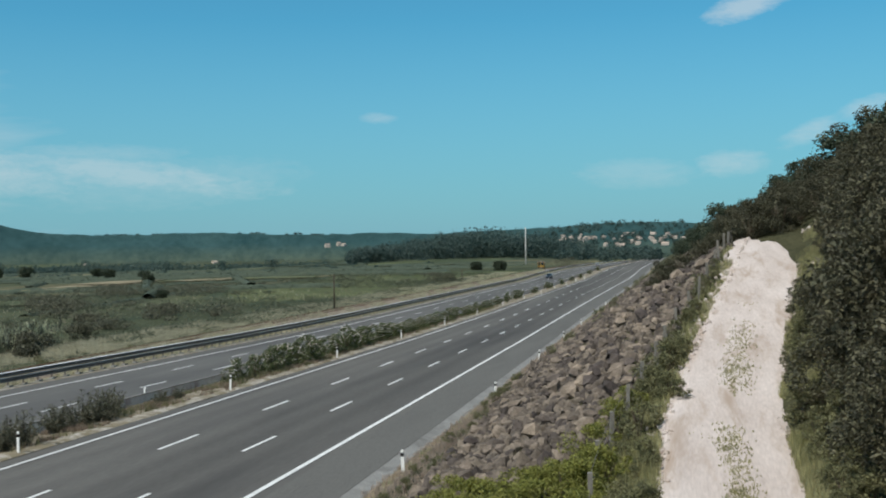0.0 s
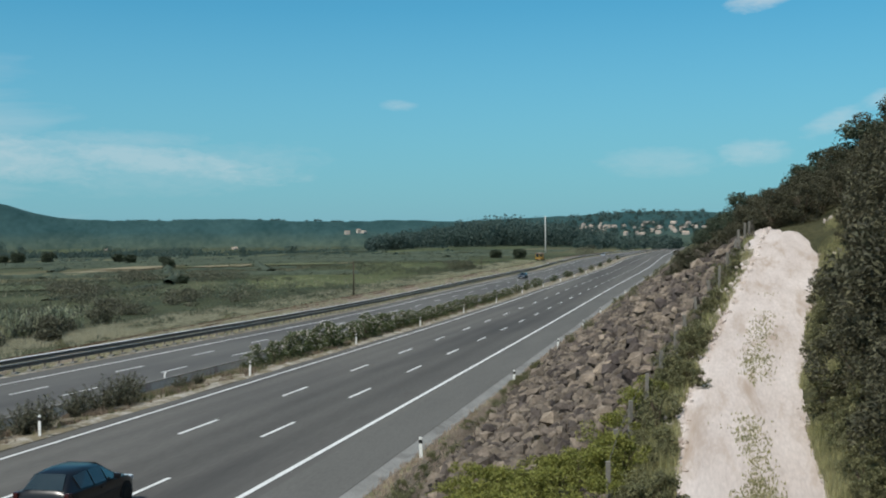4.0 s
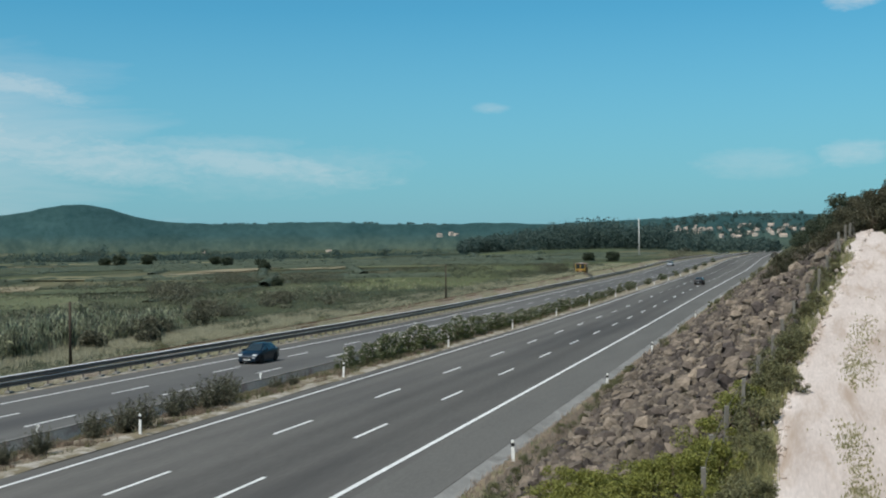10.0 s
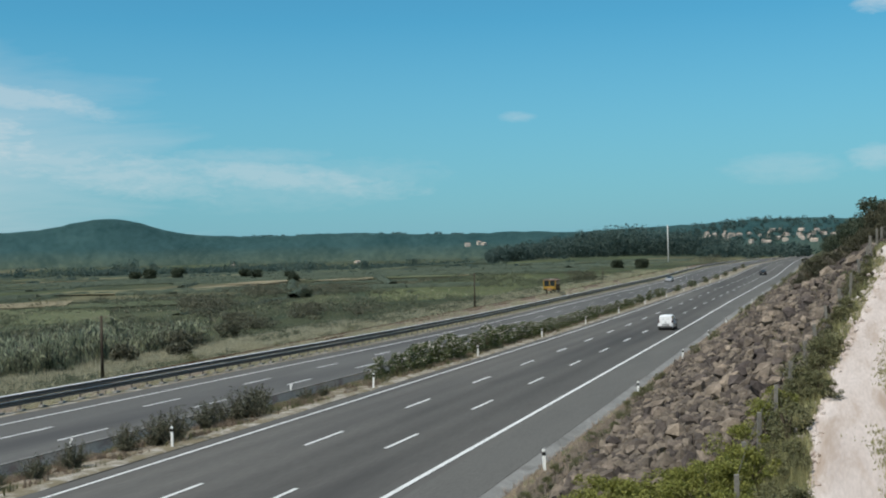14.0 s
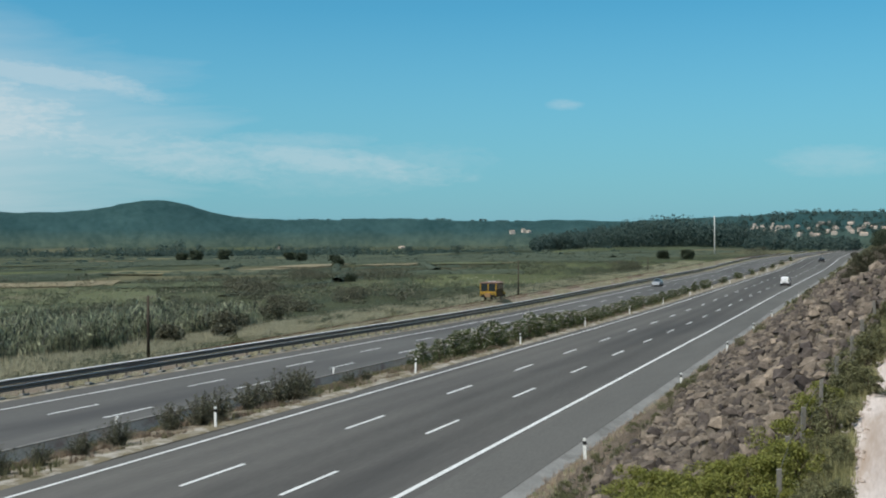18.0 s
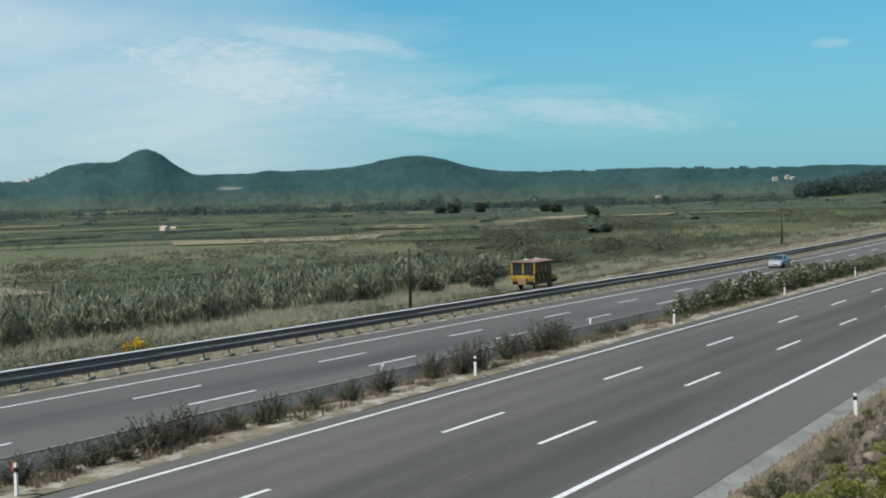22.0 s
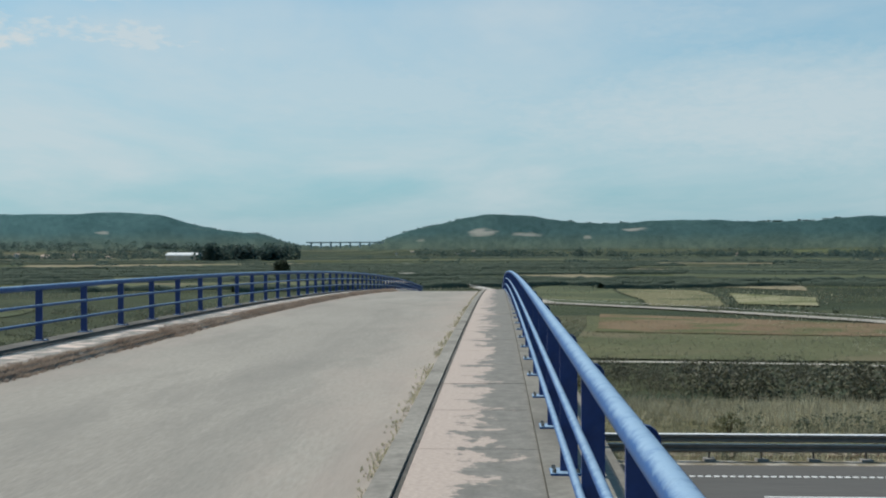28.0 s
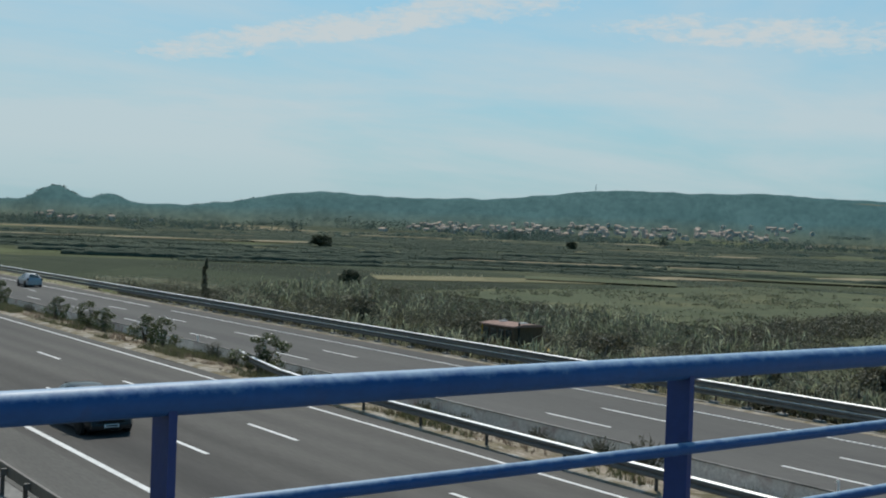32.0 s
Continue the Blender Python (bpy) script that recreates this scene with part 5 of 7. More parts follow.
def plant_grass():
    rs = np.random.RandomState(21)
    # straw-coloured grass beside railway and guard rail, thickest in a band past the track
    def verge_tufts(n, x0, x1, lo, hi, band, seed):
        p, h = [], []
        for k in range(n):
            y = rs.uniform(-170, 430) if k < n // 2 else rs.uniform(-70, 160)
            x = rs.uniform(x0, x1)
            if -52.0 < x < -48.8 and rs.uniform() < 0.6:
                continue
            patchy = noise.noise(Vector((x * 0.16, y * 0.09, seed)))
            if patchy < band:
                continue
            gx = road_x(x, y)
            p.append((gx, y, max(verge_z(x, y), field_z(gx, y) if x < -57 else -9) - 0.03))
            h.append(rs.uniform(lo, hi) * (0.8 + 0.5 * patchy))
        return p, h

    p, h = verge_tufts(44000, -70, -46.0, 0.25, 0.75, -0.12, 1)
    q, g = verge_tufts(22000, -68, -59, 0.4, 1.0, -0.3, 4)
    for k in range(19000):
        y, x = rs.uniform(-110, 420), rs.uniform(-49.0, -46.4)
        if noise.noise(Vector((x * 0.3, y * 0.13, 21))) > -0.1:
            q.append((road_x(x, y), y, verge_z(x, y) - 0.03))
            g.append(rs.uniform(0.4, 0.95))
    blades("dry_grass", p + q, h + g, 0.013, M["leaf_dry"], 1, per=8, lean=0.7, label="straw-coloured dry grass beside the railway")
    p, h = verge_tufts(24000, -74, -46.4, 0.2, 0.7, -0.25, 9)
    blades("green_grass", p, h, 0.016, M["leaf_meadow"], 2, per=8, lean=0.8, label="grey-green weeds beside the railway")
    # brown weeds at the foot of the rocks and on the median
    p, h = [], []
    for k in range(15000):
        y = rs.uniform(22, 140)
        x = rs.uniform(-9.6, -6.9) + 0.4 * max(0, rs.normal())
        p.append((road_x(x, y), y, side_z(road_x(x, y), y) if x > -8.7 else road_z(x, y) + 0.1))
        h.append(rs.uniform(0.06, 0.28))
    blades("brown_weeds", p, h, 0.008, M["leaf_pink"], 3, per=8, label="brown dry weeds at the foot of the rock slope")
    p, h = [], []
    for k in range(44000):
        y = rs.uniform(-110, 190) if k % 2 else rs.uniform(5, 90)
        x = rs.uniform(-32.6, -26.4)
        if noise.noise(Vector((x * 0.6, y * 0.5, 5))) < 0.08:
            continue
        p.append((road_x(x, y), y, median_z(x, y) - 0.02))
        h.append(rs.uniform(0.08, 0.36))
    blades("median_weeds", p, h, 0.016, M["leaf_brown"], 4, per=8, label="dry weeds on the median")
    p, h = [], []
    for k in range(26000):
        y = rs.uniform(-110, 190) if k < 17000 else rs.uniform(-110, -20)
        x = rs.uniform(-32.6, -26.3)
        if noise.noise(Vector((x * 0.3, y * 0.16, 15))) < 0.0:
            continue
        p.append((road_x(x, y), y, median_z(x, y) - 0.02))
        h.append(rs.uniform(0.15, 0.5))
    blades("median_grass", p, h, 0.014, M["leaf_scrub"], 5, per=8, label="green weeds on the median")
    # grass on the crown of the track
    p, h = [], []
    for k in range(9000):
        y = 24 + 26 * rs.uniform(0, 1) ** 1.4
        c = rs.normal() * 0.3
        if noise.noise(Vector((c * 0.5, y * 0.22, 7))) + 0.4 * noise.noise(Vector((c * 3, y * 2.5, 2))) - 0.5 * abs(c) < rs.uniform(-0.25, 0.6):
            continue
        x = steps(y, TRACK_X) + c
        p.append((x, y, steps(y, TRACK_Z) + 0.02))
        h.append(rs.uniform(0.03, 0.11))
    blades("track_grass", p, h, 0.008, M["leaf_track"], 6, per=6, label="green and straw tufts between the ruts of the track")
    p, h = [], []
    for k in range(9000):
        y = rs.uniform(22, 66) if k % 2 else rs.uniform(22, 40)
        tx = steps(y, TRACK_X)
        x = tx + (1.5 + abs(rs.normal()) * 0.7 if k % 3 else -rs.uniform(1.7, 2.8))
        if noise.noise(Vector((x * 0.5, y * 0.35, 13))) < -0.15:
            continue
        p.append((x, y, side_z(x, y)))
        h.append(rs.uniform(0.12, 0.5))
    blades("bank_grass", p, h, 0.011, M["leaf_track"], 7, per=9, label="dry grass along the edges of the track")


plant_grass()


def plant_reeds():
    """A bed of giant reed: upright canes with long drooping leaves."""
    rs = np.random.RandomState(31)
    places = []
    for k in range(6400):
        y = rs.uniform(32.5, 122)
        edge = -66.5 - 3.5 * noise.noise(Vector((y * 0.06, 2.0, 0))) - (2.5 if y > 90 else 0)
        x = edge - 13 * rs.uniform(0, 1) ** 1.3
        tuft = noise.noise(Vector((x * 0.42, y * 0.42, 3)))
        if tuft < -0.12 and rs.uniform() < 0.85:
            continue
        places.append((x, y, rs.uniform(1.7, 3.0) * (0.85 + 0.75 * tuft + 0.35 * noise.noise(Vector((x * 0.12, y * 0.12, 6))))))
    for k in range(900):
        y = rs.uniform(-135, -34)
        x = -62 - 16 * rs.uniform(0, 1)
        if noise.noise(Vector((x * 0.07, y * 0.07, 8))) < 0.02:
            continue
        places.append((x, y, rs.uniform(1.3, 2.8)))
    for k in range(700):
        y = rs.uniform(-100, -30)
        x = rs.uniform(-48.4, -46.6)
        if noise.noise(Vector((x * 0.2, y * 0.12, 18))) < -0.05:
            continue
        places.append((x , y, rs.uniform(0.9, 2.1)))
    pts, size, canes, hs = [], [], [], []
    for x, y, h in places:
        z = max(verge_z(x + 0.0188 * beyond(y), y), field_z(x, y)) if x > -72 else field_z(x, y)
        canes.append((x, y, z))
        hs.append(h)
        for q in range(11):
            f = rs.uniform(0.12, 1.0)
            pts.append((x + rs.normal() * 0.22, y + rs.normal() * 0.22, z + h * f))
            size.append(rs.uniform(0.25, 0.6))
    reed = empty("reed_bed", label="dense bed of tall grey-green giant reeds", category="reeds", kind="stuff")
    ob = new("leaves", quads_mesh("leaves", np.array(pts), np.array(size), M["leaf_reed"], -0.3, 0.11, 3, droop=2.6))
    ob.parent = reed
    c = blades("canes", canes, hs, 0.03, M["leaf_reed"], 9, per=2, lean=0.12)
    c.parent = reed
    del c["category"]


plant_reeds()


def wispy_bush(name, seed, spread, height, material, label, group):
    """A shrub of many upright twigs, each with narrow leaves along it."""
    rs = np.random.RandomState(seed)
    b = empty(name, label=label, category="bush", group=group)
    pts = []
    bm = bmesh.new()
    for k in range(64):
        a, r = rs.uniform(0, 6.28), spread * rs.uniform(0, 1) ** 0.7
        x0, y0 = r * 0.35 * math.cos(a), r * 0.35 * math.sin(a)
        tall = height * rs.uniform(0.45, 1.15) * (1.2 if k % 9 == 0 else 1.0) * (1 - 0.35 * (r / spread) ** 2)
        tip = (r * 1.1 * math.cos(a), r * 1.1 * math.sin(a), tall)
        if k < 16:
            tube(bm, [(x0 * 0.3, y0 * 0.3, -0.15), (x0 * 1.6, y0 * 1.6, tall * 0.55), tip], 0.01, 4, radii=(0.016, 0.011, 0.004))
        for q in range(44):
            f = rs.uniform(0.12, 1.03)
            pts.append((x0 + (tip[0] - x0) * f ** 1.3 + rs.normal() * 0.045, y0 + (tip[1] - y0) * f ** 1.3 + rs.normal() * 0.045, tall * f + rs.normal() * 0.03))
    part("stem", bm, M["bark"], b)
    ob = new("foliage", quads_mesh("foliage", np.array(pts), rs.uniform(0.6, 1.3, len(pts)) * 0.055, material, 0.1, 0.34, seed))
    ob.parent = b
    return b


def plant_median():
    rs = np.random.RandomState(41)
    oleander = [make_bush("oleander", 200 + k, 1.0, 1.55, 1900, 0.065, M["leaf_oleander"], "green oleander bush with pale flowers on the median", flower=M["flower"], flowers=150, group="median oleanders") for k in range(3)]
    spots = []
    y = 72.6
    while y < 158:
        x = -27.9 + rs.uniform(-0.3, 0.3)
        spots.append((road_x(x, y), y, median_z(x, y) - 0.02, rs.uniform(0.85, 1.15) * (1.1 if 78 < y < 120 else 0.85), rs.uniform(0, 360)))
        y += rs.uniform(1.5, 2.3)
    for y in (164, 167, 173, 180, 186, 194, 203, 214, 218, 240, 262, 266, 290, 315, 340, 372, 410):
        for q in range(2):
            spots.append((road_x(-28.0, y), y + q * 1.8, median_z(-28.0, y) - 0.02, rs.uniform(0.7, 1.0), rs.uniform(0, 360)))
    for x, y, s in ((-29.0, -91, 1.1), (-28.9, -84, 1.2), (-29.0, -81, 0.9), (-28.9, -73.5, 1.1), (-28.8, -70.5, 1.0), (-28.4, -56.8, 1.45), (-29.0, -106, 1.1), (-29.0, -110, 0.9), (-29.0, -118, 1.2), (-29.2, -132, 1.1), (-29.2, -146, 1.1), (-29.2, -158, 1.2)):
        spots.append((road_x(x, y), y, median_z(x, y) - 0.04, s, rs.uniform(0, 360)))
    scatter_copies(oleander, spots)
    dull = [wispy_bush("median_bush", 220 + k, 1.0, 1.25, M["leaf_dusty"], "low dusty green shrub on the stony median", "median shrubs") for k in range(3)]
    spots = []
    for y, s in ((55.5, 1.15), (53.8, 1.2), (52.2, 1.1), (50.4, 1.1), (45.6, 1.15), (44.3, 1.0), (42.9, 0.9), (38.4, 0.85), (36.2, 0.7), (33.9, 0.75), (32.0, 0.8), (29.6, 0.75), (28.5, 0.6), (30.8, 0.6), (26.3, 0.8), (24.4, 0.85), (22.0, 0.8), (20.6, 0.75), (18.1, 0.9), (16.4, 0.85), (14.5, 0.8), (12.3, 0.85), (27.2, 0.95), (25.4, 1.0), (23.3, 0.8), (19.0, 0.85), (17.3, 0.8), (15.5, 0.95), (13.6, 0.7), (11.0, 0.9), (61, 0.7), (64, 0.6), (-31, 0.9), (-34, 0.7), (-65, 0.8), (-53.5, 0.55), (-51, 0.5), (-99, 0.7), (-44, 0.5), (-47.5, 0.6), (-49.3, 0.75), (-55.2, 0.6), (-58.2, 0.7), (-60.5, 0.6), (-37.5, 0.55), (-41, 0.5), (-62.6, 0.65)):
        x = (-27.7 if y > 0 else -29.3) + rs.uniform(-0.6, 0.4)
        s *= 1.0 if 40 < y < 57 else 0.92
        spots.append((road_x(x, y), y, median_z(x, y) - 0.04, s, rs.uniform(0, 360)))
    scatter_copies(dull, spots)


plant_median()


# ---- roadside furniture ----
M["white_plastic"] = mat("white_plastic", (0.68, 0.68, 0.66), (0.78, 0.78, 0.76), 6, 0.5, 0.0, grain=0.08)
M["black"] = mat("black_plastic", (0.018, 0.018, 0.018), (0.03, 0.03, 0.03), 5, 0.6, 0.0)
M["red_brown"] = mat("rusty_red", (0.30, 0.09, 0.05), (0.40, 0.14, 0.07), 5, 0.7, 0.1)
M["pole_wood"] = mat("tarred_wood", (0.045, 0.035, 0.028), (0.08, 0.065, 0.05), 3, 0.9, 0.3, stretch=(1, 1, 0.2))
M["pole_concrete"] = mat("pole_concrete", (0.42, 0.42, 0.40), (0.52, 0.52, 0.49), 2, 0.9, 0.2)


def build_markers():
    d = empty("marker_post", label="white plastic road marker post with a dark reflector band", category="marker post", group="marker posts")
    bm = bmesh.new()
    loft(bm, [[(-0.06 * k, -0.035, z), (0.06 * k, -0.035, z), (0.045 * k, 0.03, z), (-0.045 * k, 0.03, z)] for z, k in ((-0.1, 1), (0.6, 1), (0.8, 0.95), (0.9, 0.8))], closed=True)
    bmesh.ops.holes_fill(bm, edges=[e for e in bm.edges if e.is_boundary])
    part("shaft", bm, M["white_plastic"], d)
    part("reflector_band", boxed(-0.063, 0.063, -0.039, 0.034, 0.66, 0.80, bevel=0.004), M["black"], d, "black reflector band")
    spots = [(-26.15, 19.4 + 24.1 * k) for k in range(14)] + [(-9.15, 40.5 + 23.8 * k) for k in range(8)]
    first = True
    for x, y in spots:
        m = pose(road_x(x, y), y, road_z(x, y) + 0.05, rnd(-2, 2), rnd(-2, 2), rnd(-6, 6))
        if first:
            d.matrix_basis, first = m, False
        else:
            copy_thing(d, m)
    w = empty("wall_marker", label="small bent white marker fixed on the median kerb wall", category="marker post", group="wall markers")
    bm = boxed(-0.05, 0.05, -0.012, 0.012, 0.0, 0.34, bevel=0.004)
    part("shaft", bm, M["white_plastic"], w)
    part("reflector", boxed(0.03, 0.12, -0.02, 0.02, 0.27, 0.36, bevel=0.004), M["white_plastic"], w)
    for k in range(-4, 12):
        y = 21.7 + 24.1 * k
        m = pose(road_x(-32.95, y), y, road_z(-33.0, y) + 0.10)
        if k == -4:
            w.matrix_basis = m
        else:
            copy_thing(w, m)
    sign = empty("kilometre_marker", label="small rusty red plate on a stake on the median", category="sign")
    part("stake", boxed(-0.02, 0.02, -0.02, 0.02, -0.1, 0.7), M["steel"], sign)
    part("plate", boxed(-0.12, 0.12, -0.03, -0.018, 0.62, 0.88, bevel=0.004), M["red_brown"], sign, "rusty red plate")
    sign.matrix_basis = pose(road_x(-26.45, 19.6), 19.6, road_z(-26, 19.6) + 0.05)


build_markers()


def pole(name, x, y, z, h, r, material, label, cross=True):
    p = empty(name, pose(x, y, z), label=label, category="pole")
    part("shaft", tube(bmesh.new(), [(0, 0, -0.5), (0, 0, h * 0.5), (0, 0, h)], r, 8, radii=(r, r * 0.85, r * 0.7)), material, p, smooth=True)
    if cross:
        part("crossarm", boxed(-0.7, 0.7, -0.05, 0.05, h - 0.35, h - 0.25), material, p)
        for k in (-0.55, 0.0, 0.55):
            part("insulator", tube(bmesh.new(), [(k, 0, h - 0.25), (k, 0, h - 0.1)], 0.04, 6), M["white_plastic"], p)
    return p


pole("telegraph_pole", -58.0, 83.0, -1.6, 5.05, 0.14, M["pole_wood"], "dark tarred wooden telegraph pole beside the railway", False)
pole("telegraph_pole", -61.5, 201.0, -2.2, 7.0, 0.16, M["pole_wood"], "dark tarred wooden telegraph pole beside the railway", False)
pole("power_pole", -93.0, 700.0, -3.5, 28.0, 0.42, M["pole_concrete"], "tall pale concrete power pole in the fields", True)
pole("telegraph_pole", -62.5, 330.0, -2.6, 6.5, 0.16, M["pole_wood"], "dark tarred wooden telegraph pole beside the railway", False)


def build_railway():
    r = empty("railway", label="single railway track with rusty rails on brown ballast", category="railway", kind="structure")
    ys = [y for y in YS if -420 <= y < 700]
    rows = []
    for y in ys:
        rows.append([(road_x(x, y), y, rail_z(y) + h) for x, h in ((-52.4, -0.55), (-51.5, -0.01), (-48.5, -0.01), (-47.6, -0.55), (-47.2, -0.85))])
    part("ballast", loft(bmesh.new(), rows), M["ballast"], r)
    for x in (-50.83, -49.17):
        prof = ((-0.035, 0.0), (-0.035, 0.15), (0.035, 0.15), (0.035, 0.0))
        part("rail", loft(bmesh.new(), [[(road_x(x, y) + dx, y, rail_z(y) + 0.03 + dz) for dx, dz in prof] for y in ys], closed=True), M["rust"], r)
    verts, faces = [], []
    me = finish(boxed(-1.25, 1.25, -0.12, 0.12, -0.1, 0.04, bevel=0.01), "sleeper", M["pole_wood"])
    for k in range(170):
        y = -70 + 0.65 * 1.3 * k
        shared("sleeper", me, r, pose(road_x(-50.0, y), y, rail_z(y)))


build_railway()


# ---- vehicles ----
def car_paint(name, col, metal=0.3, rough=0.28):
    return mat(name, col, tuple(c * 1.08 for c in col), 2, rough, 0.0, metal=metal, grain=0.04, spec=0.6)


M["glass"] = mat("car_glass", (0.02, 0.028, 0.03), (0.03, 0.038, 0.04), 1, 0.06, 0.0, grain=0.02, spec=0.8)
M["tyre"] = mat("tyre_rubber", (0.02, 0.02, 0.02), (0.03, 0.03, 0.03), 6, 0.85, 0.2)
M["alloy"] = mat("wheel_alloy", (0.42, 0.42, 0.43), (0.5, 0.5, 0.5), 5, 0.35, 0.0, metal=0.8)
M["lamp_clear"] = mat("clear_lamp_lens", (0.62, 0.64, 0.66), (0.72, 0.74, 0.75), 4, 0.12, 0.0, spec=0.8)
M["trim_grey"] = mat("grey_trim", (0.06, 0.06, 0.062), (0.08, 0.08, 0.08), 5, 0.7, 0.1)


def pane(bm, a, b, c, d, inset, lift):
    """A window pane on the quad a b c d, drawn in by a share of its size and lifted off it."""
    q = [Vector(p) for p in (a, b, c, d)]
    mid = sum(q, Vector()) / 4
    n = (q[1] - q[0]).cross(q[3] - q[0]).normalized()
    lo = [p + (mid - p) * inset + n * lift for p in q]
    hi = [p + n * 0.006 for p in lo]
    vs = [bm.verts.new(p) for p in lo + hi]
    bm.faces.new(vs[4:])
    for k in range(4):
        bm.faces.new((vs[k], vs[(k + 1) % 4], vs[4 + (k + 1) % 4], vs[4 + k]))
    return bm


def make_wheel(parent, x, y, r, w):
    side = 1 if x > 0 else -1
    wheel = part("wheel", tube(bmesh.new(), [(x - side * w, y, r), (x - side * w * 0.2, y, r)], r * 0.55, 14), M["black"], parent)
    bm = bmesh.new()
    ring = [(-w, r * 0.62), (-w, r * 0.95), (-w * 0.8, r), (-w * 0.2, r), (0, r * 0.95), (0, r * 0.62)]
    loft(bm, [[(x + side * dx, y + rr * math.cos(a), r + rr * math.sin(a)) for dx, rr in ring] for a in [2 * math.pi * k / 20 for k in range(21)]])
    part("tyre", bm, M["tyre"], wheel, smooth=True)
    bm = bmesh.new()
    hub = bm.verts.new((x - side * 0.02, y, r))
    rim = [bm.verts.new((x - side * 0.035, y + r * 0.62 * math.cos(a), r + r * 0.62 * math.sin(a))) for a in [2 * math.pi * k / 20 for k in range(20)]]
    for k in range(20):
        bm.faces.new((hub, rim[k], rim[(k + 1) % 20]))
    part("rim", bm, M["alloy"], wheel)
    return wheel


M["lamp_dark"] = mat("dark_red_lens", (0.035, 0.008, 0.008), (0.05, 0.012, 0.012), 4, 0.25, 0.0, spec=0.4)


def make_car(name, label, category, paint, W, st, glazed, belt_window, van=False):
    """A vehicle that points along +y. st: stations from tail to nose (y, underside, beltline, top, share of the width at the belt, half width of the top);
    glazed: the first stations of the rear window and the windscreen; belt_window: the first stations of the side windows."""
    c = empty(name, label=label, category=category)
    hw = W / 2

    def ring(y, zb, zs, zt, k, wt):
        w = hw * k
        half = [(w * 0.90, zb), (w * 0.985, zb + 0.10), (w, zb + (zs - zb) * 0.55), (w * 0.985, zs - 0.05), (w * 0.955, zs), (wt * hw, max(zt - 0.055, zs + 0.004)), (wt * hw * 0.88, zt - 0.012), (wt * hw * 0.5, zt + 0.012)]
        return [(x, y, z) for x, z in half] + [(-x, y, z) for x, z in half[::-1]]

    rings = [ring(*q) for q in st]
    bm = loft(bmesh.new(), rings, closed=True)
    bmesh.ops.holes_fill(bm, edges=[e for e in bm.edges if e.is_boundary])
    bmesh.ops.recalc_face_normals(bm, faces=bm.faces[:])
    body = part("body", bm, paint, c, smooth=True)
    body.data.set_sharp_from_angle(angle=radians(32))
    tail, nose = st[0][0], st[-1][0]
    if glazed[0] is not None:
        a, b = rings[glazed[0]], rings[glazed[0] + 1]
        part("rear_window", pane(bmesh.new(), a[10], a[5], b[6], b[9], 0.10, 0.05), M["glass"], c)
    a, b = rings[glazed[1]], rings[glazed[1] + 1]
    part("windscreen", pane(bmesh.new(), b[5], b[10], a[9], a[6], 0.08, 0.05), M["glass"], c)
    for s in (1, -1):
        lo, hi = (4, 5) if s > 0 else (11, 10)
        for k in belt_window:
            a, b = rings[k], rings[k + 1]
            q = [a[lo], b[lo], b[hi], a[hi]]
            part("side_window", pane(bmesh.new(), *(q if s > 0 else [q[1], q[0], q[3], q[2]]), 0.09, 0.028), M["glass"], c)
        edge = st[glazed[1]][0]
        belt = st[glazed[1] + 1][2]
        part("mirror", boxed(s * (hw + 0.06) - 0.10, s * (hw + 0.06) + 0.10, edge + 0.42, edge + 0.54, belt + 0.02, belt + 0.17, bevel=0.03), M["black"] if van else paint, c)
        zn = st[-2][3]
        part("headlight", boxed(s * hw * 0.68 - 0.17, s * hw * 0.68 + 0.17, nose - 0.34, nose - 0.06, zn - 0.10, zn + 0.04, bevel=0.04), M["lamp_clear"], c, "clear headlight")
        z0, z1 = (0.78, 1.16) if van else (0.72, 0.98)
        part("tail_light", boxed(s * hw * 0.87 - 0.075, s * hw * 0.87 + 0.075, tail - 0.02, tail + 0.22, z0, z1, bevel=0.03), M["lamp_dark"], c, "dark red tail light")
        part("sill", boxed(s * hw * 0.96 - 0.03, s * hw * 0.96 + 0.03, tail * 0.42, nose * 0.46, 0.17, 0.30, bevel=0.01), M["trim_grey"], c)
        part("rub_strip", boxed(s * hw - 0.012, s * hw + 0.012, tail * 0.38, nose * 0.42, 0.50, 0.60, bevel=0.005), M["trim_grey"] if van else paint, c)
        part("door_handle", boxed(s * hw - 0.01, s * hw + 0.03, -0.28, -0.10, 0.80, 0.84, bevel=0.006), M["trim_grey"] if van else paint, c)
        for yy in (tail * 0.62, nose * 0.62):
            part("wheel_arch", tube(bmesh.new(), [(s * hw * 0.86, yy, 0.33), (s * (hw + 0.006), yy, 0.33)], 0.375, 20), M["black"], c)
            make_wheel(c, s * (hw + 0.016), yy, 0.31, 0.2)
    part("front_bumper", boxed(-hw * 0.80, hw * 0.80, nose - 0.16, nose + 0.03, 0.22, 0.44, bevel=0.06), paint, c)
    part("rear_bumper", boxed(-hw * 0.92, hw * 0.92, tail - 0.06, tail + 0.16, 0.26, 0.47, bevel=0.05), M["trim_grey"] if van else paint, c)
    part("grille", boxed(-hw * 0.48, hw * 0.48, nose - 0.02, nose + 0.034, 0.45, 0.55, bevel=0.01), M["black"], c)
    part("underside", boxed(-hw * 0.8, hw * 0.8, tail + 0.15, nose - 0.2, 0.17, 0.34), M["black"], c)
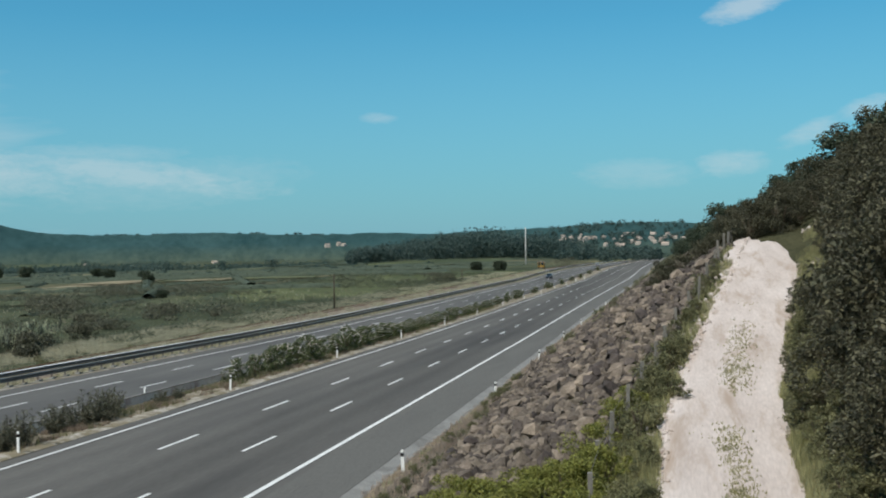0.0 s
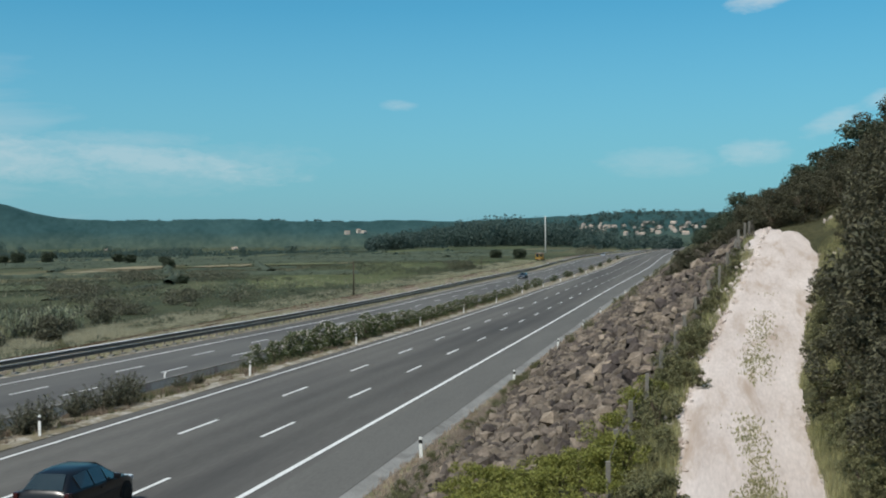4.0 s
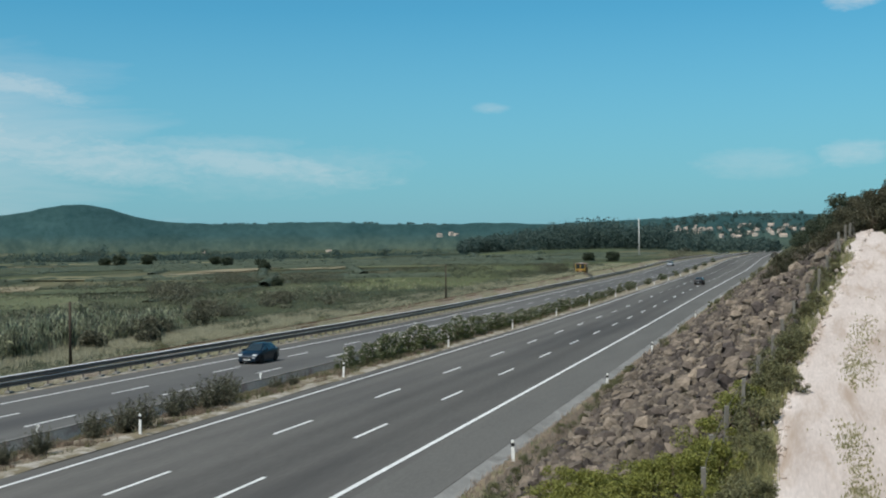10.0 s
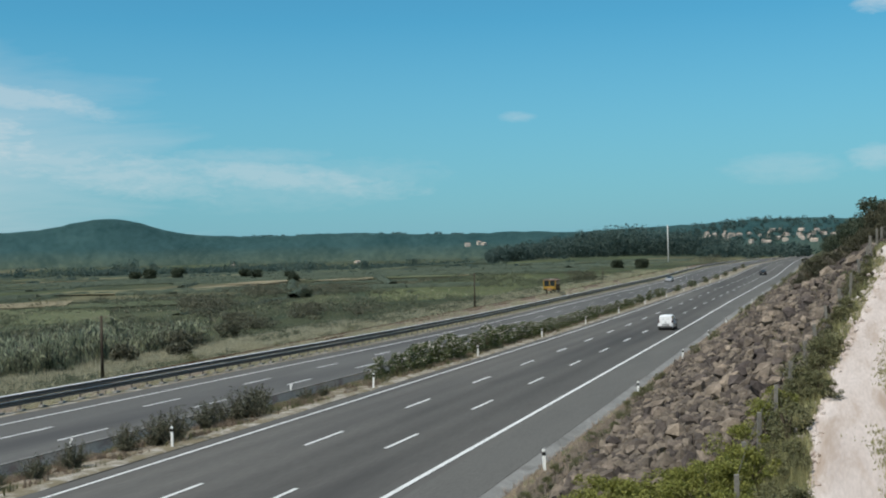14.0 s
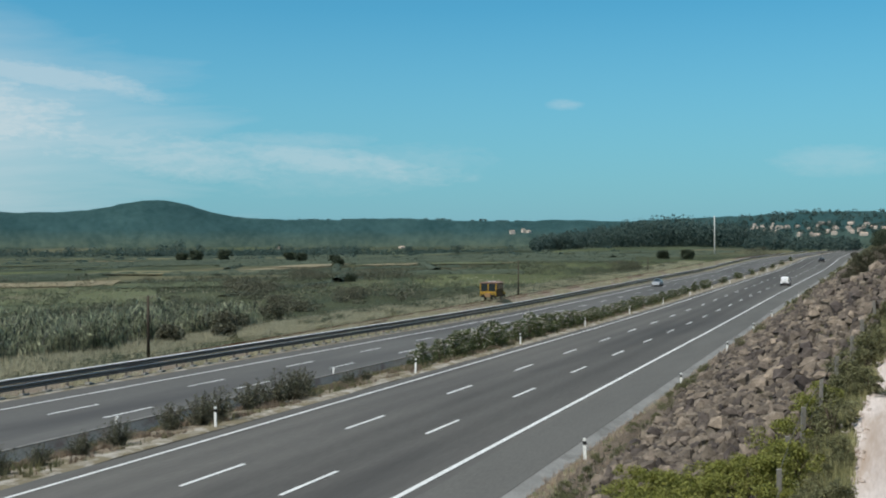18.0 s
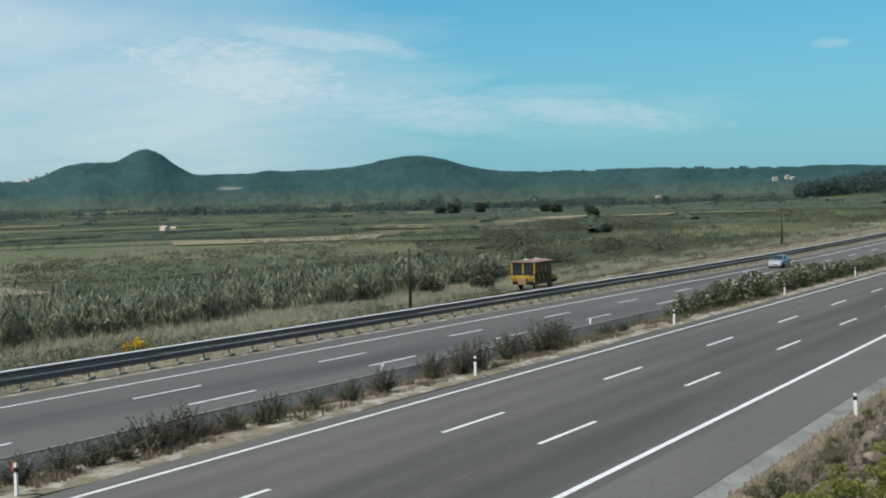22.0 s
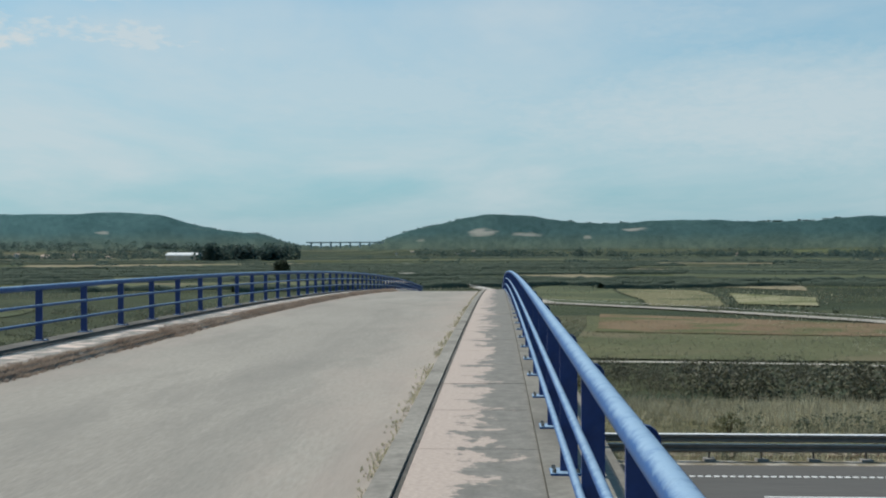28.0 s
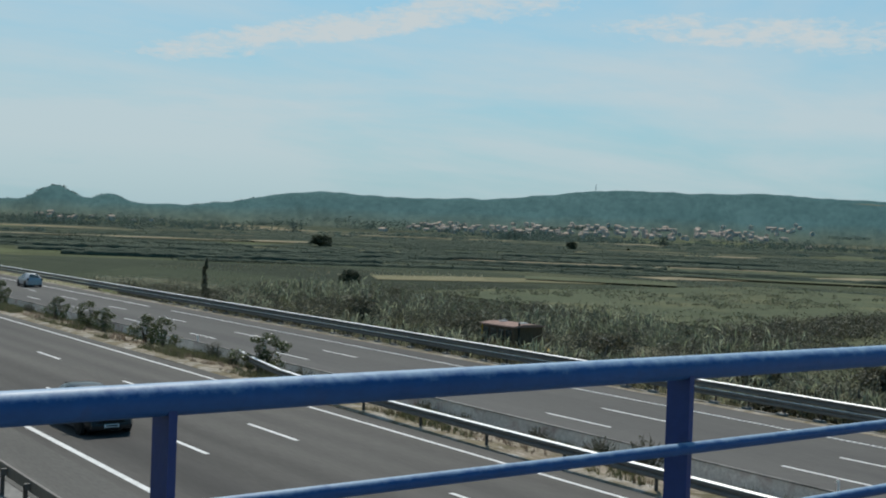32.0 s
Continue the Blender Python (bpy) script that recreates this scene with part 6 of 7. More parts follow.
    for y0, z0 in ((nose + 0.036, 0.30), (tail - 0.03 if van else tail - 0.066, 0.56 if van else 0.34)):
        plate = part("number_plate", boxed(-0.26, 0.26, y0 - 0.008, y0 + 0.008, z0, z0 + 0.11), M["white_plastic"], c)
        part("plate_bar", boxed(-0.20, 0.20, y0 - 0.011, y0 + 0.011, z0 + 0.03, z0 + 0.08), M["trim_grey"], plate)
    return c


HATCH = ((-2.05, 0.34, 0.66, 0.70, 0.84, 0.72), (-2.02, 0.26, 0.86, 0.90, 0.91, 0.76), (-1.93, 0.22, 0.98, 1.03, 0.95, 0.74), (-1.42, 0.20, 0.97, 1.40, 0.99, 0.63), (-0.65, 0.20, 0.95, 1.46, 1.0, 0.66), (0.10, 0.20, 0.92, 1.44, 1.0, 0.65),
         (1.02, 0.20, 0.90, 0.95, 0.99, 0.80), (1.55, 0.21, 0.82, 0.87, 0.96, 0.77), (1.88, 0.23, 0.66, 0.72, 0.89, 0.72), (2.05, 0.30, 0.46, 0.50, 0.78, 0.62))
SHORT = tuple((y * 0.955, *q) for y, *q in HATCH)
VAN_FORM = ((-2.08, 0.36, 1.00, 1.62, 0.93, 0.72), (-2.03, 0.28, 1.02, 1.72, 0.97, 0.77), (-1.80, 0.24, 1.02, 1.78, 0.99, 0.80), (-0.80, 0.22, 1.02, 1.81, 1.0, 0.81), (0.02, 0.22, 1.01, 1.80, 1.0, 0.81), (0.52, 0.22, 1.00, 1.70, 1.0, 0.77),
       (1.30, 0.22, 0.98, 1.06, 0.98, 0.82), (1.76, 0.23, 0.82, 0.90, 0.94, 0.78), (2.00, 0.26, 0.62, 0.68, 0.86, 0.72), (2.08, 0.32, 0.48, 0.52, 0.78, 0.62))
VAN = tuple((y * 0.94, zb, zs * 0.92, zt * 0.90, k, wt) for y, zb, zs, zt, k, wt in VAN_FORM)

black_car = make_car("black_car", "black hatchback driving away on the near carriageway", "car", car_paint("black_car_paint", (0.012, 0.012, 0.014)), 1.78, HATCH, (2, 5), (3, 4, 5))
blue_car = make_car("dark_blue_car", "dark blue hatchback coming along the far carriageway", "car", car_paint("dark_blue_paint", (0.006, 0.016, 0.030)), 1.78, HATCH, (2, 5), (3, 4, 5))
silver_car = make_car("silver_car", "silver three-door hatchback on the far carriageway", "car", car_paint("silver_paint", (0.36, 0.368, 0.385), 0.35, 0.3), 1.74, SHORT, (2, 5), (4, 5))
dark_car = make_car("dark_car", "dark car approaching the bridge on the near carriageway", "car", car_paint("dark_grey_paint", (0.02, 0.022, 0.024)), 1.78, HATCH, (2, 5), (3, 4, 5))
white_van = make_car("white_van", "white panel van with a blue and yellow picture on its side", "van", car_paint("white_van_paint", (0.80, 0.80, 0.80), 0.0, 0.35), 1.66, VAN, (None, 5), (4, 5), van=True)
M["sign_blue"] = mat("blue_film", (0.05, 0.22, 0.52), (0.07, 0.28, 0.60), 3, 0.4, 0.0)
M["sign_yellow"] = mat("yellow_film", (0.75, 0.45, 0.10), (0.8, 0.52, 0.14), 3, 0.4, 0.0)
M["faint_letter"] = mat("faint_lettering", (0.45, 0.46, 0.48), (0.55, 0.55, 0.57), 3, 0.5, 0.0)
M["sign_tan"] = mat("tan_film", (0.55, 0.38, 0.25), (0.6, 0.42, 0.28), 3, 0.4, 0.0)
part("side_picture", pane(bmesh.new(), (0.812, -1.58, 0.90), (0.812, -1.30, 0.92), (0.735, -1.28, 1.24), (0.735, -1.54, 1.27), 0.06, 0.02), M["sign_blue"], white_van, "blue painted shape on the side")
part("side_picture", pane(bmesh.new(), (0.832, -1.54, 0.70), (0.832, -1.22, 0.66), (0.818, -1.26, 0.92), (0.818, -1.54, 0.92), 0.06, 0.02), M["sign_blue"], white_van, "blue painted shape on the side")
part("side_picture", pane(bmesh.new(), (0.742, -1.80, 1.26), (0.742, -1.36, 1.27), (0.672, -1.36, 1.50), (0.672, -1.76, 1.50), 0.08, 0.02), M["sign_yellow"], white_van, "yellow painted shape on the side")
part("side_picture", pane(bmesh.new(), (0.832, -1.77, 0.50), (0.832, -1.52, 0.50), (0.828, -1.52, 0.86), (0.82, -1.74, 0.86), 0.1, 0.02), M["sign_tan"], white_van, "tan painted shape on the side")
part("side_lettering", pane(bmesh.new(), (0.765, -1.12, 1.16), (0.765, -0.60, 1.16), (0.745, -0.60, 1.23), (0.745, -1.12, 1.23), 0.02, 0.02), M["faint_letter"], white_van, "row of pale blue-grey lettering")
for x0, x1 in ((-0.42, -0.10), (0.10, 0.42)):
    part("rear_lettering", boxed(x0, x1, -1.975, -1.945, 1.18, 1.225), M["faint_letter"], white_van, "row of pale blue-grey lettering")
part("rear_emblem", boxed(-0.085, 0.085, -1.985, -1.945, 0.86, 0.94, bevel=0.015), M["trim_grey"], white_van, "small grey maker's emblem")
part("plate_recess", boxed(-0.34, 0.34, -1.972, -1.94, 0.52, 0.72, bevel=0.01), M["trim_grey"], white_van, "dark recess round the number plate")
part("roof_spoiler", boxed(-0.55, 0.55, -1.985, -1.91, 1.425, 1.45, bevel=0.01), M["faint_letter"], white_van, "grey lip above the rear doors")


M["tin_grey"] = mat("grey_tin", (0.40, 0.40, 0.39), (0.50, 0.50, 0.49), 2, 0.6, 0.1)


def make_railcar():
    v = empty("rail_vehicle", label="old yellow rail maintenance car with a brown cab roof", category="rail vehicle")
    yellow = mat("rail_yellow", (0.34, 0.21, 0.03), (0.43, 0.27, 0.045), 2.5, 0.55, 0.1, stain=(0.22, 0.12, 0.05), stain_scale=1.6, stain_at=(0.55, 0.75), grain=0.2)
    # cab and side colours hold dirt and the painted shade of that side
    brown = mat("cab_brown", (0.10, 0.07, 0.045), (0.15, 0.105, 0.07), 2.5, 0.75, 0.2, stain=(0.16, 0.10, 0.04), stain_scale=1.2, stain_at=(0.6, 0.75), grain=0.3)
    dirty = mat("shaded_dirty_yellow", (0.15, 0.105, 0.045), (0.24, 0.16, 0.05), 1.6, 0.7, 0.2, stain=(0.07, 0.045, 0.03), stain_scale=1.8, stain_at=(0.42, 0.6), grain=0.35)
    stripe = mat("faded_orange_stripe", (0.24, 0.15, 0.085), (0.32, 0.20, 0.11), 2.5, 0.7, 0.1)
    roofm = mat("cab_roof", (0.23, 0.15, 0.125), (0.31, 0.215, 0.18), 1.5, 0.8, 0.2, grain=0.2)
    # points along +y; the front end stands at y = 2.45
    part("underframe", boxed(-1.1, 1.1, -2.7, 2.5, 0.55, 0.85, bevel=0.03), M["black"], v)
    part("side_body", boxed(-1.3, 1.3, -1.2, 2.35, 0.85, 1.55, bevel=0.04), dirty, v)
    part("side_skirt", boxed(-1.32, 1.32, -0.9, 2.0, 0.6, 1.05, bevel=0.03), brown, v)
    cab = part("cab", boxed(-1.28, 1.28, -1.2, 2.3, 1.55, 2.62, bevel=0.05), brown, v)
    bm = bmesh.new()
    loft(bm, [[(x * k, y, 2.62 + z) for x, z in ((-1.42, 0.0), (-1.38, 0.08), (-0.7, 0.17), (0, 0.19), (0.7, 0.17), (1.38, 0.08), (1.42, 0.0))] for y, k in ((-1.35, 0.98), (-1.3, 1.0), (2.4, 1.0), (2.48, 0.98))], closed=True)
    bmesh.ops.holes_fill(bm, edges=[e for e in bm.edges if e.is_boundary])
    bmesh.ops.recalc_face_normals(bm, faces=bm.faces[:])
    part("roof", bm, roofm, v, "dull red-brown roof")
    for s in (-1, 1):
        for k in range(4):
            y0 = -0.95 + 0.82 * k
            part("side_window", boxed(s * 1.30 - 0.015, s * 1.30 + 0.015, y0, y0 + 0.62, 1.72, 2.45, bevel=0.008), M["glass"], v)
        for k in range(5):
            bm = bmesh.new()
            y0 = -0.1 + 0.42 * k
            vs = [bm.verts.new((s * 1.306, y0 + dy, z)) for dy, z in ((0, 0.98), (0.30, 0.98), (0.66, 1.5), (0.36, 1.5))]
            bm.faces.new(vs if s > 0 else vs[::-1])
            part("warning_stripe", bm, stripe if k % 2 else M["black"], v)
        part("front_window", boxed(s * 0.62 - 0.5, s * 0.62 + 0.5, 2.325, 2.36, 1.46, 2.52, bevel=0.01), M["glass"], v)
        part("head_lamp", tube(bmesh.new(), [(s * 0.85, 2.34, 1.35), (s * 0.85, 2.46, 1.35)], 0.09, 12), M["trim_grey"], v)
        part("buffer", tube(bmesh.new(), [(s * 0.8, 2.4, 0.75), (s * 0.8, 2.8, 0.75)], 0.09, 10), M["black"], v)
        for k in range(3):
            bm = bmesh.new()
            x0 = s * (0.25 + 0.3 * k)
            vs = [bm.verts.new((x0 + s * dx, 2.43, z)) for dx, z in ((0, 0.7), (0.16, 0.7), (0.36, 1.12), (0.20, 1.12))]
            bm.faces.new(vs if s < 0 else vs[::-1])
            part("warning_stripe", bm, M["black"], v)
        for y in (-1.7, 1.4):
            make_wheel(v, s * 0.86, y, 0.42, 0.14)
    part("front_panel", boxed(-1.27, 1.27, 2.30, 2.42, 0.75, 1.40, bevel=0.03), yellow, v)
    part("coupling_box", boxed(-0.42, 0.42, 2.40, 2.62, 0.55, 1.15, bevel=0.04), stripe, v, "rusty coupling gear")
    part("front_post", boxed(-0.07, 0.07, 2.30, 2.38, 1.6, 2.6), yellow, v)
    for s in (-1, 1):
        part("corner_post", boxed(s * 1.22 - 0.07, s * 1.22 + 0.07, 2.25, 2.38, 1.55, 2.6), yellow, v)
    bm = bmesh.new()
    loft(bm, [[(-1.2, y, 0.85), (-1.2, y, zt), (1.2, y, zt), (1.2, y, 0.85)] for y, zt in ((-1.2, 1.35), (-1.8, 1.3), (-2.7, 0.95))], closed=True)
    bmesh.ops.holes_fill(bm, edges=[e for e in bm.edges if e.is_boundary])
    bmesh.ops.recalc_face_normals(bm, faces=bm.faces[:])
    part("rear_deck", bm, yellow, v, "low sloping yellow rear deck")
    part("rear_rail", tube(bmesh.new(), [(1.1, -1.5, 1.3), (1.1, -1.5, 1.85)], 0.03, 6), M["black"], v)
    part("rear_rail", tube(bmesh.new(), [(1.0, -2.6, 0.95), (1.0, -2.6, 1.7)], 0.03, 6), M["black"], v)
    for y in (-0.6, 1.6):
        part("roof_vent", boxed(-0.25, 0.25, y - 0.22, y + 0.22, 2.76, 2.90, bevel=0.06), M["tin_grey"], v, "pale roof ventilator")
    part("exhaust", tube(bmesh.new(), [(-0.9, -1.25, 1.4), (-0.9, -1.25, 2.95)], 0.06, 8), M["black"], v)
    return v


rail_vehicle = make_railcar()
rail_vehicle.scale = (0.95, 0.94, 0.97)


def drive(thing, lane, table, ahead):
    """Key a vehicle along its lane; table holds (seconds, metres along the road)."""
    ts, ys = [a for a, b in table], [b for a, b in table]
    rows = []
    for k in range(33):
        y = float(np.interp(k, ts, ys))
        slope = (road_x(lane, y + 2) - road_x(lane, y - 2)) / 4
        turn = -math.degrees(math.atan(slope)) + (0 if ahead else 180)
        rows.append((float(k), pose(road_x(lane, y), y, road_z(lane, y) + 0.012, 0, 0, turn)))
    walk(thing, rows)


def motions():
    drive(black_car, -17.4, ((0, -137), (5.5, 94), (6, 115), (7, 152.8), (8, 186.8), (9, 213.8), (10, 238.4), (12, 291.2), (13, 317.3), (14, 337.6), (16, 368.3), (18, 396.3), (20, 424.4), (22, 452.2), (24, 484.7), (26, 527.2), (28, 571.2), (30, 615.1), (32, 659)), True)
    drive(blue_car, -38.8, ((0, 354.3), (2, 316.8), (4, 266.8), (5.5, 232.5), (6, 220.5), (8, 162), (10, 82), (10.5, 61.5), (14, -86), (32, -390)), False)
    drive(white_van, -15.0, ((0, -290), (11, 36.1), (13.5, 111), (14, 129.5), (16, 188.2), (16.5, 199.5), (18, 230.4), (19, 248), (20, 268), (22, 307), (24, 339.8), (26, 364.1), (28, 386.4), (30, 408.3), (32, 430.6)), True)
    drive(silver_car, -40.2, ((0, 601.3), (2, 553.4), (4, 505.5), (6, 464.4), (8, 424), (9, 405.3), (10, 388.3), (12, 353.4), (13, 334), (14, 315), (16, 271.9), (18, 234.6), (19, 216), (20, 193.8), (21, 167.9), (22, 138.7), (23, 104.5), (24.5, 60.3), (26.5, 6.4), (29, -60.5), (30.5, -97.5), (31, -110.5), (32, -135)), False)
    drive(dark_car, -15.4, ((0, -410), (20, -380), (31, -78), (32, -45)), True)
    ts = (0, 8, 13, 16, 18, 21, 22, 24, 24.4, 26.6, 27.5, 31.5, 32)
    ys = (430.3, 314.3, 238.9, 192.7, 159.9, 111.4, 94.2, 62.7, 56.6, 21.2, 7.0, -55.2, -62.8)
    rows = []
    for k in range(65):
        t = k / 2
        y = float(np.interp(t, ts, ys))
        turn = -math.degrees(math.atan((road_x(-50.0, y + 2) - road_x(-50.0, y - 2)) / 4))
        rows.append((t, pose(road_x(-50.0, y), y, rail_z(y) + 0.18, 0, 0, 180 + turn)))
    walk(rail_vehicle, rows)


# ---- fields and far things ----
M["crop_green"] = mat("green_crop", (0.092, 0.105, 0.054), (0.124, 0.132, 0.072), 0.05, 0.95, 0.5, fine=30, grain=0.4, stretch=(1, 0.3, 1), dist=0.1, stain=(0.15, 0.13, 0.085), stain_scale=0.07, stain_at=(0.54, 0.68))
M["crop_dark"] = mat("dark_crop", (0.064, 0.078, 0.044), (0.095, 0.106, 0.060), 0.06, 0.95, 0.5, fine=26, grain=0.45, dist=0.1, stain=(0.125, 0.125, 0.065), stain_scale=0.06, stain_at=(0.52, 0.64))
M["stubble"] = mat("tan_stubble", (0.20, 0.17, 0.11), (0.265, 0.225, 0.145), 0.05, 0.95, 0.5, fine=30, grain=0.3, dist=0.08, stain=(0.17, 0.16, 0.085), stain_scale=0.06, stain_at=(0.52, 0.66))
M["fallow"] = mat("fallow_grass", (0.145, 0.137, 0.075), (0.20, 0.18, 0.105), 0.05, 0.95, 0.5, fine=30, grain=0.4, dist=0.1, stain=(0.10, 0.108, 0.055), stain_scale=0.06, stain_at=(0.5, 0.62))
M["meadow"] = mat("dull_meadow", (0.080, 0.088, 0.046), (0.110, 0.113, 0.060), 0.06, 0.95, 0.5, fine=30, grain=0.4, dist=0.1, stain=(0.14, 0.122, 0.075), stain_scale=0.05, stain_at=(0.53, 0.66))
M["rusty_weeds"] = mat("rusty_weed_field", (0.145, 0.098, 0.060), (0.20, 0.148, 0.092), 0.12, 0.95, 0.6, fine=30, grain=0.45, dist=0.12, stain=(0.10, 0.105, 0.05), stain_scale=0.1, stain_at=(0.48, 0.6))
M["farm_road"] = mat("pale_farm_road", (0.30, 0.275, 0.235), (0.40, 0.37, 0.32), 0.2, 0.95, 0.3, grain=0.15)


def patch(name, corners, material, label, lift=0.12, n=14):
    a, b, c, d = corners
    verts = []
    for i in range(n + 1):
        for j in range(n + 1):
            u, v = i / n, j / n
            x = (a[0] * (1 - u) + b[0] * u) * (1 - v) + (d[0] * (1 - u) + c[0] * u) * v
            y = (a[1] * (1 - u) + b[1] * u) * (1 - v) + (d[1] * (1 - u) + c[1] * u) * v
            rag = 0.035 * math.hypot(a[0] - c[0], a[1] - c[1])
            x += rag * noise.noise(Vector((x * 0.03, y * 0.03, 1)))
            y += rag * noise.noise(Vector((x * 0.03, y * 0.03, 6)))
            verts.append((x, y, land_z(x, y) + lift))
    tagged(sheet(name, verts, grid_faces(n + 1, n + 1), material), label, "field", kind="structure")


def lane(name, pts, width, material, label, lift=0.2):
    verts, faces = [], []
    dense = []
    for p, q in zip(pts, pts[1:]):
        for k in range(8):
            dense.append((p[0] + (q[0] - p[0]) * k / 8, p[1] + (q[1] - p[1]) * k / 8))
    dense.append(pts[-1])
    for i, p in enumerate(dense):
        q0, q1 = dense[max(0, i - 1)], dense[min(len(dense) - 1, i + 1)]
        d = Vector((q1[0] - q0[0], q1[1] - q0[1], 0)).normalized()
        s = Vector((-d.y, d.x, 0)) * width / 2
        z = land_z(*p) + lift
        verts += [(p[0] + s.x, p[1] + s.y, z), (p[0] - s.x, p[1] - s.y, z)]
    tagged(sheet(name, verts, grid_faces(len(dense), 2), material), label, "farm road", kind="structure")


patch("field", ((-96, 6), (-93, 36), (-117, 44), (-155, 12)), M["meadow"], "flat green meadow by the bridge")
patch("field", ((-124, 10), (-118, 44), (-136, 50), (-158, 14)), M["rusty_weeds"], "rusty dry weeds along the meadow's edge", lift=0.2)
patch("field", ((-345, 4), (-255, 68), (-325, 78), (-455, 4)), M["stubble"], "tan stubble field")
patch("field", ((-201, 5), (-185, 23), (-262, 26), (-300, 10)), M["crop_dark"], "dark green crop plot")
patch("field", ((-185, 24), (-182, 36), (-252, 44), (-262, 27)), M["fallow"], "dry fallow plot")
patch("field", ((-112, 66), (-108, 86), (-125, 90), (-136, 80)), M["stubble"], "tan stubble plot behind the reeds")
patch("field", ((-174, 104), (-116, 170), (-162, 234), (-347, 213)), M["crop_green"], "wide green crop field")
patch("field", ((-139, 84), (-120, 108), (-116, 168), (-172, 106)), M["crop_dark"], "dark green crop field")
patch("field", ((-180, 352), (-186, 400), (-204, 408), (-204, 358)), M["stubble"], "tan stubble strip between the bushes", lift=0.45)
patch("field", ((-152, 368), (-157, 398), (-169, 392), (-172, 368)), M["stubble"], "tan stubble strip between the bushes", lift=0.45)
patch("field", ((-133, 450), (-134, 466), (-184, 466), (-178, 446)), M["stubble"], "tan stubble strip between the bushes", lift=0.45)
patch("field", ((-176, 288), (-180, 318), (-240, 330), (-230, 290)), M["fallow"], "dry fallow plot", lift=0.45)
patch("field", ((-175, 312), (-200, 330), (-205, 400), (-181, 385)), M["stubble"], "narrow tan stubble strip")
patch("field", ((-126, 395), (-160, 395), (-165, 430), (-126, 430)), M["fallow"], "narrow dry field strip")
patch("field", ((-183, -172), (-320, -172), (-320, -186), (-183, -186)), M["stubble"], "long tan stubble strip")
patch("field", ((-110, -172), (-150, -158), (-160, -170), (-118, -188)), M["fallow"], "dry grass strip")
patch("field", ((-189, 39), (-184, 50), (-214, 58), (-236, 46)), M["verge"], "pale dry grass patch by the farm road", lift=0.2)
patch("field", ((-380, 60), (-330, 170), (-470, 260), (-560, 80)), M["crop_dark"], "dark green crop field")
patch("field", ((-90, -60), (-180, -70), (-190, -150), (-95, -140)), M["crop_dark"], "dark green crop field")
patch("field", ((-250, -40), (-420, -60), (-430, -130), (-250, -120)), M["crop_green"], "green crop field")
patch("field", ((-420, -60), (-640, -70), (-640, -120), (-420, -110)), M["fallow"], "dry fallow field")


def crop_strips():
    """Long narrow plots on the valley floor, laid square to the camera's view, each with its own crop."""
    rs = np.random.RandomState(91)
    kinds = (("crop_dark", "dark green vineyard plot"), ("crop_dark", "dark green vineyard plot"), ("crop_green", "green crop plot"), ("meadow", "dull green meadow plot"), ("crop_dark", "dark green orchard plot"), ("fallow", "dry fallow plot"), ("crop_dark", "dark green vineyard plot"), ("stubble", "pale stubble plot"))
    for k in range(88):
        az, r = rs.uniform(14, 166), 215 + 950 * rs.uniform(0, 1) ** 1.15
        half = rs.uniform(2.5, 9)
        deep = r * rs.uniform(0.05, 0.14)
        if 83 < az < 103 and r < 480:
            continue
        kind, label = kinds[k % 8]
        ends = [(-q * math.sin(radians(b)), q * math.cos(radians(b))) for b, q in ((az - half, r), (az + half, r * rs.uniform(0.96, 1.04)), (az + half, r + deep), (az - half, r + deep))]
        if max(x for x, y in ends) > -92:
            continue
        patch("field", ends, M[kind], label + " across the valley floor", lift=0.14 + 0.004 * k, n=10)


crop_strips()
lane("farm_road", [(-300, -10), (-195, 8), (-172, 27), (-145, 46), (-125, 53), (-109, 56), (-98, 58), (-84, 60)], 3.6, M["farm_road"], "pale gravel farm road curving through the fields")
lane("parapet", [(-302, -12), (-197, 6), (-174, 25), (-147, 44), (-127, 50.8), (-111, 53.6)], 0.35, M["lifted_kerb"], "low dark wall along the farm road", lift=0.75)
lane("farm_road", [(-92, 2), (-91, 15), (-90, 24), (-87, 36)], 1.1, M["farm_road"], "narrow pale path along the meadow")
lane("farm_road", [(-528, 60), (-450, 110), (-379, 147)], 7.0, M["stubble"], "long pale strip of dry grass")
lane("farm_road", [(-120, -6), (-250, -20), (-380, -36), (-470, -34), (-540, -30), (-640, -42), (-740, -58)], 6.0, M["farm_road"], "pale farm road winding across the plain")


def far_clump(rs, x, y, z, r, h, n, pts, size, leaf):
    d = rs.normal(size=(n, 3))
    d /= np.linalg.norm(d, axis=1)[:, None]
    d *= (rs.uniform(0.3, 1, n) ** 0.5)[:, None]
    k = 1 + 0.25 * rs.normal()
    pts.append(np.stack([x + d[:, 0] * r * k, y + d[:, 1] * r, z + h * 0.5 + d[:, 2] * h * 0.55], 1))
    size.append(rs.uniform(0.7, 1.3, n) * leaf)


def polar(az, r):
    return -r * math.sin(radians(az)), r * math.cos(radians(az))


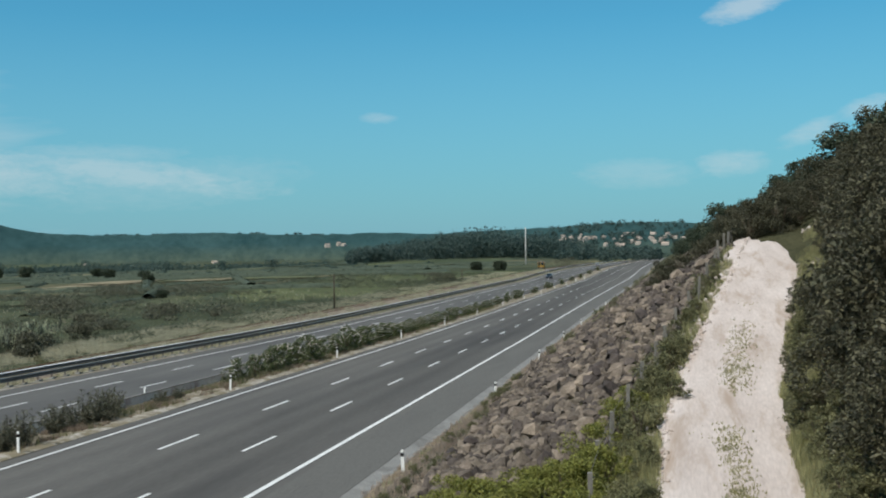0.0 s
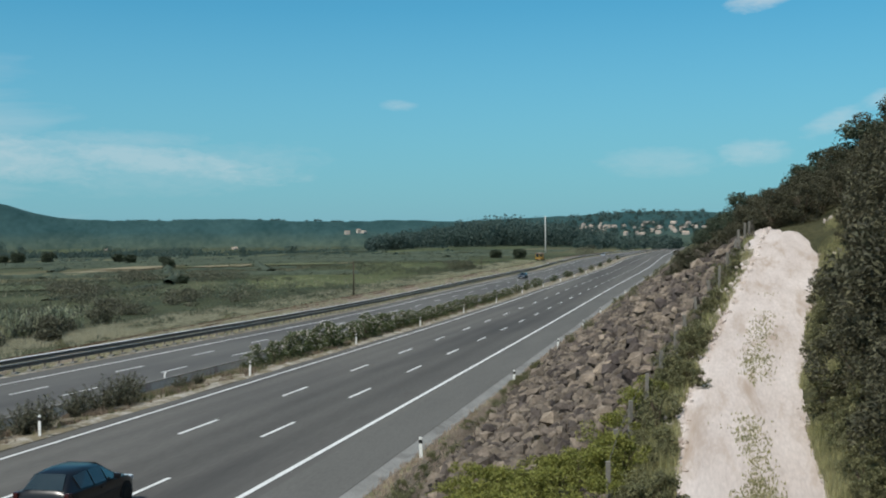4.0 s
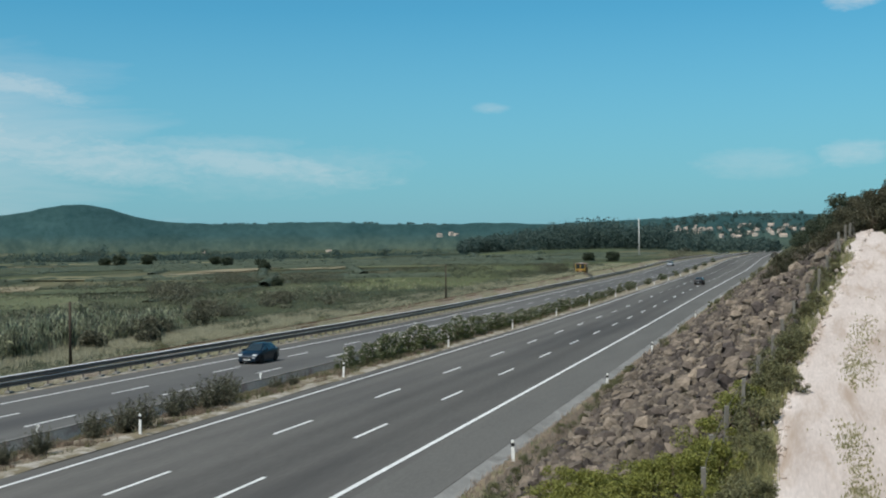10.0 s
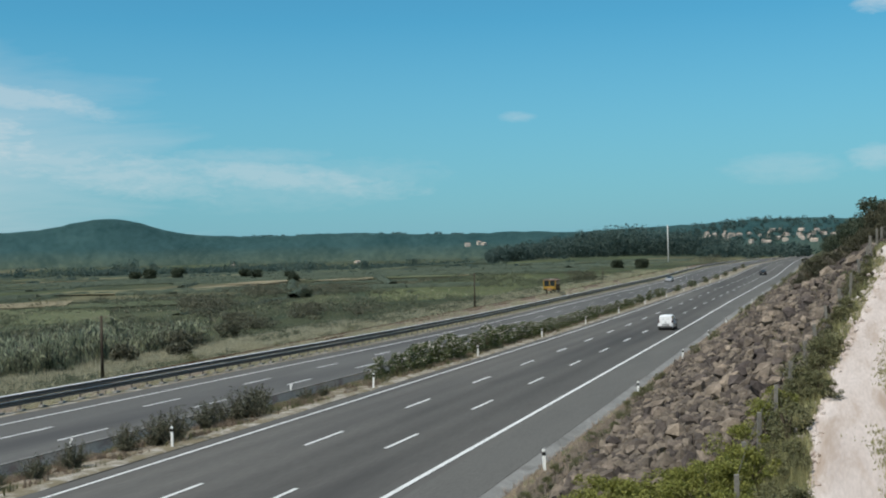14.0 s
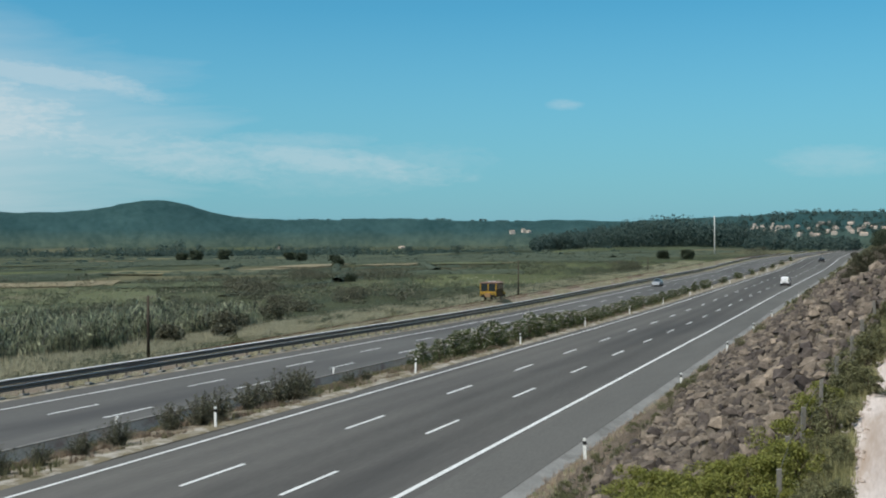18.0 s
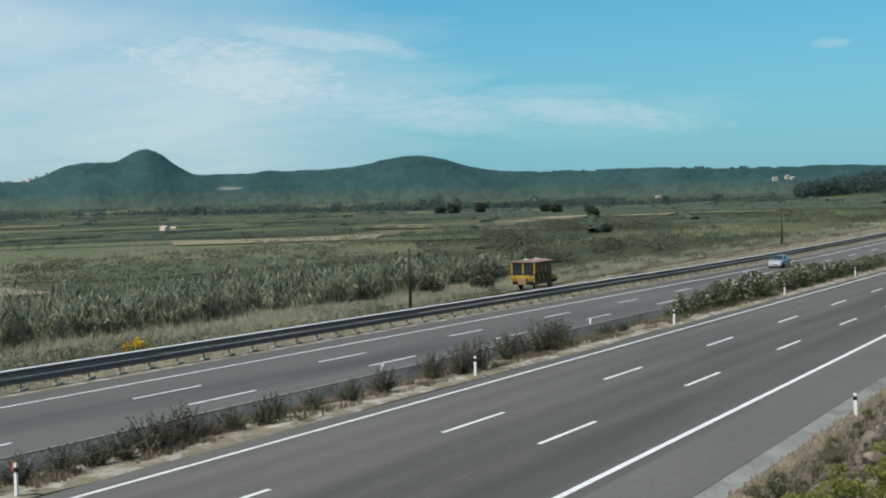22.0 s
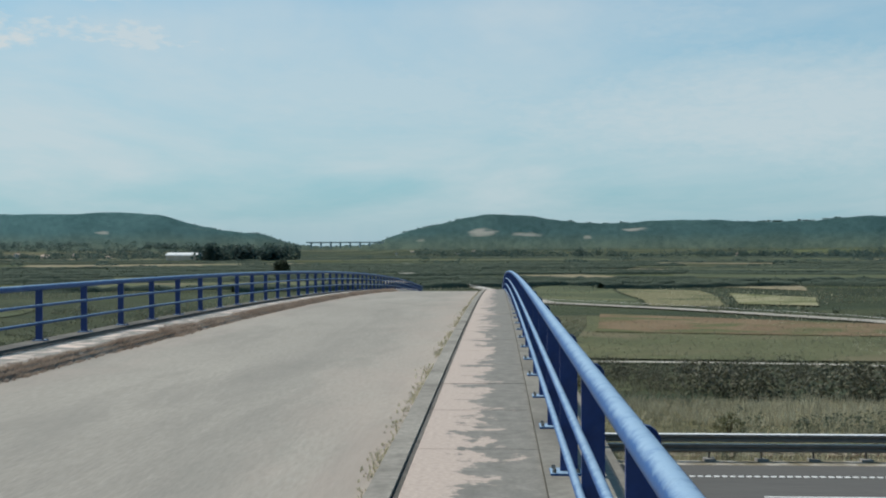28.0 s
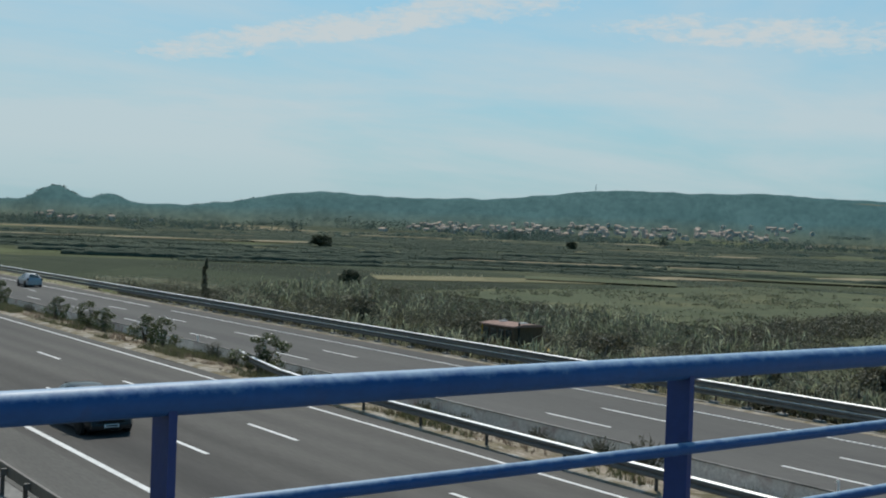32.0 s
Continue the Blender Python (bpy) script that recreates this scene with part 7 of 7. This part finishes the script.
def build_far_plants():
    rs = np.random.RandomState(61)
    # scrub between railway and fields
    pts, size = [], []
    for k in range(5600):
        y = rs.uniform(-150, 420)
        x = -64 - 110 * rs.uniform(0, 1) ** 1.2
        if 25 < y < 125 and x > -88:
            continue
        if -155 < x < -86 and 0 < y < 60:
            continue
        if noise.noise(Vector((x * 0.03, y * 0.03, 12))) < -0.12:
            continue
        h = rs.uniform(0.3, 1.25)
        far_clump(rs, x, y, land_z(x, y) - 0.1, h * rs.uniform(0.9, 2.2), h, 52, pts, size, 0.14)
    for k in range(230):
        x, y = rs.uniform(-63, -46.6), rs.uniform(5, 150)
        if -52.4 < x < -47.8 or noise.noise(Vector((x * 0.15, y * 0.1, 44))) < -0.05:
            continue
        h = rs.uniform(0.6, 1.35)
        far_clump(rs, road_x(x, y), y, verge_z(x, y) - 0.08, h * rs.uniform(0.7, 1.2), h, 130, pts, size, 0.09)
    ob = new("field_scrub", quads_mesh("field_scrub", np.concatenate(pts), np.concatenate(size), M["leaf_field"], seed=5))
    tagged(ob, "wild green scrub between the railway and the fields", "scrub", kind="stuff")
    # taller dark bushes that stand out of it
    pts, size = [], []
    for x, y, r, h in ((-68, 112, 2.0, 2.4), (-70, 116, 1.7, 1.9), (-104, 181, 4.5, 3.2), (-111, 190, 4.5, 3.0), (-74, 135, 2.2, 2.0), (-66, 30, 3.0, 2.0), (-70, 22, 3.5, 2.2), (-73, 14, 3.0, 2.0), (-66, 98, 1.4, 1.7), (-64, 104, 1.2, 1.5), (-139, 78, 2.6, 1.9), (-144, 73, 3.0, 2.0), (-131, 86, 3.6, 1.0), (-62, -40, 1.4, 3.0), (-60, -42, 1.2, 2.2), (-47.6, -36, 1.0, 1.9), (-47.4, -40, 1.1, 1.6), (-47.8, -52, 1.2, 2.0), (-47.5, -57, 1.0, 1.8), (-47.7, -70, 1.2, 1.9), (-55, -47, 1.6, 2.6), (-56, -60, 1.6, 2.4), (-55, -75, 1.6, 2.4), (-56, -92, 1.8, 2.8), (-72, 332, 3.0, 3.2), (-67, 333, 2.6, 2.8), (-56, 597, 6, 5), (-61, 604, 5, 4), (-122, 209, 5, 2.4), (-128, 214, 4, 2.2), (-116, 205, 4, 2.0), (-141, 270, 5.5, 2.8), (-132, 262, 5, 2.0), (-150, 283, 5, 2.2), (-77.5, 125, 2.6, 2.6), (-80, 129, 2.2, 2.0), (-86, 183, 3, 2.2), (-82, 152, 3.2, 1.6), (-92, 166, 3, 1.6), (-118, 275, 5, 2.4), (-126, 280, 5, 2.2)):
        for q in range(3):
            far_clump(rs, x + rs.normal() * r * 0.4, y + rs.normal() * r * 0.4, land_z(x, y), r * 0.75, h, 620, pts, size, 0.13)
    for k in range(620):
        az, r = rs.uniform(10, 66), 95 + 260 * rs.uniform(0, 1) ** 1.2
        x, y = polar(az, r)
        if x > -76 or noise.noise(Vector((x * 0.018, y * 0.018, 31))) < 0.0:
            continue
        h = rs.uniform(0.7, 2.4)
        far_clump(rs, x, y, land_z(x, y) - 0.1, h * rs.uniform(1.0, 2.4), h, 150, pts, size, 0.16)
    for k in range(70):
        y = rs.uniform(-6, 29)
        x = -74 - 11 * rs.uniform(0, 1) - 0.1 * y
        h = rs.uniform(0.6, 1.5)
        far_clump(rs, x, y, land_z(x, y) - 0.1, h * rs.uniform(0.9, 1.4), h, 460, pts, size, 0.06)
    ob = new("field_bushes", quads_mesh("field_bushes", np.concatenate(pts), np.concatenate(size), M["leaf_dusty"], seed=15))
    tagged(ob, "dark wild bushes scattered beside the railway and in the fields", "bushes", kind="stuff")
    # shrubs along the railway south of the bridge, upright and uneven
    pts, size = [], []
    for k in range(940):
        y = rs.uniform(-135, -16)
        x = rs.uniform(-48.3, -46.5) if k % 4 == 0 else -52.4 - 36 * rs.uniform(0, 1) ** 1.5
        thick = noise.noise(Vector((x * 0.14, y * 0.14, 52)))
        if thick < -0.12:
            continue
        h = rs.uniform(0.7, 1.7) * (1.0 + 1.1 * max(thick, 0))
        gx = road_x(x, y)
        far_clump(rs, gx, y, max(verge_z(x, y), field_z(gx, y) if x < -57 else -9) - 0.1, h * rs.uniform(0.4, 0.75), h, 230, pts, size, 0.085)
    for k in range(150):
        u = rs.uniform(0, 1)
        x, y = -78 - 42 * u + rs.normal() * 1.5, -68 - 12 * u + rs.normal() * 2.2
        h = rs.uniform(0.8, 2.0)
        far_clump(rs, x, y, land_z(x, y) - 0.1, h * rs.uniform(0.6, 1.1), h, 200, pts, size, 0.11)
    # one tall thin bush
    for q in range(6):
        far_clump(rs, -53.5 + rs.normal() * 0.12, -118.5 + rs.normal() * 0.12, land_z(-53.5, -118.5) + 0.75 * q, 0.42 - 0.035 * q, 1.1, 240, pts, size, 0.10)
    ob = new("trackside_shrubs", quads_mesh("trackside_shrubs", np.concatenate(pts), np.concatenate(size), M["leaf_dusty"], seed=25))
    tagged(ob, "dusty dark shrubs along the railway beyond the bridge", "shrubs", kind="stuff")
    # low field cover near the railway
    for name, n, material, seed, cut, label in (("field_weeds", 60000, M["leaf_meadow"], 6, -0.12, "patchy grey-green weeds over the near fields"), ("field_straw", 26000, M["leaf_dry"], 16, 0.08, "thin dry straw over the near fields")):
        p, h = [], []
        for k in range(n):
            az, r = rs.uniform(8, 160), 68 + 230 * rs.uniform(0, 1) ** 1.7
            x, y = polar(az, r)
            if x > -66 or noise.noise(Vector((x * 0.02, y * 0.035, seed))) < cut + (0.36 if y < -30 else 0.0):
                continue
            p.append((x, y, land_z(x, y) - 0.02))
            h.append(rs.uniform(0.15, 0.5) * (0.7 + r / 300))
        blades(name, p, h, 0.03, material, seed, per=5, lean=1.0, label=label, category="weeds")
    # hedgerows and vine rows across the plain, most turned square to the camera's view: low, long and unbroken
    pts, size = [], []
    heart = bmesh.new()
    for k in range(300):
        az, r = rs.uniform(4, 168), 260 + 1150 * rs.uniform(0, 1) ** 1.1
        x, y = polar(az, r)
        if x > -120 and abs(y) > 100:
            x -= 70
        turn = radians((az if k % 3 else rs.choice((112, 118, 100, 106))) + rs.normal() * 5)
        long = rs.uniform(60, 260) * (0.6 + r / 1100)
        h = rs.uniform(0.5, 1.5)
        wide = 1.3 + r * 0.0022
        n = int(long / (wide * 1.1))
        ridge = []
        for q in range(n):
            f = (q / n - 0.5) * long
            xx, yy = x + math.cos(turn) * f, y + math.sin(turn) * f
            if xx > -90:
                continue
            zz = land_z(xx, yy) - 0.15
            tall = h * rs.uniform(0.75, 1.2)
            far_clump(rs, xx, yy, zz, wide, tall, 8, pts, size, 0.28 + r * 0.0003)
            ux, uy = -math.sin(turn) * wide * 0.8, math.cos(turn) * wide * 0.8
            ridge.append([(xx - ux, yy - uy, zz - 0.3), (xx - ux * 0.7, yy - uy * 0.7, zz + tall * 0.7), (xx, yy, zz + tall), (xx + ux * 0.7, yy + uy * 0.7, zz + tall * 0.7), (xx + ux, yy + uy, zz - 0.3)])
        if len(ridge) > 1:
            loft(heart, ridge)
    ob = new("hedgerows", quads_mesh("hedgerows", np.concatenate(pts), np.concatenate(size), M["leaf_wood"], seed=7))
    tagged(ob, "long low hedgerows and vine rows across the plain", "hedges", kind="stuff")
    part("hedge_heart", heart, M["hedge"], ob, smooth=True)
    # single trees far off on the plain and woods at its edge
    pts, size = [], []
    for k in range(260):
        az, r = rs.uniform(3, 168), rs.uniform(620, 1450)
        x, y = polar(az, r)
        if x > -110:
            continue
        h = rs.uniform(1.5, 3.6)
        for q in range(rs.randint(1, 4)):
            far_clump(rs, x + rs.normal() * 4, y + rs.normal() * 4, land_z(x, y) - 0.5, h * 1.3, h * 0.8, 60, pts, size, 0.6)
    # belts of trees along the foot of the hills
    for k in range(230):
        az, r = rs.uniform(1, 168), rs.uniform(1180, 1620)
        long = rs.uniform(40, 170)
        top = rs.uniform(4, 11)
        for q in range(int(long / 7)):
            x, y = polar(az, r)
            ca, sa = math.cos(radians(az)), math.sin(radians(az))
            f = q * 7 - long / 2
            x, y = x + ca * f, y + sa * f + rs.normal() * 4
            if 94 < math.degrees(math.atan2(-x, y)) % 360 < 100.5:
                continue
            far_clump(rs, x, y, land_z(x, y) - 0.6, 6.0, top * rs.uniform(0.6, 1.2), 46, pts, size, 1.0)
    # tall single trees on the edge of the plain
    for az, h in ((33.3, 19), (33.8, 17), (34.3, 15), (28.9, 17), (32.6, 15), (25.0, 13), (22.4, 12), (20.0, 13), (38.5, 14), (45.0, 12), (55.0, 13), (62.0, 12), (66.5, 13), (71.0, 12), (86.0, 12), (140.5, 13), (151.0, 14), (133.0, 12)):
        x, y = polar(az, 1300)
        for q in range(3):
            far_clump(rs, x + rs.normal() * 3, y + rs.normal() * 3, land_z(x, y) - 0.5, h * 0.32, h * rs.uniform(0.8, 1.0), 110, pts, size, 0.9)
    for k in range(300):
        az, r = rs.uniform(4.3, 16.2), rs.uniform(930, 1120)
        x, y = polar(az, r)
        h = rs.uniform(13, 26) * (1 - 0.5 * (abs(az - 9.6) / 6.3) ** 1.3)
        far_clump(rs, x, y, land_z(x, y), h * 0.55, h, 200, pts, size, 0.95)
    for k in range(120):
        az, r = rs.uniform(1.0, 6.0), rs.uniform(850, 1100)
        x, y = polar(az, r)
        h = rs.uniform(6, 11)
        far_clump(rs, x, y, land_z(x, y), h * 0.6, h, 50, pts, size, 1.2)
    for k in range(70):
        u = rs.uniform(0, 1)
        x, y = -905 - 75 * u, -232 + 62 * u
        far_clump(rs, x + rs.normal() * 5, y + rs.normal() * 5, land_z(x, y), 4.5, rs.uniform(11, 15), 60, pts, size, 1.3)
    for k in range(170):
        x, y = polar(rs.uniform(-0.4, 6.6), rs.uniform(1850, 2450))
        far_clump(rs, x, y, land_z(x, y), 6.0, rs.uniform(5, 9), 40, pts, size, 1.6)
    # bushy crest of the hills
    for k in range(500):
        az = rs.uniform(14, 168)
        if skyline(az) > 1.45:
            continue
        r = rs.uniform(2660, 2720)
        x, y = polar(az, r)
        h = rs.uniform(1.6, 3)
        far_clump(rs, x, y, land_z(x, y) - 1.5, h * 3.0, h, 14, pts, size, 3.0)
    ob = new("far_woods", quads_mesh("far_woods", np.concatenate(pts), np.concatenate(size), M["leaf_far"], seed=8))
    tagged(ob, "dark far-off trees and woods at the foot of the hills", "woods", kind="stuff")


build_far_plants()


def far_trees():
    t = make_tree("field_tree", 301, 3.6, 5.2, 0.6, 7000, 0.24, M["leaf_oak"], "dark round tree standing alone in the fields", group="field trees")
    spots = [(-323, 117, 1.25), (-225, -388, 1.45), (-97, -160, 0.62), (-470, -515, 1.2), (-180, 372, 0.8), (-230, 470, 1.0), (-262, 500, 1.2), (-300, 560, 1.3), (-75, 480, 1.1), (-88, 500, 1.0), (-470, -88, 1.3), (-118, 250, 0.6), (-600, 330, 1.6), (-640, 360, 1.5), (-420, 690, 1.8), (-450, 700, 1.9), (-470, 715, 1.7)]
    scatter_copies([t], [(x, y, land_z(x, y) - 0.25, s * 0.78, rnd(0, 360)) for x, y, s in spots])


far_trees()

M["wall_white"] = mat("white_wall", (0.46, 0.39, 0.335), (0.58, 0.505, 0.44), 0.3, 0.9, 0.1, vary=0.15, grain=0.08)
# roof colour lightened: the distance haze is painted into it
M["roof_tile"] = mat("orange_roof_tile", (0.46, 0.35, 0.28), (0.54, 0.43, 0.36), 0.4, 0.9, 0.3, vary=0.2, grain=0.2)
M["window_dark"] = mat("dark_window", (0.05, 0.055, 0.06), (0.08, 0.085, 0.09), 1, 0.3, 0.0)
M["tin"] = mat("white_tin_roof", (0.62, 0.62, 0.62), (0.70, 0.70, 0.70), 0.4, 0.6, 0.1, grain=0.06)


def make_house(seed, w, d, h, label):
    o = empty("house", label=label, category="house", group="village houses")
    wall = part("wall", boxed(-w / 2, w / 2, -d / 2, d / 2, -2.5, h), M["wall_white"], o)
    bm = bmesh.new()
    e = 0.5
    loft(bm, [[(x, -d / 2 - e, h - 0.1), (x, 0, h + d * 0.22), (x, d / 2 + e, h - 0.1), (x, d / 2 + e, h - 0.3), (x, -d / 2 - e, h - 0.3)] for x in (-w / 2 - e, w / 2 + e)], closed=True)
    bmesh.ops.holes_fill(bm, edges=[q for q in bm.edges if q.is_boundary])
    bmesh.ops.recalc_face_normals(bm, faces=bm.faces[:])
    roof = part("roof", bm, M["roof_tile"], o)
    part("chimney", boxed(w * 0.2, w * 0.2 + 0.8, -0.4, 0.4, h, h + d * 0.22 + 1.0), M["wall_white"], roof)
    for s in (-1, 1):
        part("window", boxed(s * w * 0.3 - 0.6, s * w * 0.3 + 0.6, -d / 2 - 0.04, -d / 2 + 0.04, 1.4, 2.7), M["window_dark"], o)
    part("door", boxed(-0.6, 0.6, -d / 2 - 0.05, -d / 2 + 0.05, 0, 2.1), M["roof_tile"], o)
    return o


def build_villages():
    rs = np.random.RandomState(71)
    bases = [make_house(1, 13, 9, 6.2, "white two-storey village house with an orange tiled roof"), make_house(2, 17, 10, 3.6, "long low white house with an orange tiled roof"), make_house(3, 10, 9, 6.5, "small white village house with an orange tiled roof")]
    spots = []

    def put(az, r, s=1.0, sink=0.0):
        x, y = polar(az, r)
        spots.append((x, y, land_z(x, y) + 1.4 + sink, s * rs.uniform(0.85, 1.3), rs.uniform(0, 360)))

    for k in range(56):
        put(rs.uniform(-0.2, 6.2), rs.uniform(1880, 2130), 0.5)
    for az in (8.2, 8.7, 9.2, 11.8, 6.9, 22.8, 28.6, 13.4):
        put(az + rs.normal() * 0.1, rs.uniform(1650, 1800), 0.5, -1.6)
    for az in (16.5, 16.75, 17.3):
        put(az, math.hypot(*hill_spot(az, 0.55 + 0.1 * rs.normal())), 0.6)
    for k in range(185):
        put(rs.choice((129.5, 132.5, 136.0, 139.5, 143.5)) + rs.normal() * 1.3, rs.uniform(1480, 1640) + 30 * rs.normal(), 0.46)
    for k in range(12):
        put(rs.uniform(126.8, 130.5), rs.uniform(1600, 1780), 0.42)
    for k in range(12):
        put(rs.uniform(157.0, 163.0), rs.uniform(1450, 1600), 0.5)
    for k in range(64):
        put(56.5 + rs.normal() * 2.6, rs.uniform(2420, 2660), 0.34)
    for k in range(9):
        put(rs.uniform(104, 117), rs.uniform(1250, 1400), 0.42, -1.2)
    for az, r in ((115.0, 1250), (115.3, 1260), (114.2, 1240), (126.4, 1350), (46.3, 430), (46.7, 445), (92.0, 1600), (91.2, 1650), (95.0, 1600), (94.2, 1700), (60.0, 1500), (62.5, 1550), (66, 1500), (78.5, 1500), (45, 1300), (118, 1400)):
        put(az, r, 0.42 if r > 600 else 0.2, -1.3 if 44 < az < 100 else 0.0)
    scatter_copies(bases, spots)
    barn = empty("barn", label="long low white farm shed with a curved tin roof", category="barn")
    part("wall", boxed(-14, 14, -6, 6, -1, 4.2), M["wall_white"], barn)
    bm = loft(bmesh.new(), [[(x, 6.6 * math.cos(a), 4.0 + 2.6 * math.sin(a)) for a in [math.pi * k / 10 for k in range(11)]] for x in (-14.5, 14.5)], closed=True)
    bmesh.ops.holes_fill(bm, edges=[q for q in bm.edges if q.is_boundary])
    bmesh.ops.recalc_face_normals(bm, faces=bm.faces[:])
    part("roof", bm, M["tin"], barn, "white curved tin roof")
    part("door", boxed(-2, 2, 5.9, 6.1, 0, 3.4), M["window_dark"], barn)
    x, y = polar(105.2, 960)
    barn.matrix_basis = pose(x, y, land_z(x, y) + 0.4, 0, 0, 75)
    # the viaduct across the gap in the hills
    via = empty("viaduct", label="long pale concrete viaduct across the valley", category="bridge")
    x0, y0 = polar(99.4, 2300)
    x1, y1 = polar(95.6, 2300)
    d = Vector((x1 - x0, y1 - y0, 0))
    long = d.length
    part("deck", boxed(0, long, -6, 6, 13, 15.5), M["pole_concrete"], via)
    for k in range(8):
        part("pier", boxed(long * (k + 0.5) / 8 - 1.6, long * (k + 0.5) / 8 + 1.6, -4, 4, -20, 13), M["pole_concrete"], via)
    via.matrix_basis = pose(x0, y0, 5.5, 0, 0, math.degrees(math.atan2(d.y, d.x)))
    mast = pole("radio_mast", *polar(136.4, 2690), land_z(*polar(136.4, 2690)), 20, 0.9, M["pole_concrete"], "thin radio mast on the hill crest", False)
    # white canvas left by the farm road, boulder by the railway
    sheet_ob = empty("white_cover", label="crumpled white plastic sheet lying in the field", category="plastic sheet")
    bm = bmesh.new()
    bmesh.ops.create_grid(bm, x_segments=8, y_segments=4, size=0.5)
    for v in bm.verts:
        v.co = Vector((v.co.x * 6, v.co.y * 2.2, 0.25 + 0.25 * noise.noise(v.co * 4)))
    part("cover", bm, M["tin"], sheet_ob)
    sheet_ob.matrix_basis = pose(-155, 68, land_z(-155, 68) + 0.05, 0, 0, 30)
    broom = make_bush("broom_bush", 320, 0.9, 0.85, 700, 0.07, M["leaf_bright"], "broom bush covered with yellow flowers beside the railway", flower=M["yellow_flower"], flowers=900)
    broom.matrix_basis = pose(-57.8, 51.6, verge_z(-56.8, 51.6) - 0.1)


build_villages()


# ---- plants and dirt on the bridge, the road beyond it ----
def bridge_details():
    rs = np.random.RandomState(81)
    p, h = [], []
    for k in range(22000):
        x = -70 * rs.uniform(0, 1) ** 1.3 + 4
        thick = noise.noise(Vector((x * 0.45, 3, 0))) + 0.6 * noise.noise(Vector((x * 1.9, 8, 0)))
        y = -6.0 + rs.normal() * (0.07 + 0.05 * max(0.0, thick))
        if thick < -0.85 + rs.uniform(0, 0.6):
            continue
        p.append((x, y, DECK + deck_z(x) + (-0.1 if y > -5.92 else -0.05 if y > -6.0 else 0.0)))
        h.append(rs.uniform(0.02, 0.10) * (0.8 + 0.7 * max(-0.6, thick)))
    blades("dry_weeds", p, h, 0.004, M["leaf_pink"], 10, per=10, lean=1.1, label="brown dry weeds along the bridge kerb")
    p, h = [], []
    for k in range(2600):
        x = -60 * rs.uniform(0, 1) ** 1.2
        if noise.noise(Vector((x * 0.6, 9, 0))) < -0.3 + rs.uniform(0, 0.4):
            continue
        p.append((x, -0.94 - abs(rs.normal()) * 0.06, DECK + deck_z(x) - 0.092))
        h.append(rs.uniform(0.015, 0.05))
    blades("dry_grass", p, h, 0.003, M["leaf_dry"], 12, per=8, lean=0.9, label="straw tufts along the bridge kerb")
    # approach embankment past the far end
    verts = []
    xs = [BX1 + 0.5 - 4 * k for k in range(24)]
    prof = ((1.6, -5.0), (0.5, -0.15), (-0.5, -0.1), (-0.9, -0.15), (-6.0, -0.15), (-6.4, -0.1), (-7.6, -0.15), (-9.5, -5.0))
    base = DECK + deck_z(BX1)
    for k, x in enumerate(xs):
        fall = max(land_z(x, -3) + 0.3, base - 0.1 - 0.075 * (BX1 - x))
        for y, hh in prof:
            bend = 0.0035 * (BX1 - x) ** 2
            verts.append((x, y - bend, max(fall + hh, land_z(x, y) - 0.4)))
    tagged(sheet("embankment", verts, grid_faces(len(xs), len(prof)), M["verge"]), "grassy approach embankment beyond the bridge", "embankment", kind="structure")


bridge_details()

motions()
